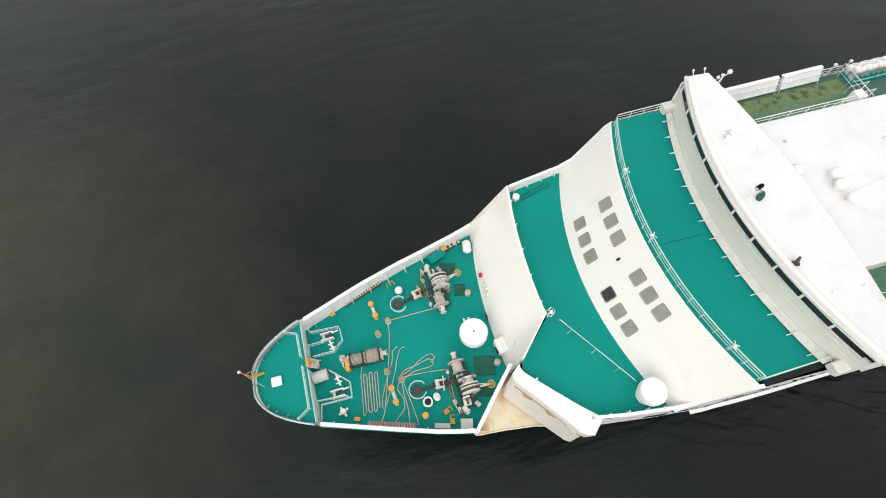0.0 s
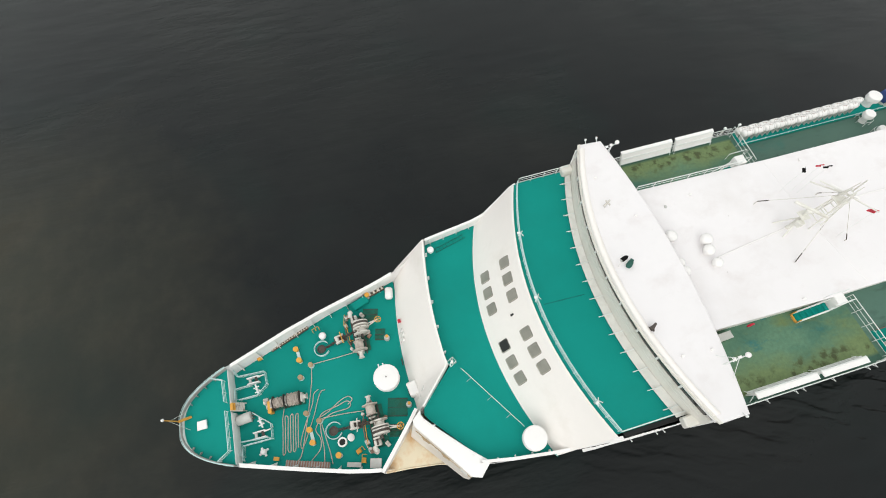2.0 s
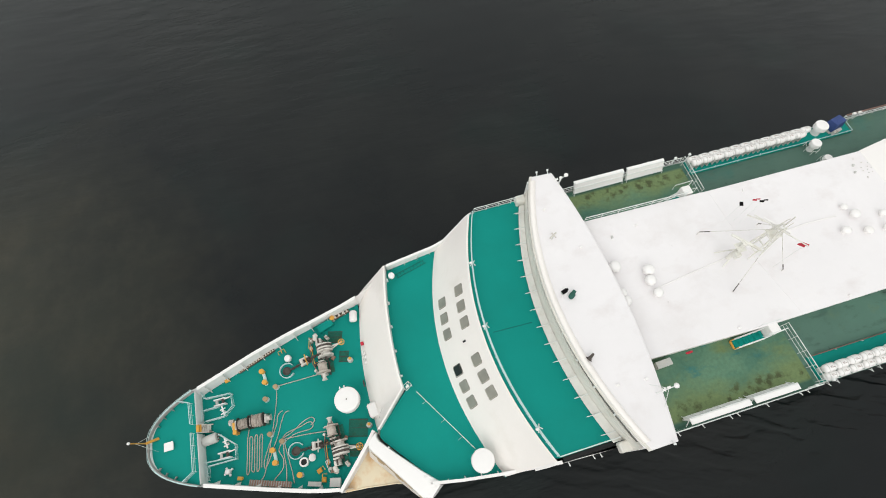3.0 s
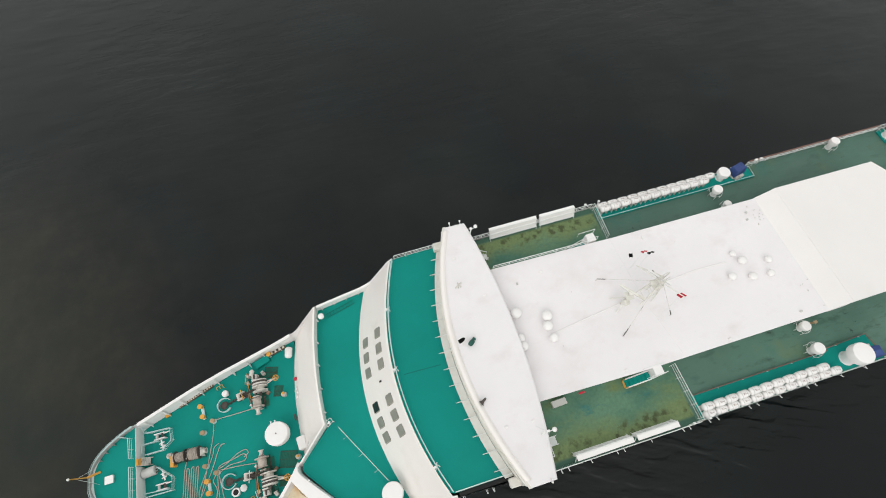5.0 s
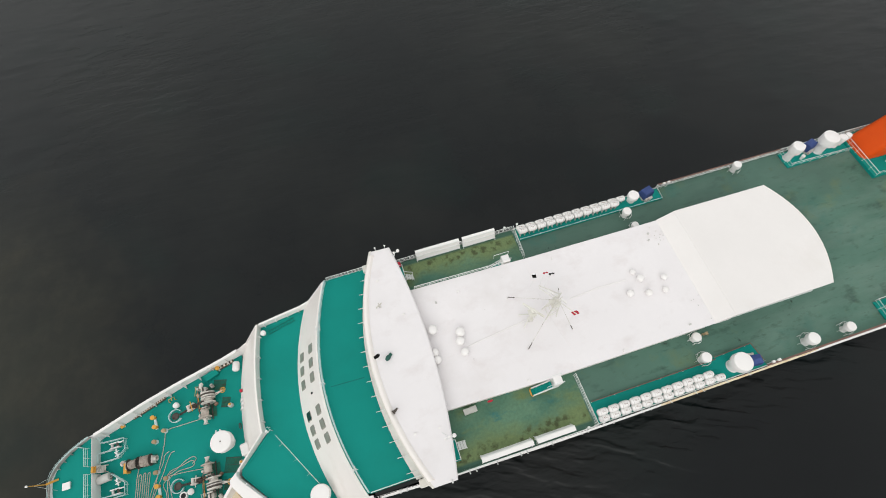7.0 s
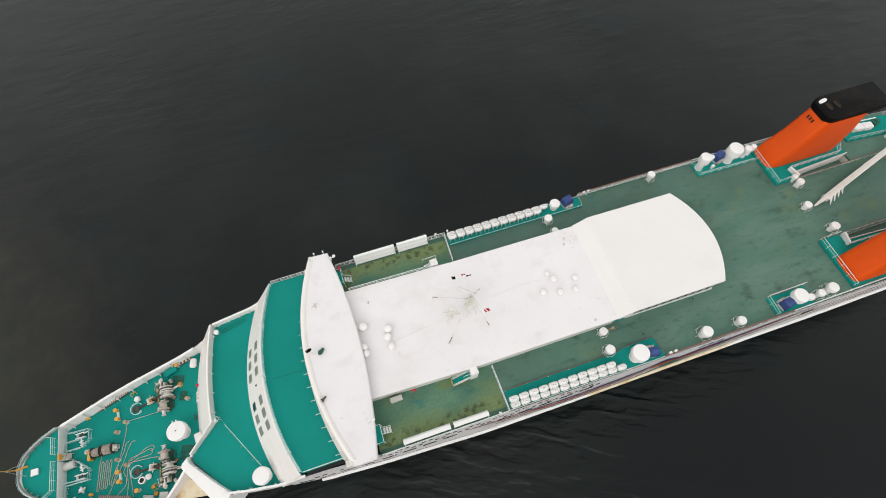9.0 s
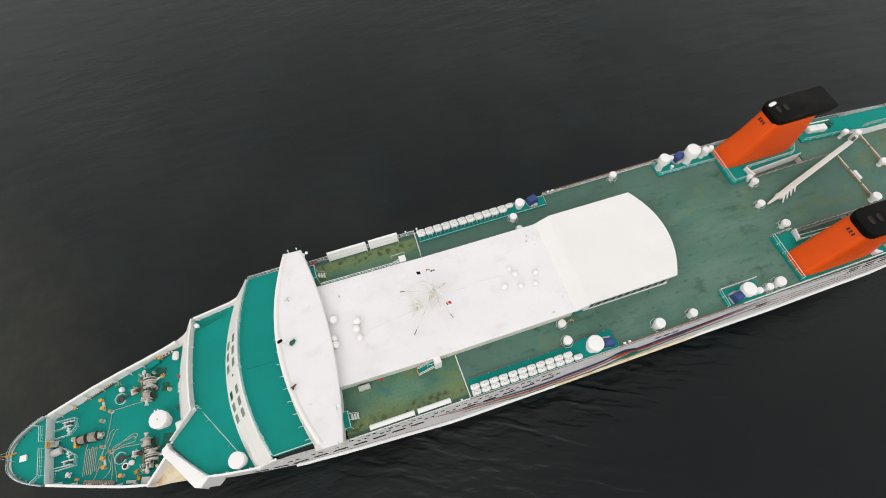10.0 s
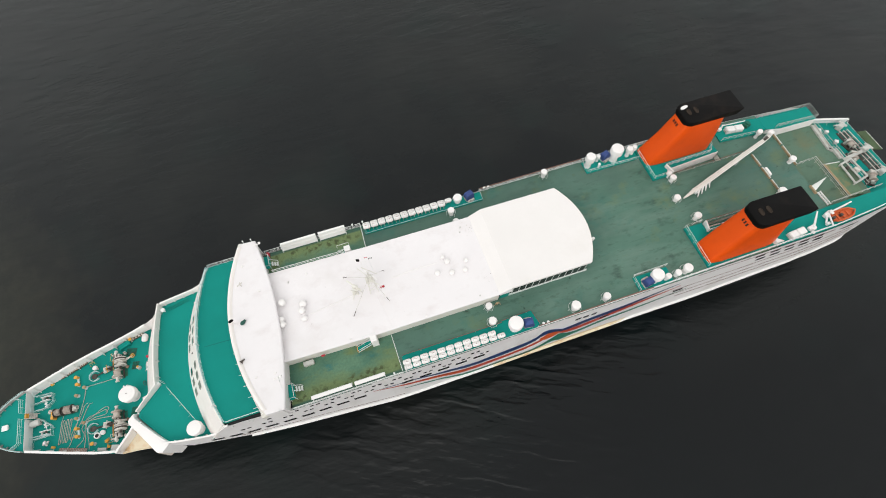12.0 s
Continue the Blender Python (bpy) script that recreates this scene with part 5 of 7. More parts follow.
chain_run(18.6, 5.9, 14.6, 4.95, deck_z(16))
chain_run(18.0, -4.5, 14.3, -4.25, deck_z(16))
for x, y, s in ((14.4, 5.0, 1), (14.1, -4.2, -1)):
    z = deck_z(x)
    t = thing("hawse_ring", "pale aqua coaming ring round a dark hawse hole", "hawse pipe", x, y, z, group="hawse rings")
    a0 = 0.6 if s > 0 else 0.5
    arc = [(0.85 * math.cos(a), 0.85 * math.sin(a)) for a in np.linspace(a0, 2 * math.pi - a0, 26)]
    part("coaming", Shape().rings([[(px * 0.97, py * 0.97, -0.02), (px * 1.06, py * 1.06, -0.02), (px * 1.06, py * 1.06, 0.4), (px * 0.97, py * 0.97, 0.4)] for px, py in arc]), PALE, t)
    part("hawse_mouth", Shape().lathe(-0.1, 0, [(0.5, -0.02), (0.5, 0.12), (0.4, 0.16), (0.3, 0.05)], 18), STEEL, t, "dark hawse mouth")
    c = thing("chain_stopper", "grey chain stopper on the forecastle deck", "chain stopper", x + (2.2 if s > 0 else 2.3), y + (0.5 if s > 0 else -0.1), deck_z(x + 2), 14 if s > 0 else -4, group="chain stoppers")
    part("base", Shape().box(0, 0, -0.02, 1.3, 0.8, 0.25), STEEL, c)
    for dy in (-0.42, 0.42):
        part("cheek", Shape().box(0.1 * (1 if dy > 0 else -1), dy * 0.8, 0.15, 0.95, 0.14, 0.55), GREYM, c)
    part("roller", Shape().rod((-0.3, -0.45, 0.5), (-0.3, 0.45, 0.5), 0.22, 12), GREYM, c)
    part("bar", Shape().rod((0.2, -0.8, 0.9), (0.35, 0.6, 1.0), 0.06, 8), YELLOW if s > 0 else GREYM, c)

# mooring winch amidships
m = thing("mooring_winch", "mooring winch with two drums of grey rope", "winch", 9.75, 0.15, deck_z(9.7), -3)
part("bed_plate", Shape().box(0, 0, -0.02, 4.6, 1.5, 0.22), PLATE, m, "dark bed plate")
rng = random.Random(5)
for x0, x1, r in ((-1.45, -0.15, 0.58), (0.35, 1.75, 0.74)):
    prof = [(0, 0.2), (0.001, r)]
    for k in range(1, 14):
        q = k / 14
        bump = rng.uniform(-0.05, 0.09)
        prof += [(q - 0.026, r - 0.05), (q - 0.012, r + bump), (q + 0.012, r + bump), (q + 0.026, r - 0.05)]
    prof += [(0.999, r), (1, 0.2)]
    drum = rounded(part("rope_drum", Shape().turned((x0, 0, 1.0), (x1, 0, 1.0), prof, 26), ROPE, m, "drum wound with pale rope"), 40)
    for x in (x0 - 0.06, x1 + 0.02):
        part("flange", Shape().turned((x, 0, 1.0), (x + 0.05, 0, 1.0), [(0, 0.9), (1, 0.9)], 26), STEEL, drum, "dark steel flange")
    for k in range(5):
        u, a = rng.uniform(x0 + 0.15, x1 - 0.15), rng.uniform(0.3, 1.2)
        line = [(u + 0.28 * math.sin(q * 2 + k), (r + 0.1) * math.cos(a + q), 1.0 + (r + 0.1) * math.sin(a + q)) for q in np.linspace(0, 1.6, 7)]
        part("loose_turn", Shape().tube(line, 0.045, 5), ROPE, drum)
for x in (-1.75, 0.1, 2.05):
    part("bearing_stand", Shape().box(x, 0, 0.1, 0.25, 1.1, 1.25), GREYM, m)
part("gear_case", Shape().box(-1.95, -0.35, 0.1, 0.5, 1.5, 1.2), YELLOW, m, "worn yellow gear guard")
rounded(part("motor", Shape().turned((-2.1, 0.5, 0.9), (-2.75, 0.5, 0.9), [(0, 0.35), (0.1, 0.4), (0.9, 0.4), (1, 0.2)], 14), GREYM, m), 40)
for k in range(4):
    part("pipe", Shape().tube([(-2.4 - 0.07 * k, -0.6 + 0.12 * k, 0.2), (-2.5 - 0.05 * k, -0.3 + 0.2 * k, 0.5), (-2.3, 0.2 + 0.1 * k, 0.7)], 0.04), RAILW, m)
rounded(part("warping_head", Shape().turned((2.2, 0, 1.0), (2.75, 0, 1.0), [(0, 0.4), (0.3, 0.26), (0.75, 0.28), (1, 0.42)], 16), GREYM, m), 40)

m.scale = (0.86, 0.86, 0.86)
tank = thing("hydraulic_tank", "light grey hydraulic tank lying on deck", "tank", 5.3, -0.45, deck_z(5.3), 4)
rounded(part("shell", Shape().turned((-0.8, 0, 0.62), (0.75, 0, 0.62), [(0, 0.3), (0.02, 0.5), (0.06, 0.55), (0.94, 0.55), (0.98, 0.5), (1, 0.3)], 20), GRATE, tank), 40)
for x in (-0.5, 0.5):
    part("foot", Shape().box(x, 0, -0.02, 0.15, 0.9, 0.3), GREYM, tank)
for k in range(3):
    part("valve", Shape().rod((0.75, -0.3 + 0.3 * k, 0.6), (1.05, -0.3 + 0.3 * k, 0.6), 0.07), STEEL, tank)


# ropes
def rope(points, label="pale grey mooring rope lying on deck", r=0.05, lift=0.055):
    pts = [Vector((x, y, 0)) for x, y in points]
    line = []
    for i in range(len(pts) - 1):
        p0, p1, p2, p3 = pts[max(i - 1, 0)], pts[i], pts[i + 1], pts[min(i + 2, len(pts) - 1)]
        for k in range(8):
            u = k / 8
            line.append(0.5 * ((2 * p1) + (p2 - p0) * u + (2 * p0 - 5 * p1 + 4 * p2 - p3) * u * u + (3 * p1 - p0 - 3 * p2 + p3) * u ** 3))
    line.append(pts[-1])
    x0, y0 = points[0]
    t = thing("mooring_rope", label, "rope", x0, y0, deck_z(x0), group="mooring ropes")
    part("strand", Shape().tube([Vector((p.x - x0, p.y - y0, deck_z(p.x) - deck_z(x0) + lift)) for p in line], r, 6), ROPE, t)


loops = []
for k in range(7):
    xx = 9.05 + 0.27 * k
    top, bot = (-1.2 + 0.12 * math.sin(k * 2.1), -5.15 - 0.15 * math.cos(k * 1.7))
    lean = -0.75
    a, b = (top, bot) if k % 2 == 0 else (bot, top)
    for f in (0.06, 0.35, 0.65, 0.94):
        y = a + (b - a) * f
        loops.append((xx + lean * (top - y) / (top - bot) * 0.7, y))
rope([(9.3, 0.2), (9.25, -0.6)] + loops)
rope([(18.0, 3.6), (15.6, 3.55), (13.1, 3.5), (12.85, 3.1), (12.6, 1.6), (11.95, -0.8), (11.3, -3.0), (10.5, -5.4)], "mooring rope led from the windlass drum")
rope([(13.9, 0.35), (13.4, 0.25), (12.9, -0.6), (12.3, -2.0), (11.5, -3.5), (10.9, -4.6), (10.5, -5.0), (10.55, -4.2), (11.3, -2.6), (12.3, -0.8), (12.6, 0.2), (13.2, 0.6)])
rope([(17.6, -3.05), (15.4, -2.75), (13.5, -2.6), (12.8, -2.5), (13.3, -2.0), (14.8, -1.75), (15.9, -1.5), (16.3, -1.85), (15.9, -2.3), (14.2, -2.35), (12.9, -2.9)])
rope([(12.9, -2.4), (13.9, -2.05), (15.2, -1.3), (16.2, -1.05), (16.55, -1.5), (16.0, -1.9)])
rope([(12.6, -2.9), (12.2, -3.6), (12.55, -4.6), (12.35, -5.6), (11.4, -6.4), (10.9, -7.0)])
rope([(12.8, -2.9), (12.7, -4.2), (12.75, -5.6), (12.55, -7.2)])
rope([(12.9, -3.0), (13.1, -4.6), (13.3, -6.2), (13.35, -7.4)])
rope([(10.5, -5.4), (10.2, -5.9), (9.7, -6.3), (9.9, -6.8)])


def bollard_pair(x, y, turn):
    t = thing("bollard", "twin mooring bollard with orange tops", "bollard", x, y, deck_z(x), turn, group="twin bollards")
    part("base", Shape().box(0, 0, -0.02, 1.9, 0.34, 0.2), PALE, t)
    for dx in (-0.68, 0.68):
        rounded(part("post", Shape().lathe(dx, 0, [(0.24, 0.1), (0.23, 0.7), (0.3, 0.74), (0.3, 0.82), (0.05, 0.84)], 16), YELLOW, t, "orange painted post"), 40)


bollard_pair(11.7, 4.9, -82)
bollard_pair(11.75, -4.15, -85)
for k, (x, y) in enumerate(((12.9, 3.4), (11.6, 2.3), (11.6, -1.7), (12.8, -2.8))):
    t = thing("roller_fairlead", "pedestal roller fairlead with rusty top", "fairlead", x, y, deck_z(x), group="roller fairleads")
    part("pedestal", Shape().lathe(0, 0, [(0.32, -0.02), (0.26, 0.2), (0.22, 0.5)], 16), PALE, t)
    part("roller", Shape().lathe(0, 0, [(0.29, 0.45), (0.2, 0.52), (0.2, 0.68), (0.27, 0.76), (0.08, 0.8)], 16), TIMBER, t, "rust-brown roller")
for x, y in ((21.9, 4.2), (22.5, -3.8)):
    t = thing("deck_post", "grey post with an orange cap", "bollard", x, y, deck_z(x), group="capped posts")
    part("post", Shape().lathe(0, 0, [(0.34, -0.02), (0.3, 0.6), (0.24, 0.7)], 16), GRATE, t)
    part("cap", Shape().lathe(0.05, 0.05, [(0.17, 0.66), (0.17, 0.88), (0.12, 0.95), (0.03, 0.97)], 14), YELLOW, t)
for x, y, r, h in ((14.8, 6.3, 0.42, 1.0), (6.8, -4.3, 0.3, 0.8)):
    t = thing("air_pipe_head", "small white air pipe head", "ventilator", x, y, deck_z(x), group="air pipe heads")
    part("stem", Shape().lathe(0, 0, [(0.2, -0.02), (0.2, h * 0.6)], 12), WHITE, t)
    rounded(part("head", Shape().lathe(0, 0, [(r * 0.8, h * 0.5), (r, h * 0.6), (r, h * 0.85), (r * 0.7, h), (0.03, h * 1.03)], 16), WHITE, t), 40)
    if r < 0.4:
        for a in range(4):
            part("lug", Shape().box(0.36 * math.cos(a * 1.57 + 0.4), 0.36 * math.sin(a * 1.57 + 0.4), 0.25, 0.3, 0.2, 0.25, a * 90 + 23), WHITE, t)
hatch = thing("deck_hatch", "open round deck hatch with white lid", "hatch", 14.75, -5.6, deck_z(14.7))
part("coaming", Shape().lathe(0, 0, [(0.5, -0.02), (0.5, 0.42), (0.34, 0.42), (0.34, 0.1)], 20), WHITE, hatch)
part("shaft", Shape().lathe(0, 0, [(0.33, 0.0), (0.33, 0.36)], 18), DARK, hatch, "dark open shaft")
lid = part("lid", Shape().lathe(0, 0, [(0.4, 0), (0.42, 0.06), (0.32, 0.14), (0.03, 0.16)], 20), WHITE, hatch)
lid.matrix_local = pose(0.95, 0.2, 0.35, 0, 35, 0)


# pale rails and roller fairleads at the bow
for line in (((4.75, 5.0), (5.05, 4.15), (7.95, 4.0), (8.05, 2.5), (7.0, 1.6), (5.0, 1.6)), ((6.25, -0.15), (7.95, -1.75), (7.9, -3.25), (5.0, -3.2), (4.75, -4.6)),
             ((6.3, 2.85), (4.7, 2.85), (4.6, 1.7)), ((7.5, -3.0), (4.7, -2.75), (4.6, -4.1))):
    railing([(x, y, deck_z(x)) for x, y in line], "pale aqua rail round the bow fairleads", 0.95, 1.3, 3, PALE, r=0.03, group="bow deck rails")
for x, y, s in ((6.6, 3.4, 1), (6.6, -2.5, -1)):
    t = thing("fairlead", "white roller fairlead with horizontal rollers", "fairlead", x, y, deck_z(x), group="bow fairleads")
    part("frame", Shape().box(0, 0.32, -0.02, 1.3, 0.12, 0.75).box(0, -0.32, -0.02, 1.3, 0.12, 0.75), WHITE, t)
    for dx in (-0.35, 0.35):
        part("roller", Shape().rod((dx, -0.3, 0.5), (dx, 0.3, 0.5), 0.16, 12), STEEL if dx > 0 else GRATE, t)
    part("arm", Shape().rod((0.5, 0.2, 0.6), (1.2, 0.25, 0.65), 0.07), WHITE, t)
    c = thing("cross_bitt", "small white cross bitt", "bollard", x + 0.3, y - s * 1.15 if s > 0 else y + 1.2, deck_z(x), 12, group="cross bitts")
    part("post", Shape().lathe(0, 0, [(0.12, -0.02), (0.12, 0.8)], 10), WHITE, c)
    part("cross_bar", Shape().rod((0, -0.6, 0.6), (0, 0.6, 0.6), 0.09, 10), WHITE, c)
    part("cross_bar", Shape().rod((-0.3, 0.25, 0.6), (0.3, 0.25, 0.6), 0.07, 8).rod((-0.3, -0.25, 0.6), (0.3, -0.25, 0.6), 0.07, 8), WHITE, c)

# ribs inside the bulwarks
for s, xs in ((1, np.arange(5.5, 24, 2.1)), (-1, np.arange(5.6, 18, 2.1))):
    for x in xs:
        x = float(x)
        h = (sheer_s(x) if s > 0 else sheer_p(x)) - deck_z(x)
        rib = Shape()
        ang = math.atan2(half(x + 0.5) - half(x - 0.5), 1.0)
        prof = [(0, 0), (0.5, 0), (0.45, 0.1), (0.12, h), (0, h)]
        nx, ny = math.sin(ang), -s * math.cos(ang)
        rows = [[(x + nx * d + e * math.cos(ang), s * (half(x) - 0.2) + ny * d + e * s * math.sin(ang), deck_z(x) + z) for d, z in prof] for e in (-0.03, 0.03)]
        rib.rings(rows)
        part("bulwark_rib", rib, WHITE, hull)

# fittings along the bulwarks
def shelf_rack(x0, y0, x1, y1, label, mat, n):
    t = thing("fender_rack", label, "rack", (x0 + x1) / 2, (y0 + y1) / 2, deck_z((x0 + x1) / 2), math.degrees(math.atan2(y1 - y0, x1 - x0)))
    L = math.hypot(x1 - x0, y1 - y0)
    part("tray", Shape().box(0, 0, -0.02, L, 0.75 if mat is GRATE else 0.55, 0.28), STEEL if mat is GRATE else RIM, t)
    if mat is GRATE:
        part("back_board", Shape().box(0, 0.22 * (1 if y0 > 0 else -1), 0.2, L, 0.12, 0.3), TIMBER, t, "brown back board")
        part("front_board", Shape().box(0, -0.26 * (1 if y0 > 0 else -1), 0.1, L, 0.08, 0.22), TIMBER, t, "brown front board")
    for k in range(n):
        part("batten", Shape().box(-L / 2 + L * (k + 0.5) / n, 0, 0.2, L / n * 0.42, 0.6, 0.2 if mat is GRATE else 0.12), APRON if mat is GRATE else RUSTY, t)


shelf_rack(8.75, 6.52, 13.2, 8.1, "long grey rack with pale battens", GRATE, 15)
shelf_rack(8.7, -5.95, 13.1, -7.45, "brown timber gratings along the bulwark", TIMBER, 17)
shelf_rack(20.85, 10.1, 22.95, 10.65, "short grey rack by the bulwark", GRATE, 4)
for x, y, sx2, sy2, h, mat, lab, turn in ((7.5, 5.7, 0.5, 0.3, 0.3, YELLOW, "orange painted steel block by the bulwark", 20), (7.9, -5.3, 0.5, 0.3, 0.35, YELLOW, "orange painted steel block by the bulwark", -20),
                                         (17.75, -8.6, 1.1, 0.85, 0.8, GRATE, "light grey equipment box", -15), (15.5, -8.1, 1.4, 0.4, 0.35, GRATE, "low grey locker by the bulwark", -18), (19.8, 9.2, 1.9, 0.9, 0.7, TEAL, "teal painted deck locker", 20)):
    t = thing("deck_box", lab, "locker", x, y, deck_z(x), turn)
    part("body", Shape().box(0, 0, -0.02, sx2, sy2, h), mat, t)
    part("lid", Shape().box(0, 0, h - 0.03, sx2 + 0.06, sy2 + 0.06, 0.07), mat, t)
for x, y, turn in ((16.4, -6.9, 20), (16.6, -7.8, 75), (14.1, 7.4, 15)):
    t = thing("pipe_bracket", "bent orange pipe guard on deck", "bracket", x, y, deck_z(x), turn, group="pipe guards")
    part("frame", Shape().tube([(-0.4, -0.2, 0), (-0.4, -0.2, 0.4), (-0.4, 0.2, 0.4), (0.4, 0.2, 0.4), (0.4, -0.2, 0.4), (0.4, -0.2, 0)], 0.045), YELLOW, t)
    part("cross_bar", Shape().rod((0, -0.2, 0.4), (0, 0.2, 0.4), 0.05), YELLOW, t)
    if y < 0:
        part("foot_plate", Shape().box(-0.15, 0, -0.02, 0.5, 0.42, 0.35), YELLOW, t)
for x, y in ((14.2, -6.8), (20.8, 9.9)):
    t = thing("valve_stand", "grey valve stand with an orange wheel", "valve", x, y, deck_z(x), group="valve stands")
    part("stand", Shape().lathe(0, 0, [(0.3, -0.02), (0.2, 0.2), (0.2, 0.7)], 12), GRATE, t)
    part("wheel", Shape().lathe(0, 0, [(0.12, 0.7), (0.32, 0.76), (0.3, 0.86), (0.1, 0.84)], 14), YELLOW, t)
for x, y, w, d in ((21.2, -3.7, 2.2, 2.0), (20.5, -6.0, 1.5, 1.3), (20.6, 7.6, 1.8, 1.5), (21.2, 4.9, 1.2, 1.4)):
    t = thing("floor_grating", "dark green grating mat on deck", "grating", x, y, deck_z(x), -15)
    part("mat", Shape().box(0, 0, -0.01, w, d, 0.03, c=0.005), PLATE, t)
    for k in range(12):
        part("bar", Shape().box(-w / 2 + w * (k + 0.5) / 12, 0, 0.0, w / 40, d, 0.05, c=0.005), PLATE, t)
    for k in (-1, 0, 1):
        part("cross_bar", Shape().box(0, k * d * 0.45, 0.0, w, 0.05, 0.06, c=0.01), STEEL, t)
cap = thing("life_raft", "white raft capsule by the sloping front", "life raft", 23.4, 9.4, deck_z(23.4) + 0.02, 80, group="life rafts")
rounded(part("canister", Shape().turned((-0.75, 0, 0.6), (0.75, 0, 0.6), [(0, 0.1), (0.04, 0.35), (0.15, 0.48), (0.85, 0.48), (0.96, 0.35), (1, 0.1)], 18), WHITE, cap), 40)
part("cradle", Shape().box(0, 0, -0.02, 0.9, 0.7, 0.3), GRATE, cap)

# bow platform fittings
t = thing("deck_hatch", "small white hatch on the bow platform", "hatch", 1.55, -0.2, 18.35)
part("coaming", Shape().box(0, 0, -0.02, 0.85, 0.8, 0.3), WHITE, t)
part("lid", Shape().box(0, 0, 0.26, 0.95, 0.9, 0.1), WHITE, t)
staff = thing("jack_staff", "orange jack staff with white ball at the stem", "flagstaff", 0.05, 0.75, 18.35)
part("foot", Shape().rod((0.35, 0.25, 0.05), (-0.35, -0.15, 1.2), 0.14, 10), YELLOW, staff)
part("pole", Shape().rod((-0.35, -0.15, 1.2), (-0.45, -0.35, 4.1), 0.07, 8, 0.05), YELLOW, staff)
part("ball", Shape().lathe(-0.45, -0.35, [(0.03, 4.05), (0.12, 4.1), (0.15, 4.2), (0.12, 4.3), (0.03, 4.35)], 12), WHITE, staff)
part("stay", Shape().rod((-0.42, -0.33, 3.0), (0.3, -1.1, 0.1), 0.018, 6).rod((-0.42, -0.33, 3.0), (0.0, 0.9, 0.1), 0.018, 6), RAILW, staff)

# small fittings on the sloping front
def on_front1(y, k):
    return (lerp(foot1(y), edge1(y), k), y, lerp(15.5, 21.6, k))


t = thing("fire_hose_box", "small red fire hose box on the white front", "box", *on_front1(5.6, 0.12))
part("body", Shape().box(-0.05, 0, -0.05, 0.35, 0.4, 0.4), RED, t)
for y, k in ((4.3, 0.14), (3.8, 0.17), (3.2, 0.15), (-2.9, 0.35), (-3.3, 0.28)):
    t = thing("front_fitting", "small white bracket on the sloping front", "bracket", *on_front1(y, k), group="front brackets")
    part("lug", Shape().box(0, 0, -0.1, 0.3, 0.35, 0.35), WHITE, t)
    part("bar", Shape().rod((-0.3, -0.3, 0.1), (0.1, 0.3, 0.35), 0.05), GRATE, t)
t = thing("mooring_ring", "dark steel ring on the white front", "ring", *on_front1(0.9, 0.03))
part("ring", Shape().tube([(-0.15, 0.38 * math.cos(a), 0.45 + 0.38 * math.sin(a)) for a in np.linspace(0, 2 * math.pi, 17)], 0.06), STEEL, t)
t = thing("vent_box", "white square vent box on the sloping front", "vent", *on_front1(-2.4, 0.06))
part("body", Shape().box(0.1, 0, -0.3, 1.1, 1.6, 1.3, 8), WHITE, t)
part("opening", Shape().box(-0.46, -0.3, 0.0, 0.08, 0.7, 0.5, 8), DARK, t, "dark vent opening")

# first upper deck fittings
t = thing("corner_light_stand", "white light stand on the deck corner", "lamp", 27.8, -1.9, 20.2, 30)
part("post", Shape().rod((0, 0, 0), (0, 0, 1.3), 0.08, 8), WHITE, t)
part("frame", Shape().tube([(-0.3, -0.45, 1.2), (0.75, -0.35, 1.2), (0.75, 0.35, 1.2), (-0.3, 0.45, 1.2), (-0.3, -0.45, 1.2)], 0.045), WHITE, t)
part("bar", Shape().rod((0.3, -0.4, 1.2), (0.3, 0.4, 1.2), 0.03, 6), WHITE, t)
for dx, dy in ((0.75, -0.35), (0.75, 0.35)):
    part("leg", Shape().rod((dx, dy, 0), (dx, dy, 1.2), 0.04, 6), WHITE, t)
part("lamp_head", Shape().box(0.2, -0.1, 1.2, 0.45, 0.3, 0.25, 30), WHITE, t)
t.scale = (0.75, 0.75, 1.0)
pipe = thing("deck_pipe", "thin white pipe rail across the teal deck", "pipe", 28.7, -2.55, 20.2)
part("pipe", Shape().tube([(0, 0, 0.12), (0.05, 0, 0.4), (4.35, -7.2, 0.4), (4.4, -7.25, 0.12)], 0.034), RAILW, pipe)
for q in (0.17, 0.5, 0.8):
    part("support", Shape().rod((4.35 * q, -7.2 * q, -0.02), (4.35 * q, -7.2 * q, 0.4), 0.02, 6).rod((4.35 * q, -7.2 * q, 0.05), (4.35 * q - 0.5, -7.2 * q - 0.2, 0.02), 0.018, 6), RAILW, pipe)
lamp = thing("navigation_lamp", "white round lamp housing on a stand", "lamp", 29.35, 11.3, 20.2)
part("stand", Shape().rod((0, 0, 0), (0, 0, 0.7), 0.12, 10), WHITE, lamp)
rounded(part("housing", Shape().lathe(0, 0, [(0.25, 0.6), (0.38, 0.7), (0.38, 1.0), (0.25, 1.12), (0.03, 1.14)], 16), WHITE, lamp), 40)
ladder = thing("ladder", "dark green ladder lying on the teal deck", "ladder", 31.8, 11.85, 20.22, 14)
for dy in (-0.25, 0.25):
    part("stile", Shape().rod((-2.0, dy, 0.08), (2.0, dy, 0.08), 0.03, 6), PLATE, ladder)
for k in range(9):
    part("rung", Shape().rod((-1.8 + 0.45 * k, -0.25, 0.08), (-1.8 + 0.45 * k, 0.25, 0.08), 0.025, 6), PLATE, ladder)
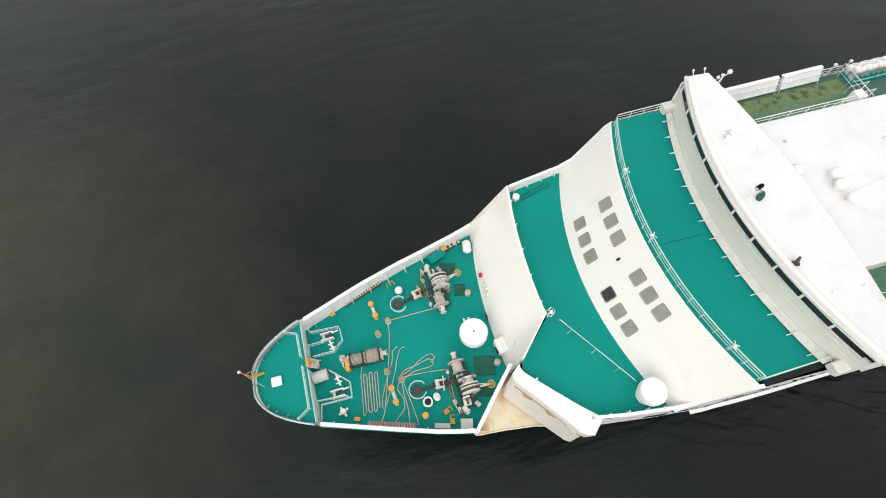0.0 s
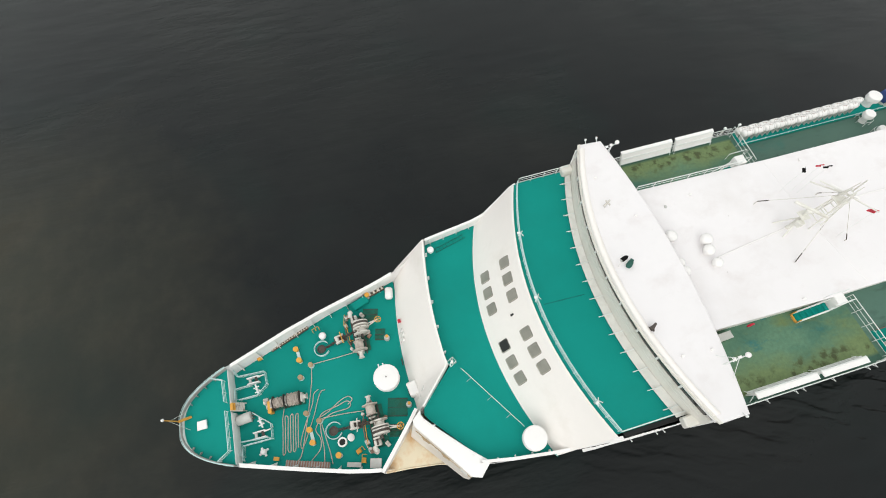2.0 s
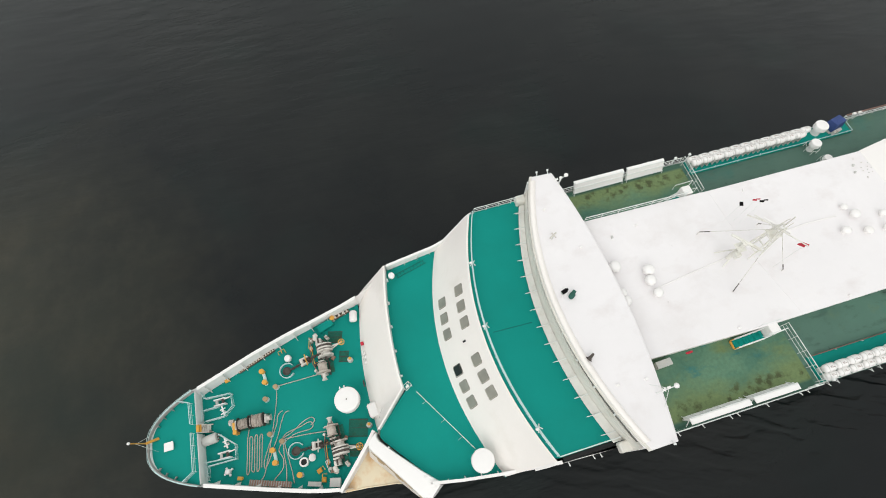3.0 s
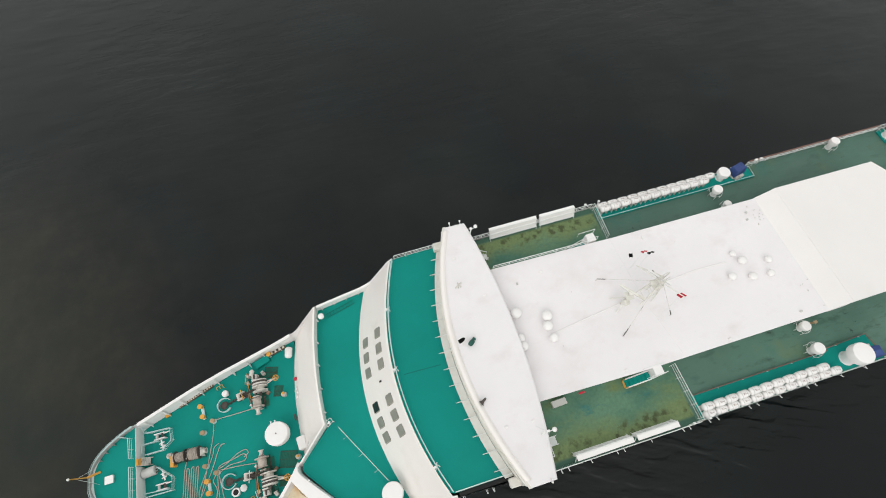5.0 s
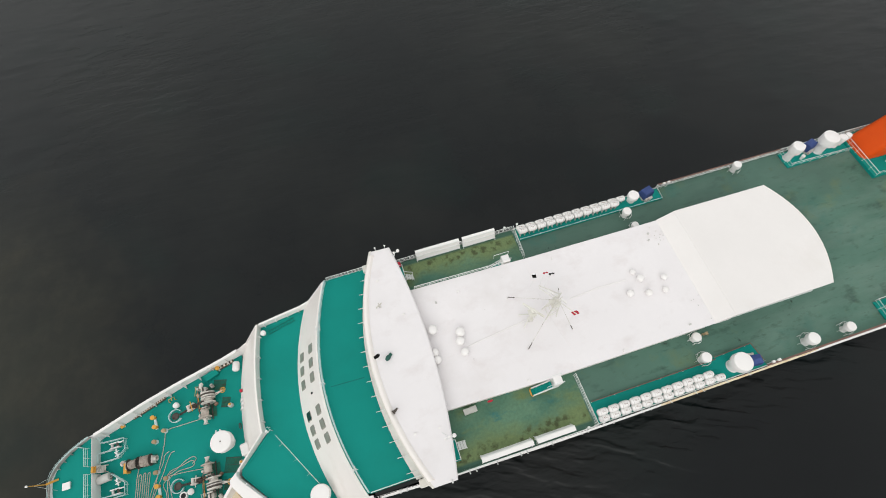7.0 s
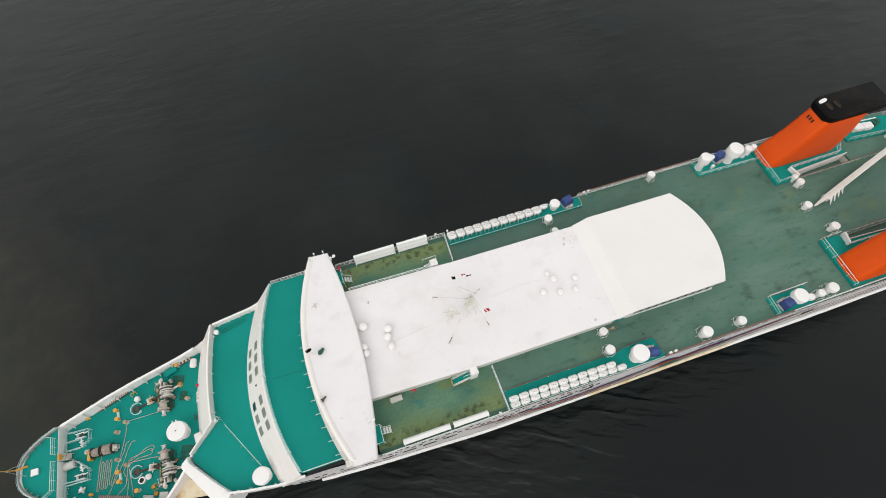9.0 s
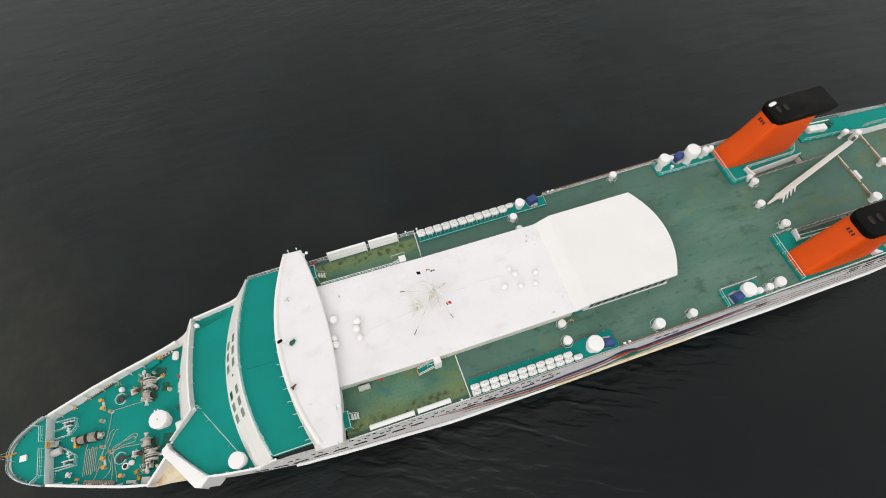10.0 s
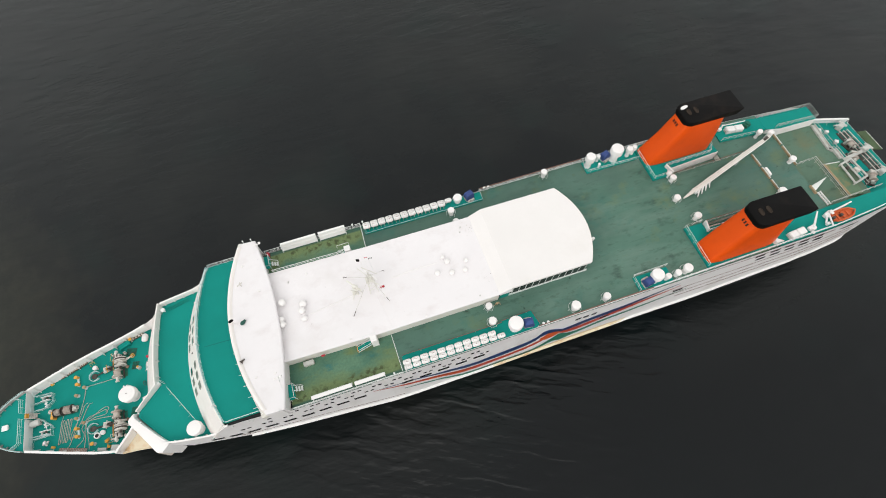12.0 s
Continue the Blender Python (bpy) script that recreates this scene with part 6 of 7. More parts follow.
for x in np.linspace(29.6, 34.6, 4):
    part("bulwark_rib", Shape().box(float(x), half(float(x)) - 0.33, 20.18, 0.06, 0.26, 0.95), WHITE, ferry)
    part("bulwark_rib", Shape().box(float(x), -beam(float(x), -1) + 0.33, 20.18, 0.06, 0.26, 0.95), WHITE, ferry)
for y in np.linspace(11.0, -0.5, 5):
    part("bulwark_rib", Shape().box(edge1(float(y)) + 0.4, float(y), 20.18, 0.25, 0.06, 1.0), WHITE, ferry)

# lamps clamped to the front rail, a thin dark line across the teal deck
for y in (7.4, 0.45, -10.1):
    t = thing("rail_lamp", "small white lamp clamped to the pale front rail", "lamp", edge2(y) + 0.53, y, 26.3, math.degrees(-0.03 * y), group="front rail lamps")
    part("post", Shape().rod((0, 0, 0), (0, 0, 1.35), 0.05, 8), RAILW, t)
    part("bracket", Shape().rod((-0.3, -0.3, 1.2), (0.25, 0.3, 1.2), 0.045, 6), RAILW, t)
    part("bracket", Shape().rod((-0.05, 0.35, 1.1), (0.3, -0.25, 1.1), 0.045, 6), RAILW, t)
    part("head", Shape().box(-0.2, 0, 1.25, 0.3, 0.22, 0.2), WHITE, t)
part("deck_seam", Shape().box(40.0, -0.15, 26.28, 4.2, 0.1, 0.035, -2, 0.01), DARK_TEAL, ferry, "thin dark line across the teal deck")

# bridge roof fittings
light = thing("searchlight", "black searchlight on a tall stand", "searchlight", 44.75, 0.35, roof_z(44.75))
part("stand", Shape().rod((0, 0, 0), (-0.1, 0, 2.2), 0.08, 8), WHITE, light)
rounded(part("housing", Shape().turned((-0.65, -0.15, 2.55), (0.3, 0.15, 2.55), [(0, 0.2), (0.1, 0.27), (0.75, 0.26), (1, 0.14)], 18), BLACK, light), 40)
part("lens", Shape().turned((-0.67, -0.157, 2.55), (-0.64, -0.15, 2.55), [(0, 0.2), (1, 0.2)], 18), GRATE, light)
part("yoke", Shape().tube([(-0.1, -0.48, 2.55), (-0.1, -0.48, 2.1), (-0.1, 0.48, 2.1), (-0.1, 0.48, 2.55)], 0.04), WHITE, light)
pod = thing("covered_compass", "dark green canvas-covered compass stand", "compass", 45.75, 0.25, roof_z(45.75), 35)
body = Shape()
body.rings([plan_ring(-0.45, 0.4, 0.3, 0, 0, e=0.7), plan_ring(-0.55, 0.5, 0.36, 0, 0.3, e=0.7), plan_ring(-0.4, 0.35, 0.28, 0, 0.75, e=0.7), plan_ring(-0.2, 0.2, 0.12, 0, 0.9, e=0.7)])
rounded(part("cover", body, paint("green_canvas", (0.035, 0.12, 0.095), 0.8, 0.3, 2.0), pod), 50)
pod.scale = light.scale = (0.75, 0.75, 0.75)
part("flap", Shape().box(0.6, 0.05, 0.1, 0.4, 0.45, 0.35), pod.children[0].data.materials[0], pod)
horn = thing("horn", "dark horn on the white roof", "horn", 45.0, -5.8, roof_z(45.0), 30)
rounded(part("trumpet", Shape().turned((-0.35, 0, 0.4), (0.35, 0, 0.45), [(0, 0.3), (0.3, 0.16), (1, 0.1)], 14), STEEL, horn), 40)
part("stand", Shape().rod((0, 0, 0), (0, 0, 0.4), 0.05), GREYM, horn)
horn = thing("sensor_stand", "grey sensor bracket on the white roof", "sensor", 46.3, 6.65, roof_z(46.3), 20)
part("stand", Shape().rod((0, 0, 0), (0, 0, 0.75), 0.06), GRATE, horn)
part("arm", Shape().rod((-0.45, 0, 0.7), (0.45, 0.1, 0.8), 0.09).rod((0.1, -0.3, 0.75), (0.1, 0.35, 0.75), 0.08), GREYM, horn)
for x, y in ((49.0, 14.5), (47.7, 14.5), (48.9, -14.4)):
    t = thing("wing_lamp", "small lamp on the bridge wing end", "lamp", x, y, roof_z(x) - 0.05, group="wing lamps")
    part("arm", Shape().rod((0, -0.1 if y > 0 else 0.1, 0), (0, 0.25 if y > 0 else -0.25, 0.35), 0.04), RAILW, t)
    part("head", Shape().lathe(0, 0.25 if y > 0 else -0.25, [(0.05, 0.3), (0.11, 0.34), (0.11, 0.5), (0.03, 0.55)], 12), RAILW, t)
for s, y, drop in ((1, 13.2, 1.3), (-1, -10.4, 0.0)):
    ant = thing("satellite_antenna", "white ball antenna on a bracket arm", "antenna", 50.0, y, 29.0 - drop, group="ball antennas")
    part("arm", Shape().rod((-0.5, 0, 0.6), (0.0, 0, 2.6), 0.06), RAILW, ant)
    part("brace", Shape().rod((-0.75, 0.9 * -s, 0.6), (0, 0, 2.4), 0.025).rod((-0.3, 1.3 * s, 0.6), (0, 0, 2.4), 0.025), RAILW, ant)
    part("star", Shape().box(-0.1, 0.05, 2.6, 0.28, 0.22, 0.2).rod((-0.75, -0.12, 2.6), (-0.4, 0.12, 2.6), 0.06).rod((-0.7, 0.14, 2.6), (-0.45, -0.14, 2.6), 0.05), WHITE, ant)
    rounded(part("ball", Shape().lathe(0.45, 0, [(0.03, 2.8), (0.17, 2.85), (0.23, 2.97), (0.23, 3.05), (0.17, 3.17), (0.03, 3.22)], 16), WHITE, ant), 60)
    part("rod", Shape().rod((0, 0, 2.6), (0.45, 0, 2.8), 0.05), RAILW, ant)

# bow platform: rails along its after edge with orange steps between them
for line in (((2.95, 4.2), (4.15, 3.7), (4.2, 1.35)), ((4.2, 0.4), (4.2, -3.6), (3.1, -4.25))):
    railing([(x, y, 18.35) for x, y in line], "pale aqua rail along the after edge of the bow platform", 1.05, 1.3, 3, PALE, r=0.03, group="bow deck rails")
t = thing("step_ladder", "orange steel steps down from the bow platform", "steps", 4.85, 0.85, deck_z(4.85), -2)
for k in range(6):
    part("tread", Shape().box(-0.3 + 0.13 * k, 0, 1.8 - 0.3 * k, 0.3, 0.8, 0.08), YELLOW if k < 2 else GREYM, t)
for dy in (-0.42, 0.42):
    part("string", Shape().rod((-0.4, dy, 1.95), (0.6, dy, 0.0), 0.06), GREYM, t)

# ---- hull side: windows, stripes, ledges ----
pane_small = Shape().box(0, 0, -0.3, 0.62, 0.1, 0.6, c=0.04).mesh("window", GLASS)
pane_middle = Shape().box(0, 0, -0.4, 1.05, 0.1, 0.8, c=0.05).mesh("window", GLASS)
pane_large = Shape().box(0, 0, -0.55, 2.1, 0.1, 1.1, c=0.08).mesh("window", GLASS)
pane_slot = Shape().box(0, 0, -0.5, 1.9, 0.1, 0.9, c=0.08).mesh("opening", DARK)


def on_shell(me, name, x, z, side):
    """A pane let into the hull side, following its surface."""
    a, b, c = Vector(shell_point(x - 0.5, z, side)), Vector(shell_point(x + 0.5, z, side)), Vector(shell_point(x, z, side))
    ob = part(name, me, GLASS, hull)
    ob.matrix_local = pose(c.x, c.y, c.z, 0, 0, math.degrees(math.atan2(b.y - a.y, b.x - a.x)))


for side in (-1, 1):
    for k in range(13):
        for dx in (-0.5, 0.5):
            if 43 < 42.2 + 3.4 * k < 83:
                on_shell(pane_small, "window", 42.2 + 3.4 * k + dx, 22.9, side)
            on_shell(pane_small, "window", 40.6 + 3.4 * k + dx, 20.6, side)
    for k in range(14):
        x = 34.6 + 3.05 * k if k < 9 else 38.2 + 3.25 * k
        on_shell(pane_large, "window", x, 17.2 + 0.06 * max(0.0, x - 50.0), side)
    for x in (98.6, 100.1, 101.6):
        on_shell(pane_middle, "window", x, 22.0, side)
    for k in range(5):
        on_shell(pane_slot, "opening", 135.5 + 3.1 * k, 21.3, side)
        on_shell(pane_slot, "opening", 134.2 + 3.1 * k, 23.4, side)
    on_shell(pane_slot, "opening", 119.7, 18.4, side)
    on_shell(pane_slot, "opening", 105.0, 17.2, side)


def ribbon(name, pairs, material, side=-1, off=0.035):
    """A painted band on the hull side: (x, middle z, half width) along the ship."""
    xs = [p[0] for p in pairs]
    mid, wid = table([(p[0], p[1]) for p in pairs]), table([(p[0], p[2]) for p in pairs])
    rows = []
    for x in np.linspace(xs[0], xs[-1], max(4, int((xs[-1] - xs[0]) / 1.0))):
        x = float(x)
        row = []
        for u in (-1, 0, 1):
            p = shell_point(x, mid(x) + u * wid(x), side)
            row.append((p[0], p[1] + side * off, p[2]))
        q = shell_point(x, mid(x), side)
        rows.append(row + [(q[0], q[1] - side * 0.02, q[2])])
    part(name, Shape().rings(rows), material, hull)


def belt(name, pairs, material, side):
    """A raised rubbing belt with a sloping upper face."""
    mid, wid = table([(p[0], p[1]) for p in pairs]), table([(p[0], p[2]) for p in pairs])
    rows = []
    for x in np.linspace(pairs[0][0], pairs[-1][0], max(4, int((pairs[-1][0] - pairs[0][0]) / 1.5))):
        x = float(x)
        row = []
        for u, out in ((1.0, 0.01), (0.2, 0.34), (-0.8, 0.36), (-1.0, 0.01)):
            p = shell_point(x, mid(x) + u * wid(x), side)
            row.append((p[0], p[1] + side * out, p[2]))
        rows.append(row)
    part(name, Shape().rings(rows), material, hull)


STRIPE_ORANGE = paint("orange_hull_stripe", (0.62, 0.10, 0.02), 0.4, 0.1, 0.5)
STRIPE_CREAM = paint("cream_hull_stripe", (0.76, 0.58, 0.36), 0.45, 0.1, 0.5)
for side in (-1, 1):
    ribbon("blue_stripe", [(62.5, 19.1, 0.06), (69, 18.0, 0.36), (73.4, 16.1, 0.6), (75.5, 15.4, 0.75), (78, 14.4, 1.0), (81, 14.3, 1.05), (84.3, 14.9, 1.3), (86.4, 15.3, 1.35), (89.6, 16.1, 1.3), (91.2, 17.1, 1.3), (92.3, 19.5, 1.6), (93.5, 19.9, 1.35), (95, 18.9, 0.95), (96.4, 17.6, 0.8), (99.2, 18.1, 1.2), (101.3, 18.7, 1.0), (105.5, 19.4, 1.05), (107.8, 19.8, 0.85), (112, 21.1, 0.6), (118, 23.0, 0.08)], STRIPE_BLUE, side)
    ribbon("red_stripe", [(61.5, 19.2, 0.05), (65, 17.3, 0.3), (67.5, 16.1, 0.5), (71, 14.8, 0.7), (73.3, 13.9, 0.85), (75.5, 12.5, 1.05), (78, 11.4, 1.1), (81, 11.3, 1.1), (84.5, 11.7, 1.05), (86.8, 12.1, 0.9), (90, 13.0, 0.85), (92.1, 14.2, 0.9), (93.4, 15.6, 0.9)], STRIPE_RED, side)
    ribbon("red_stripe", [(95.8, 17.0, 0.4), (97.5, 15.8, 0.9), (99.8, 15.6, 1.15), (102, 16.3, 1.1), (104, 16.8, 0.98), (106, 17.5, 0.95), (108.2, 18.2, 0.95), (112, 19.3, 0.75), (119, 21.2, 0.08)], STRIPE_RED, side)
    ribbon("orange_wave", [(92.4, 16.4, 0.5), (93.0, 16.8, 1.4), (93.8, 16.6, 2.2), (94.6, 16.5, 2.1), (95.4, 16.9, 1.2), (96.3, 16.9, 0.35)], STRIPE_ORANGE, side, 0.06)
    ribbon("orange_wave", [(69.5, 15.1, 0.15), (73.3, 13.6, 0.45), (76, 12.1, 0.45), (79.5, 11.2, 0.15)], STRIPE_ORANGE, side, 0.045)
    ribbon("green_stripe", [(66.5, 13.6, 0.15), (70, 12.5, 0.35), (73.3, 11.2, 0.45), (75.5, 9.6, 0.6), (77.8, 8.2, 0.75), (81.3, 7.95, 0.75), (84.8, 8.4, 0.65), (90.7, 8.6, 0.75), (92.9, 9.5, 0.9), (94, 10.8, 1.2), (95.1, 12.0, 1.4), (96, 13.5, 2.3), (97.4, 12.6, 2.4), (98.6, 12.2, 1.5), (100.6, 12.5, 0.9), (102.8, 13.3, 0.85), (104.8, 14.2, 0.85), (107.1, 14.7, 0.7), (109.5, 15.0, 0.65), (114, 15.9, 0.5), (122, 17.6, 0.06)], STRIPE_GREEN, side)
    ribbon("cream_band", [(80, 7.6, 0.1), (90, 8.2, 0.35), (95, 8.7, 0.7), (101, 9.2, 0.8), (106, 9.4, 0.6), (112, 9.7, 0.2)], STRIPE_CREAM, side)
    belt("rubbing_belt", [(84, 7.0, 0.4), (93, 7.75, 0.45), (108, 8.35, 0.45), (112, 8.7, 0.45)], CREAM, side)
    ribbon("dark_line", [(38, 16.0, 0.08), (52, 13.4, 0.08), (60, 10.4, 0.08), (66, 8.6, 0.08)], RAILB, side)
    ribbon("shell_opening", [(152.4, 22.0, 0.15), (153.0, 22.0, 0.4), (156.0, 22.0, 0.4), (156.6, 22.0, 0.15)], DARK, side, 0.045)
    for z, x0, x1 in ((19.3, 118, 158), (16.6, 118, 160), (24.2, 121, 150), (14.2, 121, 160)):
        ribbon("shell_ledge", [(x0, z, 0.07), (x1, z + (0.0 if z < 24 else -0.6), 0.07)], RAILB, side, 0.05)
    belt("lower_band", [(39, 14.5, 0.1), (44, 13.1, 0.3), (50, 11.5, 0.4), (58, 9.0, 0.4), (64, 6.8, 0.4), (84, 7.0, 0.4)], WHITE, side)
    belt("lower_band", [(109, 8.5, 0.2), (114, 9.0, 0.45), (119, 8.9, 0.45), (127, 8.7, 0.45), (135, 9.7, 0.45), (142, 10.3, 0.45), (150, 10.7, 0.45), (156, 10.3, 0.45), (163, 9.9, 0.45), (170, 9.9, 0.4)], WHITE, side)

# ---- deckhouse roof: mast, domes ----
mast = thing("radar_mast", "cream lattice radar mast with yards and stays", "mast", 66.6, 0.05, 28.05)
CREAMY = paint("cream_mast_paint", (0.74, 0.725, 0.67), 0.5, 0.12, 1.5, (0.5, 0.46, 0.38), 0.5, 1.5)
for dx, dy in ((-0.7, -0.7), (0.7, -0.7), (0.7, 0.7), (-0.7, 0.7)):
    part("leg", Shape().rod((dx, dy, 0), (dx * 0.4, dy * 0.4, 5.6), 0.06, 8), CREAMY, mast)
for z in (1.3, 2.7, 4.1, 5.4):
    k = 0.7 - 0.42 * z / 5.6
    part("lattice", Shape().tube([(-k, -k, z), (k, -k, z), (k, k, z), (-k, k, z), (-k, -k, z)], 0.05).rod((-k, -k, z), (k * 0.85, -k * 0.85, z + 1.2), 0.04).rod((-k, k, z), (k * 0.85, k * 0.85, z + 1.2), 0.04), CREAMY, mast)
part("platform", Shape().box(-0.1, 0, 4.2, 1.2, 1.1, 0.08), CREAMY, mast)
part("yard", Shape().rod((-1.4, 2.1, 5.0), (1.6, -2.4, 5.0), 0.06, 8), CREAMY, mast)
part("yard", Shape().rod((-0.9, 2.8, 3.6), (1.2, 0.9, 3.6), 0.07, 8), CREAMY, mast)
part("pole", Shape().rod((0, 0, 5.6), (0, 0, 7.4), 0.07, 8), CREAMY, mast)
part("scanner", Shape().box(0.3, 0.5, 4.6, 0.22, 2.7, 0.2, 35), WHITE, mast, "white radar scanner bar")
part("scanner_pedestal", Shape().lathe(0.3, 0.5, [(0.25, 4.25), (0.2, 4.6)], 12), WHITE, mast)
for a, b in (((-0.2, 0.1, 5.0), (-4.3, 3.45, 0.55)), ((-0.2, -0.1, 5.0), (-4.2, -3.5, 0.1)), ((0.2, -0.2, 5.0), (1.9, -2.85, 0.3)), ((0.2, 0.3, 5.0), (2.4, 2.6, 0.4))):
    a, b = Vector(a), Vector(b)
    part("stay", Shape().rod(a, b, 0.024, 6), GREYM, mast)
    part("insulator", Shape().rod(a.lerp(b, 0.86), b, 0.05, 8), STEEL, mast, "dark stay insulator")
    part("stay_foot", Shape().rod(b, (b.x + (b.x - a.x) * 0.02, b.y, -0.02), 0.04, 6), GREYM, mast)
post = thing("radar_post", "cream radar post with scanner bar", "radar", 63.9, 0.1, 28.05)
part("column", Shape().rod((0, 0, 0), (0, 0, 3.3), 0.2, 10, 0.12), CREAMY, post)
part("strut", Shape().rod((-1.0, -0.8, 0), (0, 0, 2.2), 0.07).rod((-1.0, 0.9, 0), (0, 0, 2.2), 0.07).rod((0.8, 0, 0), (0, 0, 2.4), 0.07), CREAMY, post)
part("scanner", Shape().box(0, 0, 3.5, 0.25, 3.0, 0.25, 38), CREAMY, post, "cream radar scanner bar")
part("gear_box", Shape().lathe(0, 0, [(0.3, 3.2), (0.3, 3.5), (0.15, 3.55)], 12), CREAMY, post)
part("cabinet", Shape().box(-0.35, -0.5, 1.6, 0.6, 0.6, 0.7), CREAMY, post)
part("platform", Shape().box(0, 0, 2.5, 0.9, 1.0, 0.06), CREAMY, post)
for x, y, z, mat, lab, turn, L in ((65.7, 4.25, 32.0, BLACK, "black signal flag hanging from the yard", 200, 0.5), (67.3, 3.3, 32.4, BLACK, "dark signal flag hanging from the yard", 20, 0.6), (66.7, 3.65, 32.4, RED, "red and white signal flag on a halyard", 20, 0.5), (67.85, -2.3, 32.65, RED, "bright red flag bunched on the mast halyard", 10, 0.7)):
    t = thing("signal_flag", lab, "flag", x, y, z, turn, group="signal flags")
    wide, fold = (0.55, 0.04) if y < 0 else (0.3, 0.1)
    cloth = Shape()
    cloth.rings([[(k / 6 * L, fold * math.sin(k), 0.25), (k / 6 * L, fold * math.sin(k) + 0.02, 0.25), (k / 6 * L, fold * math.sin(0.9 * k) + wide + 0.02, -0.12), (k / 6 * L, fold * math.sin(0.9 * k) + wide, -0.12)] for k in range(7)])
    part("cloth", cloth, mat, t)
    part("halyard", Shape().tube([(0, 0, 0.33), (0, 0.15, -0.25), (0.1, 0.1, 28.0 - z)], 0.012, 5), RAILW, t)


def roof_dome(x, y, r, h, z=28.05):
    t = thing("antenna_dome", "white domed antenna housing on the roof", "antenna", x, y, z, group="roof domes")
    part("pedestal", Shape().lathe(0, 0, [(r * 0.55, -0.02), (r * 0.45, h * 0.5)], 14), WHITE, t)
    rounded(part("dome", Shape().lathe(0, 0, [(r * 0.85, h * 0.4), (r, h * 0.5), (r, h * 0.72), (r * 0.85, h * 0.88), (r * 0.5, h * 0.98), (0.02, h)], 22), WHITE, t), 60)


for x, y, r, h in ((51.8, 2.34, 0.82, 1.35), (55.0, 1.04, 0.8, 1.35), (54.65, -0.06, 0.74, 1.35), (54.8, -1.5, 0.66, 1.25), (51.25, -0.5, 0.66, 1.3), (51.28, -1.43, 0.72, 1.35), (79.7, 0.74, 0.68, 1.0), (82.75, -0.05, 0.55, 0.9), (79.85, -1.4, 0.62, 0.9), (77.5, -0.76, 0.62, 1.0), (82.1, -1.65, 0.55, 0.8), (79.2, 1.85, 0.5, 0.7)):
    roof_dome(x, y, r * 0.74, h * 0.8)
for x, y, m2 in ((53.3, 5.8, GRATE), (56.5, 6.4, WHITE), (70.0, 7.0, WHITE), (61.0, -7.0, WHITE), (73.5, -7.2, WHITE), (84.0, 6.4, GRATE), (83.6, 5.5, GRATE), (82.9, -6.7, GRATE), (46.9, 10.2, WHITE), (48.9, 5.0, WHITE), (49.2, -9.0, WHITE), (46.4, -8.8, WHITE)):
    zr = roof_z(x) if x < 50 else 28.05
    t = thing("roof_fitting", "small fitting on the white roof", "fitting", x, y, zr, x * 37 % 90, group="roof fittings")
    part("body", Shape().box(0, 0, -0.02, 0.3, 0.2, 0.2), m2, t)
conduit = thing("roof_conduit", "low conduit running along the roof", "pipe", 55.3, -0.9, 28.05)
part("pipe", Shape().tube([(0, 0, 0.05), (4, 0.5, 0.05), (8.3, 1.0, 0.05)], 0.05), WHITE, conduit)
conduit = thing("roof_conduit", "low conduit running along the roof", "pipe", 70.0, 1.0, 28.05)
part("pipe", Shape().tube([(0, 0, 0.05), (4, 0.3, 0.05), (8.0, 0.2, 0.05)], 0.05), WHITE, conduit)

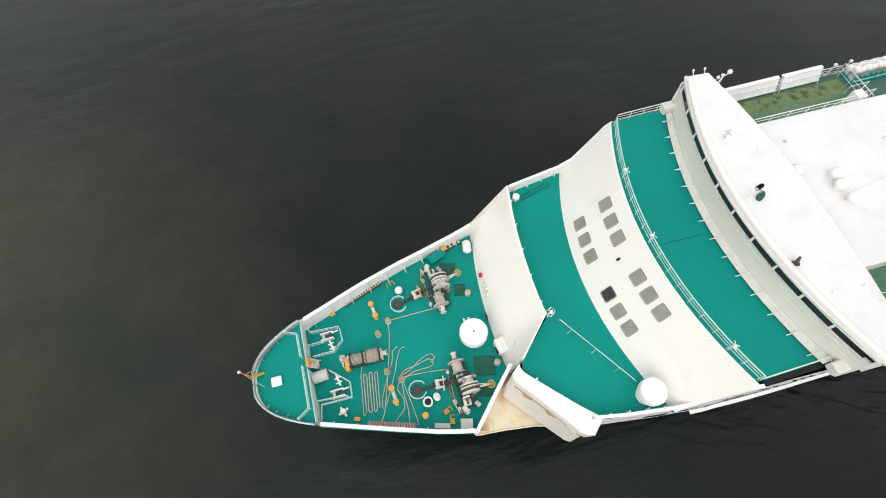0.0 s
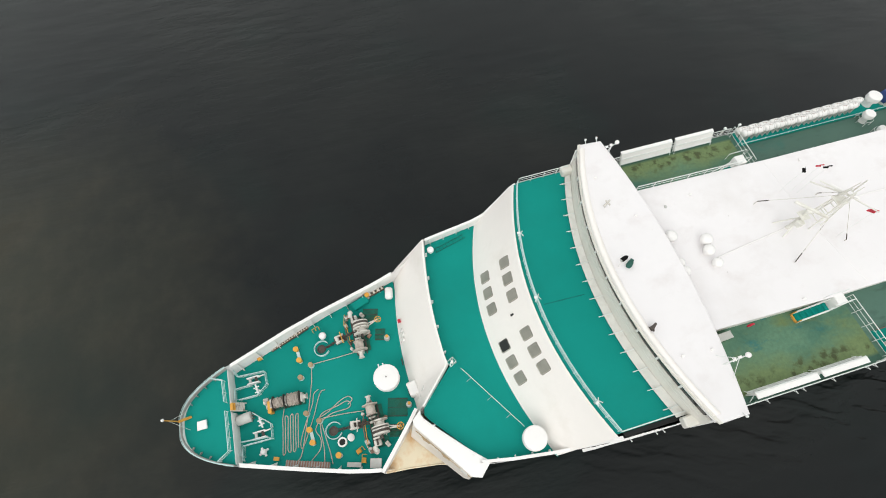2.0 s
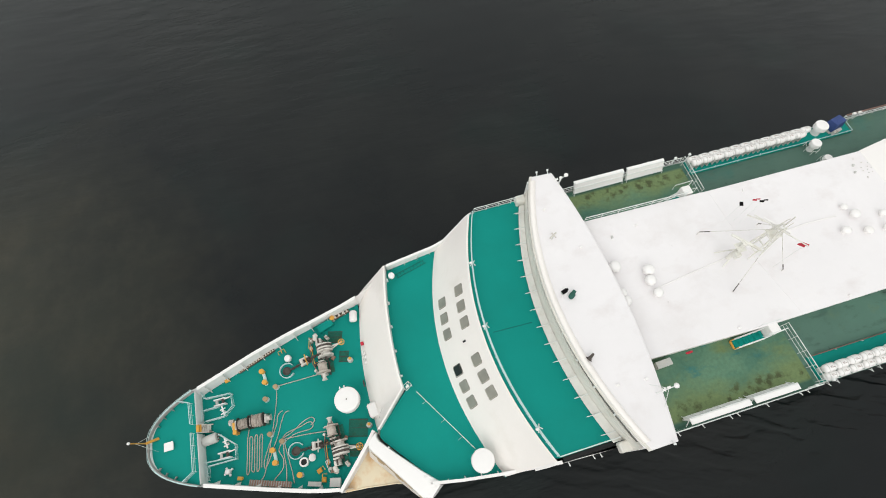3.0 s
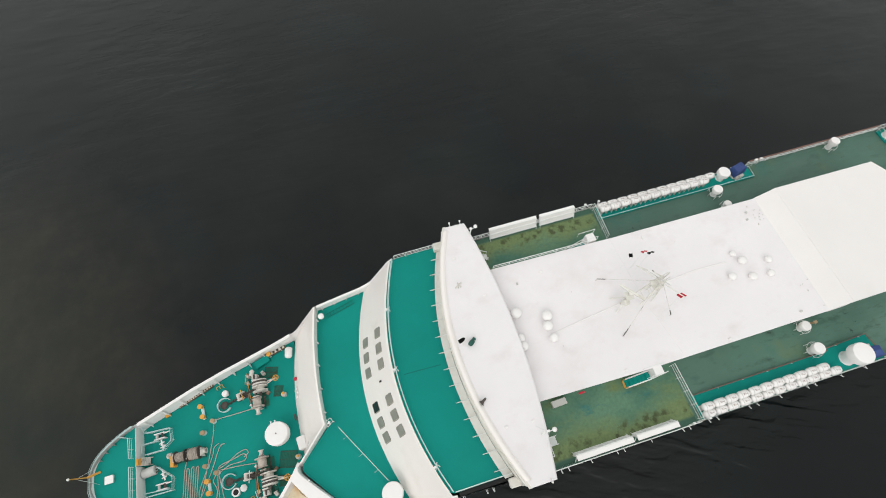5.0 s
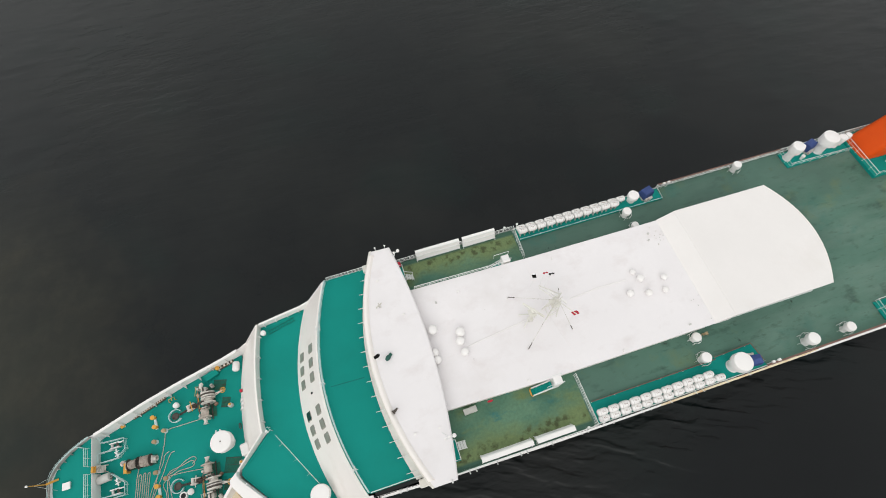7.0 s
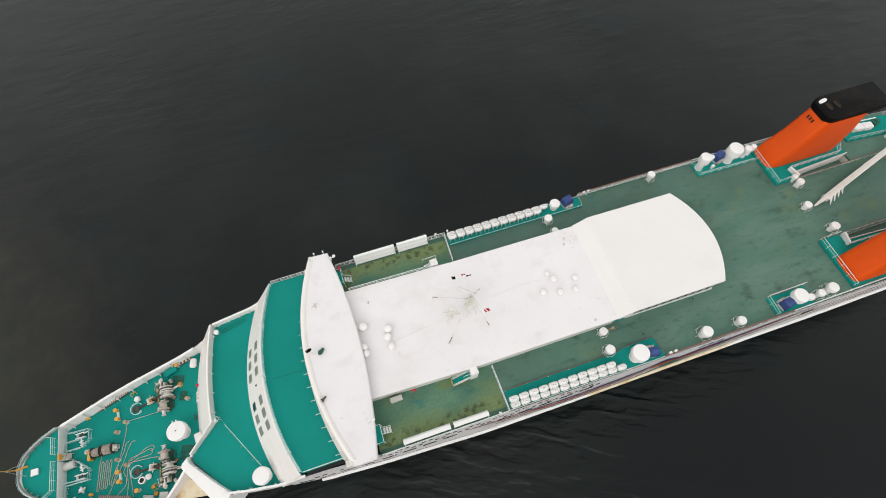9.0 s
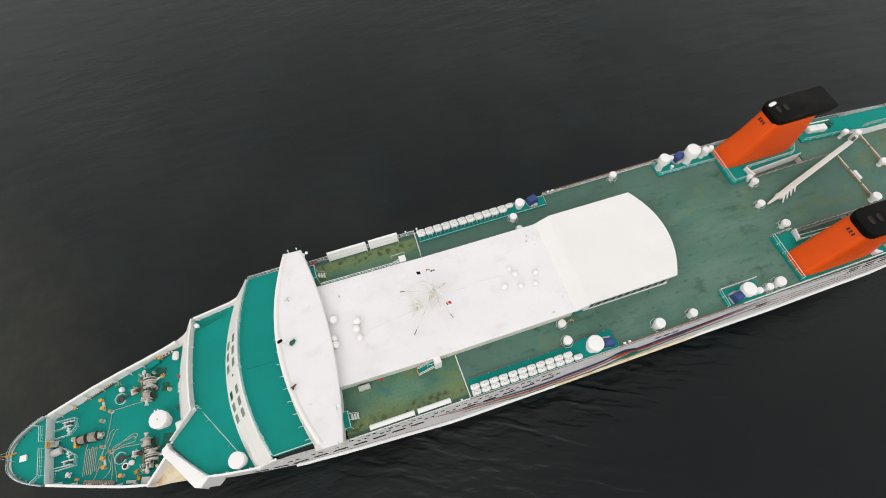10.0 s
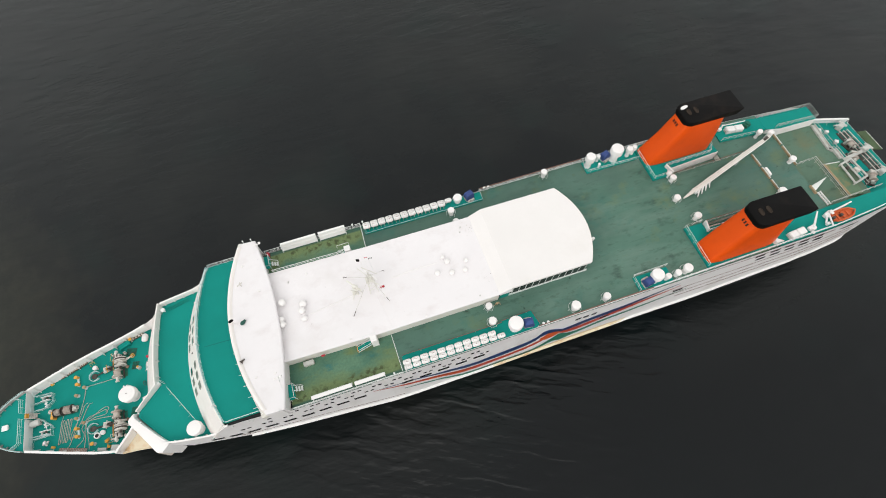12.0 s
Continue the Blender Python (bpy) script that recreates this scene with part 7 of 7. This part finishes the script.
# items on the stained deck
for s in (1, -1):
    st = thing("stair", "teal stair with white rails beside the deckhouse", "stair", 62.75, 8.75 if s > 0 else -8.1, 25.0, group="deck stairs")
    for k in range(6):
        part("tread", Shape().box(-1.2 + 0.4 * k, 0, 0.25 + 0.3 * k, 0.3, 0.78, 0.05), TEAL, st)
    part("back_plate", Shape().rings([[(-1.4, -0.4, 0.0), (-1.4, 0.4, 0.0), (-1.4, 0.4, 0.06), (-1.4, -0.4, 0.06)], [(1.0, -0.4, 1.72), (1.0, 0.4, 1.72), (1.0, 0.4, 1.78), (1.0, -0.4, 1.78)]]), TEAL, st)
    for dy in (-0.45, 0.45):
        part("handrail", Shape().rod((-1.4, dy, 0.9), (1.0, dy, 2.7), 0.05), RAILW, st)
        part("newel", Shape().rod((-1.4, dy, 0.0), (-1.4, dy, 0.95), 0.05), YELLOW if s < 0 else RAILW, st)
        part("string", Shape().rod((-1.4, dy, 0.05), (1.0, dy, 1.8), 0.06), RAILW, st)
    part("end_bar", Shape().box(-1.45, 0, 0.0, 0.16, 0.75, 0.22), YELLOW, st, "yellow end bar")
    lp = thing("wing_platform", "teal stair landing behind the bridge wing", "platform", 50.1, s * 11.6, 25.0, group="wing landings")
    part("plate", Shape().box(0, 0, 1.2, 1.0, 2.4, 0.1), TEAL, lp)
    for dx, dy in ((-0.45, -1.1), (0.45, -1.1), (0.45, 1.1), (-0.45, 1.1)):
        part("leg", Shape().rod((dx, dy, 0), (dx, dy, 2.2), 0.05), RAILW, lp)
    part("rail", Shape().tube([(-0.45, -1.1, 2.2), (0.45, -1.1, 2.2), (0.45, 1.1, 2.2), (-0.45, 1.1, 2.2)], 0.05), RAILW, lp)
    for k in range(3):
        part("step", Shape().box(0.75 + 0.35 * k, -s * 0.3, 0.9 - 0.3 * k, 0.3, 0.8, 0.05), RAILW, lp)
    for e in (-0.42, 0.42):
        part("step_rail", Shape().rod((0.5, -s * 0.3 + e, 2.0), (1.6, -s * 0.3 + e, 0.9), 0.04).rod((1.6, -s * 0.3 + e, 0), (1.6, -s * 0.3 + e, 0.93), 0.04), RAILW, lp)
    if s > 0:
        red = thing("fire_station", "small red fire hose station by the wing", "fire hose", 50.3, s * 13.5, 25.0, group="fire hose stations")
        part("cabinet", Shape().box(0, 0, -0.02, 0.35, 0.7, 0.9), RED, red)
    for x in (66.0, 67.9):
        lamp = thing("deck_lamp", "small white lamp on the side rail", "lamp", x, s * 14.0, 26.1, group="rail lamps")
        part("post", Shape().rod((0, 0, -0.6), (0, 0, 0.5), 0.05), RAILW, lamp)
        part("head", Shape().box(0, 0, 0.45, 0.3, 0.25, 0.25), RAILW, lamp)
    for x in (91.4, 92.2):
        lamp = thing("deck_lamp", "small white lamp on the side rail", "lamp", x, s * 13.9, 25.6, group="rail lamps")
        part("post", Shape().rod((0, 0, -0.6), (0, 0, 0.6), 0.06), RAILW, lamp)
        part("head", Shape().box(0, 0, 0.55, 0.4, 0.3, 0.3), WHITE, lamp)
t = thing("deck_locker", "grey-white locker beside the deckhouse wall", "locker", 53.4, -7.85, 25.0, 2)
part("body", Shape().box(0, 0, -0.02, 1.6, 0.65, 0.8), GREYM, t)
part("lid", Shape().box(0, 0, 0.75, 1.66, 0.7, 0.07), GRATE, t)
buoy = thing("lifebuoy", "red lifebuoy hanging on the deckhouse wall", "lifebuoy", 56.0, -7.55, 26.4)
part("ring", Shape().tube([(0.27 * math.cos(a), -0.08, 0.27 * math.sin(a)) for a in np.linspace(0, 2 * math.pi, 21)], 0.1, 8), RED, buoy)
fit1 = thing("fire_hydrant", "rusty brown hydrant at the saloon corner", "hydrant", 85.6, -8.1, 25.0)
part("pipe", Shape().rod((0, 0, 0), (0, 0, 0.8), 0.1), TIMBER, fit1)
part("valve", Shape().box(0, 0, 0.7, 0.4, 0.3, 0.25), TIMBER, fit1)
part("hose", Shape().tube([(-0.5, -0.1, 0.05), (-0.2, 0.15, 0.3), (0.1, -0.1, 0.75), (0.4, 0.2, 0.5), (0.55, -0.2, 0.05)], 0.06), TIMBER, fit1, "rust-brown hose")

# ---- after end ----
boat = thing("rescue_boat", "orange rescue boat stowed under its davit", "boat", 151.0, -12.35, 25.2, 3)
hullb = Shape()
rows = []
for x, w, z in ((-2.3, 0.75, 0.3), (-1.2, 0.95, 0.25), (0.4, 0.95, 0.25), (1.5, 0.7, 0.3), (2.3, 0.12, 0.55)):
    rows.append([(x, 0, z - 0.1), (x, -w * 0.7, z), (x, -w, 0.85), (x, -w * 0.75, 0.95), (x, -w * 0.6, 0.6), (x, w * 0.6, 0.6), (x, w * 0.75, 0.95), (x, w, 0.85), (x, w * 0.7, z)])
hullb.rings(rows)
OR2 = paint("orange_boat_paint", (0.62, 0.13, 0.045), 0.5, 0.15, 1.5)
rounded(part("hull", hullb, OR2, boat), 40)
for x in (-1.3, -0.2, 0.9):
    part("thwart", Shape().box(x, 0, 0.62, 0.35, 1.2, 0.16), OR2, boat)
part("console", Shape().box(-0.7, 0, 0.6, 0.5, 0.5, 0.6), STEEL, boat)
part("engine", Shape().box(-2.3, 0, 0.4, 0.4, 0.45, 0.8), STEEL, boat)
part("gunwale", Shape().tube([(-2.3, -0.78, 0.93), (-1.2, -0.98, 0.93), (0.4, -0.98, 0.93), (1.5, -0.72, 0.95), (2.35, 0, 1.0), (1.5, 0.72, 0.95), (0.4, 0.98, 0.93), (-1.2, 0.98, 0.93), (-2.3, 0.78, 0.93)], 0.12, 8), OR2, boat)
part("chock", Shape().box(-1.2, 0, -0.02, 0.25, 1.4, 0.35).box(1.0, 0, -0.02, 0.25, 1.2, 0.35), WHITE, boat)
dav = thing("boat_davit", "white davit beside the rescue boat", "davit", 148.2, -11.6, 25.15)
part("base", Shape().box(0.4, 0.2, 0, 1.6, 0.9, 0.8, 18), WHITE, dav)
part("arm", Shape().rod((0.2, 0.2, 0.7), (-1.6, -1.3, 1.1), 0.16, 8).rod((0.4, 0.3, 0.8), (-0.6, -2.2, 0.9), 0.16, 8), WHITE, dav)
part("arm", Shape().rod((0.5, 0.3, 1.0), (4.6, 0.7, 1.9), 0.14, 8), WHITE, dav)
part("winch", Shape().rod((0.8, -0.2, 1.0), (0.8, 0.6, 1.0), 0.3, 12), WHITE, dav)
part("brace", Shape().rod((3.0, 0.5, 0.0), (4.4, 0.7, 1.85), 0.1, 8), WHITE, dav)
for x, y, L, turn in ((141.0, -12.9, 3.4, 4), (143.6, 11.0, 3.6, -8)):
    t = thing("raft_chest", "white twin life raft chest on a rack", "life raft", x, y, 25.3 if y > 0 else 25.15, turn, group="raft chests")
    part("rack", Shape().box(0, 0, -0.02, L, 1.2, 0.3), GRATE, t)
    for k in (-0.5, 0.5):
        part("chest", Shape().box(k * L / 2, 0, 0.25, L / 2 - 0.08, 1.25, 0.75, c=0.14), WHITE, t)
        part("seam", Shape().box(k * L / 2, 0, 0.6, L / 2 - 0.05, 1.28, 0.05, c=0.01), GRATE, t)
t = thing("side_crane", "small white side crane on a pedestal", "crane", 144.2, -12.9, 25.15)
part("pedestal", Shape().lathe(0, 0, [(0.45, -0.02), (0.4, 0.6), (0.5, 0.65), (0.5, 0.9)], 16), WHITE, t)
part("jib", Shape().rod((0, 0, 0.9), (1.9, 2.3, 1.6), 0.2, 8, 0.14), WHITE, t)
part("motor", Shape().box(-0.5, 0.1, 0.3, 0.6, 0.6, 0.5), WHITE, t)
part("hand_wheel", Shape().lathe(-0.2, -0.7, [(0.35, 0.3), (0.35, 0.42), (0.1, 0.45)], 14), WHITE, t)
t = thing("weather_screen", "white triangular steel screen at the ship's side", "screen", 136.6, -12.8, 25.5)
part("plate", Shape().rings([[(-0.9, 0.6, 0), (1.3, -0.7, 0), (-0.6, -0.75, 0)], [(-0.9, 0.6, 0.9), (1.3, -0.7, 0.3), (-0.6, -0.75, 0.9)]]), WHITE, t)
t = thing("deck_locker", "small white locker by the rail", "locker", 147.6, -13.0, 25.15, 10)
part("body", Shape().box(0, 0, -0.02, 0.7, 0.5, 0.6), WHITE, t)
t = thing("deck_machine", "small dark green machine on the side deck", "machine", 139.9, -10.9, 25.15, 20)
part("body", Shape().box(0, 0, -0.02, 1.1, 0.8, 0.8), PLATE, t)
part("cover", Shape().box(0, 0, 0.75, 0.7, 0.5, 0.3), PLATE, t)
t = thing("deck_machine", "small dark green machine behind the funnel", "machine", 146.6, 11.2, 25.3, 20)
part("body", Shape().box(0, 0, -0.02, 1.2, 1.2, 0.8), PLATE, t)
part("cover", Shape().box(0, 0, 0.75, 0.7, 0.7, 0.4), PLATE, t)
t = thing("raft_davit", "white raft davit at the platform edge", "davit", 141.0, 11.9, 25.3)
part("post", Shape().rod((0, 0, 0), (0, 0, 1.6), 0.16, 10), WHITE, t)
part("jib", Shape().rod((0, 0, 1.5), (4.4, -0.6, 1.9), 0.1, 8), WHITE, t)
part("winch", Shape().box(-0.4, -0.2, 0.4, 0.7, 0.6, 0.6), WHITE, t)

# stern: green hatch, frames, winches, rollers
t = thing("cargo_hatch", "brown-edged green hatch cover on the after deck", "hatch", 157.7, -4.4, 24.1)
part("cover", Shape().slab([(-1.2, 2.8), (-1.1, -4.7), (1.5, -5.0), (1.8, 2.4)][::-1], -0.02, 0.35), paint("green_hatch_paint", (0.12, 0.20, 0.12), 0.6, 0.25, 1.0, (0.3, 0.2, 0.08), 0.5, 0.6), t)
part("edge_beam", Shape().rod((-1.3, 2.9, 0.3), (-1.2, -4.8, 0.3), 0.2, 8), TIMBER, t, "brown timber edge")
part("edge_beam", Shape().rod((-1.25, 2.9, 0.3), (1.85, 2.5, 0.3), 0.12, 8), RAILW, t)
t = thing("stern_gantry", "white rectangular steel gantry frame", "gantry", 161.1, -4.4, 21.55)
for a, b in (((-2.3, 1.7), (0.4, 2.2)), ((0.4, 2.2), (0.7, -2.1)), ((0.7, -2.1), (-2.5, -2.8)), ((-2.5, -2.8), (-2.3, 1.7))):
    part("beam", Shape().rod((*a, 3.4), (*b, 3.4), 0.19, 8), WORN, t)
for a in ((-2.3, 1.7), (0.4, 2.2), (0.7, -2.1), (-2.5, -2.8)):
    part("leg", Shape().rod((*a, 0), (*a, 3.4), 0.15, 8), WORN, t)
part("inner_beam", Shape().rod((-1.0, 2.0, 3.4), (-0.9, -2.4, 3.4), 0.14, 8), WORN, t)
part("hoist", Shape().box(-0.2, -0.3, 3.0, 0.8, 1.0, 0.7), GREYM, t)
part("hoist", Shape().box(-1.6, 0.6, 3.0, 0.5, 0.6, 0.6), STEEL, t)
for x, y, L, turn in ((165.4, -0.9, 2.4, 60), (165.6, -6.2, 3.2, 55), (166.9, 1.9, 2.2, 100)):
    w = thing("stern_winch", "grey mooring winch on the stern deck", "winch", x, y, 21.55, turn, group="stern winches")
    part("bed", Shape().box(0, 0, -0.02, L, 1.6, 0.3), STEEL, w)
    rounded(part("rope_drum", Shape().turned((-L * 0.3, 0, 0.95), (L * 0.15, 0, 0.95), [(0, 0.8), (0.08, 0.8), (0.1, 0.55), (0.9, 0.55), (0.92, 0.8), (1, 0.8)], 18), ROPE, w), 40)
    part("motor", Shape().box(L * 0.33, 0, 0.2, L * 0.22, 1.1, 1.2), GREYM, w)
    rounded(part("warping_head", Shape().turned((-L * 0.36, 0, 0.95), (-L * 0.5, 0, 0.95), [(0, 0.4), (0.5, 0.28), (1, 0.42)], 14), GREYM, w), 40)
for k, (x0, y0, x1, y1) in enumerate(((167.2, 5.4, 167.7, -6.0), (168.1, 5.4, 168.6, -6.0), (169.0, 5.4, 169.5, -6.0))):
    t = thing("stern_rail_track", "long pale steel track along the stern", "track", x0, y0, 21.55, group="stern tracks")
    part("track", Shape().rod((0, 0, 0.7), (x1 - x0, y1 - y0, 0.7), 0.08, 8), GREYM, t)
    part("bed", Shape().slab([(-0.36, 0), (x1 - x0 - 0.36, y1 - y0), (x1 - x0 + 0.36, y1 - y0), (0.36, 0)], -0.02, 0.08), STEEL, t, "dark worn bed plate")
    for q in np.linspace(0.02, 0.98, 7):
        q = float(q)
        part("post", Shape().rod(((x1 - x0) * q, (y1 - y0) * q, 0), ((x1 - x0) * q, (y1 - y0) * q, 0.7), 0.07, 6), GRATE, t)
for x, y in ((168.2, 6.4), (169.3, 0.0), (168.6, -5.6)):
    t = thing("stern_fairlead", "white roller fairlead block at the stern", "fairlead", x, y, 21.55, 20, group="stern fairleads")
    part("body", Shape().box(0, 0, -0.02, 1.6, 1.1, 1.3), WORN, t)
    part("roller", Shape().rod((0.3, -0.9, 1.2), (0.3, 0.9, 1.2), 0.22, 12), WORN, t)
    part("arm", Shape().rod((-0.6, 0.4, 1.2), (-2.0, 0.9, 1.5), 0.14, 8), WORN, t)
t = thing("stern_ramp", "weathered green stern ramp flap", "ramp", 174.6, 2.9, 19.2)
part("plate", Shape().rings([[(-0.6, 2.4, 0), (-0.6, -2.4, 0), (2.2, -2.8, -0.7), (2.2, 2.4, -0.7)], [(-0.6, 2.4, 0.25), (-0.6, -2.4, 0.25), (2.2, -2.8, -0.45), (2.2, 2.4, -0.45)]]), paint("mossy_green_plate", (0.07, 0.11, 0.05), 0.7, 0.3, 1.0), t)
part("edge", Shape().rod((2.2, -2.8, -0.5), (2.2, 2.4, -0.5), 0.09, 6), RAILW, t)
part("hinge", Shape().box(-0.6, 0, -1.2, 0.5, 4.6, 1.3), GRATE, t)
for dy in (-1.9, 0.0, 1.9):
    part("hinge_arm", Shape().rod((-3.6, dy, -0.9), (-0.5, dy, -0.3), 0.22, 8), STEEL, t, "dark hinge arm fixed to the transom")
t = thing("steel_trestle", "white triangular steel trestle on deck", "trestle", 150.4, -5.5, 24.95)
part("plate", Shape().rings([[(-0.4, 0.4, 0), (4.1, 1.3, 0), (-0.6, -1.0, 0)], [(-0.3, 0.3, 0.35), (3.9, 1.2, 0.1), (-0.5, -0.9, 0.35)]]), RAILW, t)
part("kerb", Shape().box(-0.5, -0.4, -0.02, 0.3, 1.9, 0.5), TIMBER, t)
t = thing("gangway", "short white gangway lying on deck", "gangway", 150.75, -8.1, 24.95, 92)
for dy in (-0.3, 0.3):
    part("stringer", Shape().box(0, dy, 0, 3.0, 0.1, 0.3), WHITE, t)
for k in range(7):
    part("tread", Shape().box(-1.3 + 0.43 * k, 0, 0.1, 0.2, 0.55, 0.05), GRATE, t)
for x, y, sx2, sy2, h in ((163.4, 6.9, 0.9, 0.6, 0.8), (164.9, 6.2, 0.6, 0.6, 0.6), (162.6, 6.4, 0.7, 0.5, 0.5), (162.0, -8.2, 1.6, 1.0, 0.9), (165.0, 3.4, 0.7, 0.7, 0.7)):
    t = thing("deck_box", "small pale locker on the stern deck", "locker", x, y, 21.55, 55, group="stern lockers")
    part("body", Shape().box(0, 0, -0.02, sx2, sy2, h), GRATE if x != 162.0 else PLATE, t)
    part("lid", Shape().box(0, 0, h - 0.04, sx2 + 0.06, sy2 + 0.06, 0.07), RAILW, t)
kerb_line = [(160.6, 7.5), (160.0, 1.3), (160.75, 1.1), (160.7, -1.2)]
t = thing("deck_kerb", "worn grey-white double kerb at the break of the deck", "kerb", 160.6, 7.5, 24.1)
for (xa, ya), (xb, yb) in zip(kerb_line[:-1], kerb_line[1:]):
    long = math.hypot(xb - xa, yb - ya)
    turn = math.degrees(math.atan2(yb - ya, xb - xa))
    mx, my = (xa + xb) / 2 - 160.6, (ya + yb) / 2 - 7.5
    part("kerb_plate", Shape().box(mx, my, -0.02, long + 0.1, 0.95, 0.16, turn), WORN, t)
    for e in (-0.42, 0.42):
        nx, ny = -(yb - ya) / long * e, (xb - xa) / long * e
        part("kerb_edge", Shape().box(mx + nx, my + ny, 0.1, long + 0.1, 0.12, 0.3, turn), WORN, t)
railing([(160.9, 7.2, 24.1), (160.9, -8.0, 24.1)], "pale rail at the after edge of the deck", 1.0, 2.0, 2, WORN, None, 0.03)

t = thing("stern_beam", "long white steel beam over the stern deck", "beam", 161.9, -1.2, 21.55)
part("beam", Shape().rings([[(0, -0.3, 1.1), (0, 0.3, 1.1), (0, 0.3, 1.5), (0, -0.3, 1.5)], [(6.6, 0.4, 1.3), (6.6, 1.0, 1.3), (6.6, 1.0, 1.7), (6.6, 0.4, 1.7)]]), WORN, t)
for x, y in ((0.4, 0.0), (3.3, 0.35), (6.2, 0.65)):
    part("leg", Shape().rod((x, y, -0.02), (x, y, 1.2), 0.14, 8), WORN, t)
part("hoist", Shape().box(5.9, 0.75, 1.5, 1.5, 0.9, 0.7, 5), WORN, t)
t = thing("bulwark_rail", "curved white capped bulwark at the starboard quarter", "bulwark", 0, 0, 21.5)
curve = [(162.2, 10.0), (164.0, 9.35), (166.5, 8.6), (168.5, 8.0), (170.6, 7.3)]
part("plate", Shape().rings([[(x, y - 0.06, -0.02), (x, y + 0.06, -0.02), (x, y + 0.06, 1.15), (x, y - 0.06, 1.15)] for x, y in curve]), WHITE, t)
part("capping", Shape().rings([[(x, y - 0.22, 1.12), (x, y + 0.2, 1.12), (x, y + 0.2, 1.22), (x, y - 0.22, 1.22)] for x, y in curve]), WHITE, t)
for x, y in curve:
    part("stay", Shape().rod((x, y - 0.1, 1.0), (x, y - 0.7, 0.0), 0.05, 6), WHITE, t)
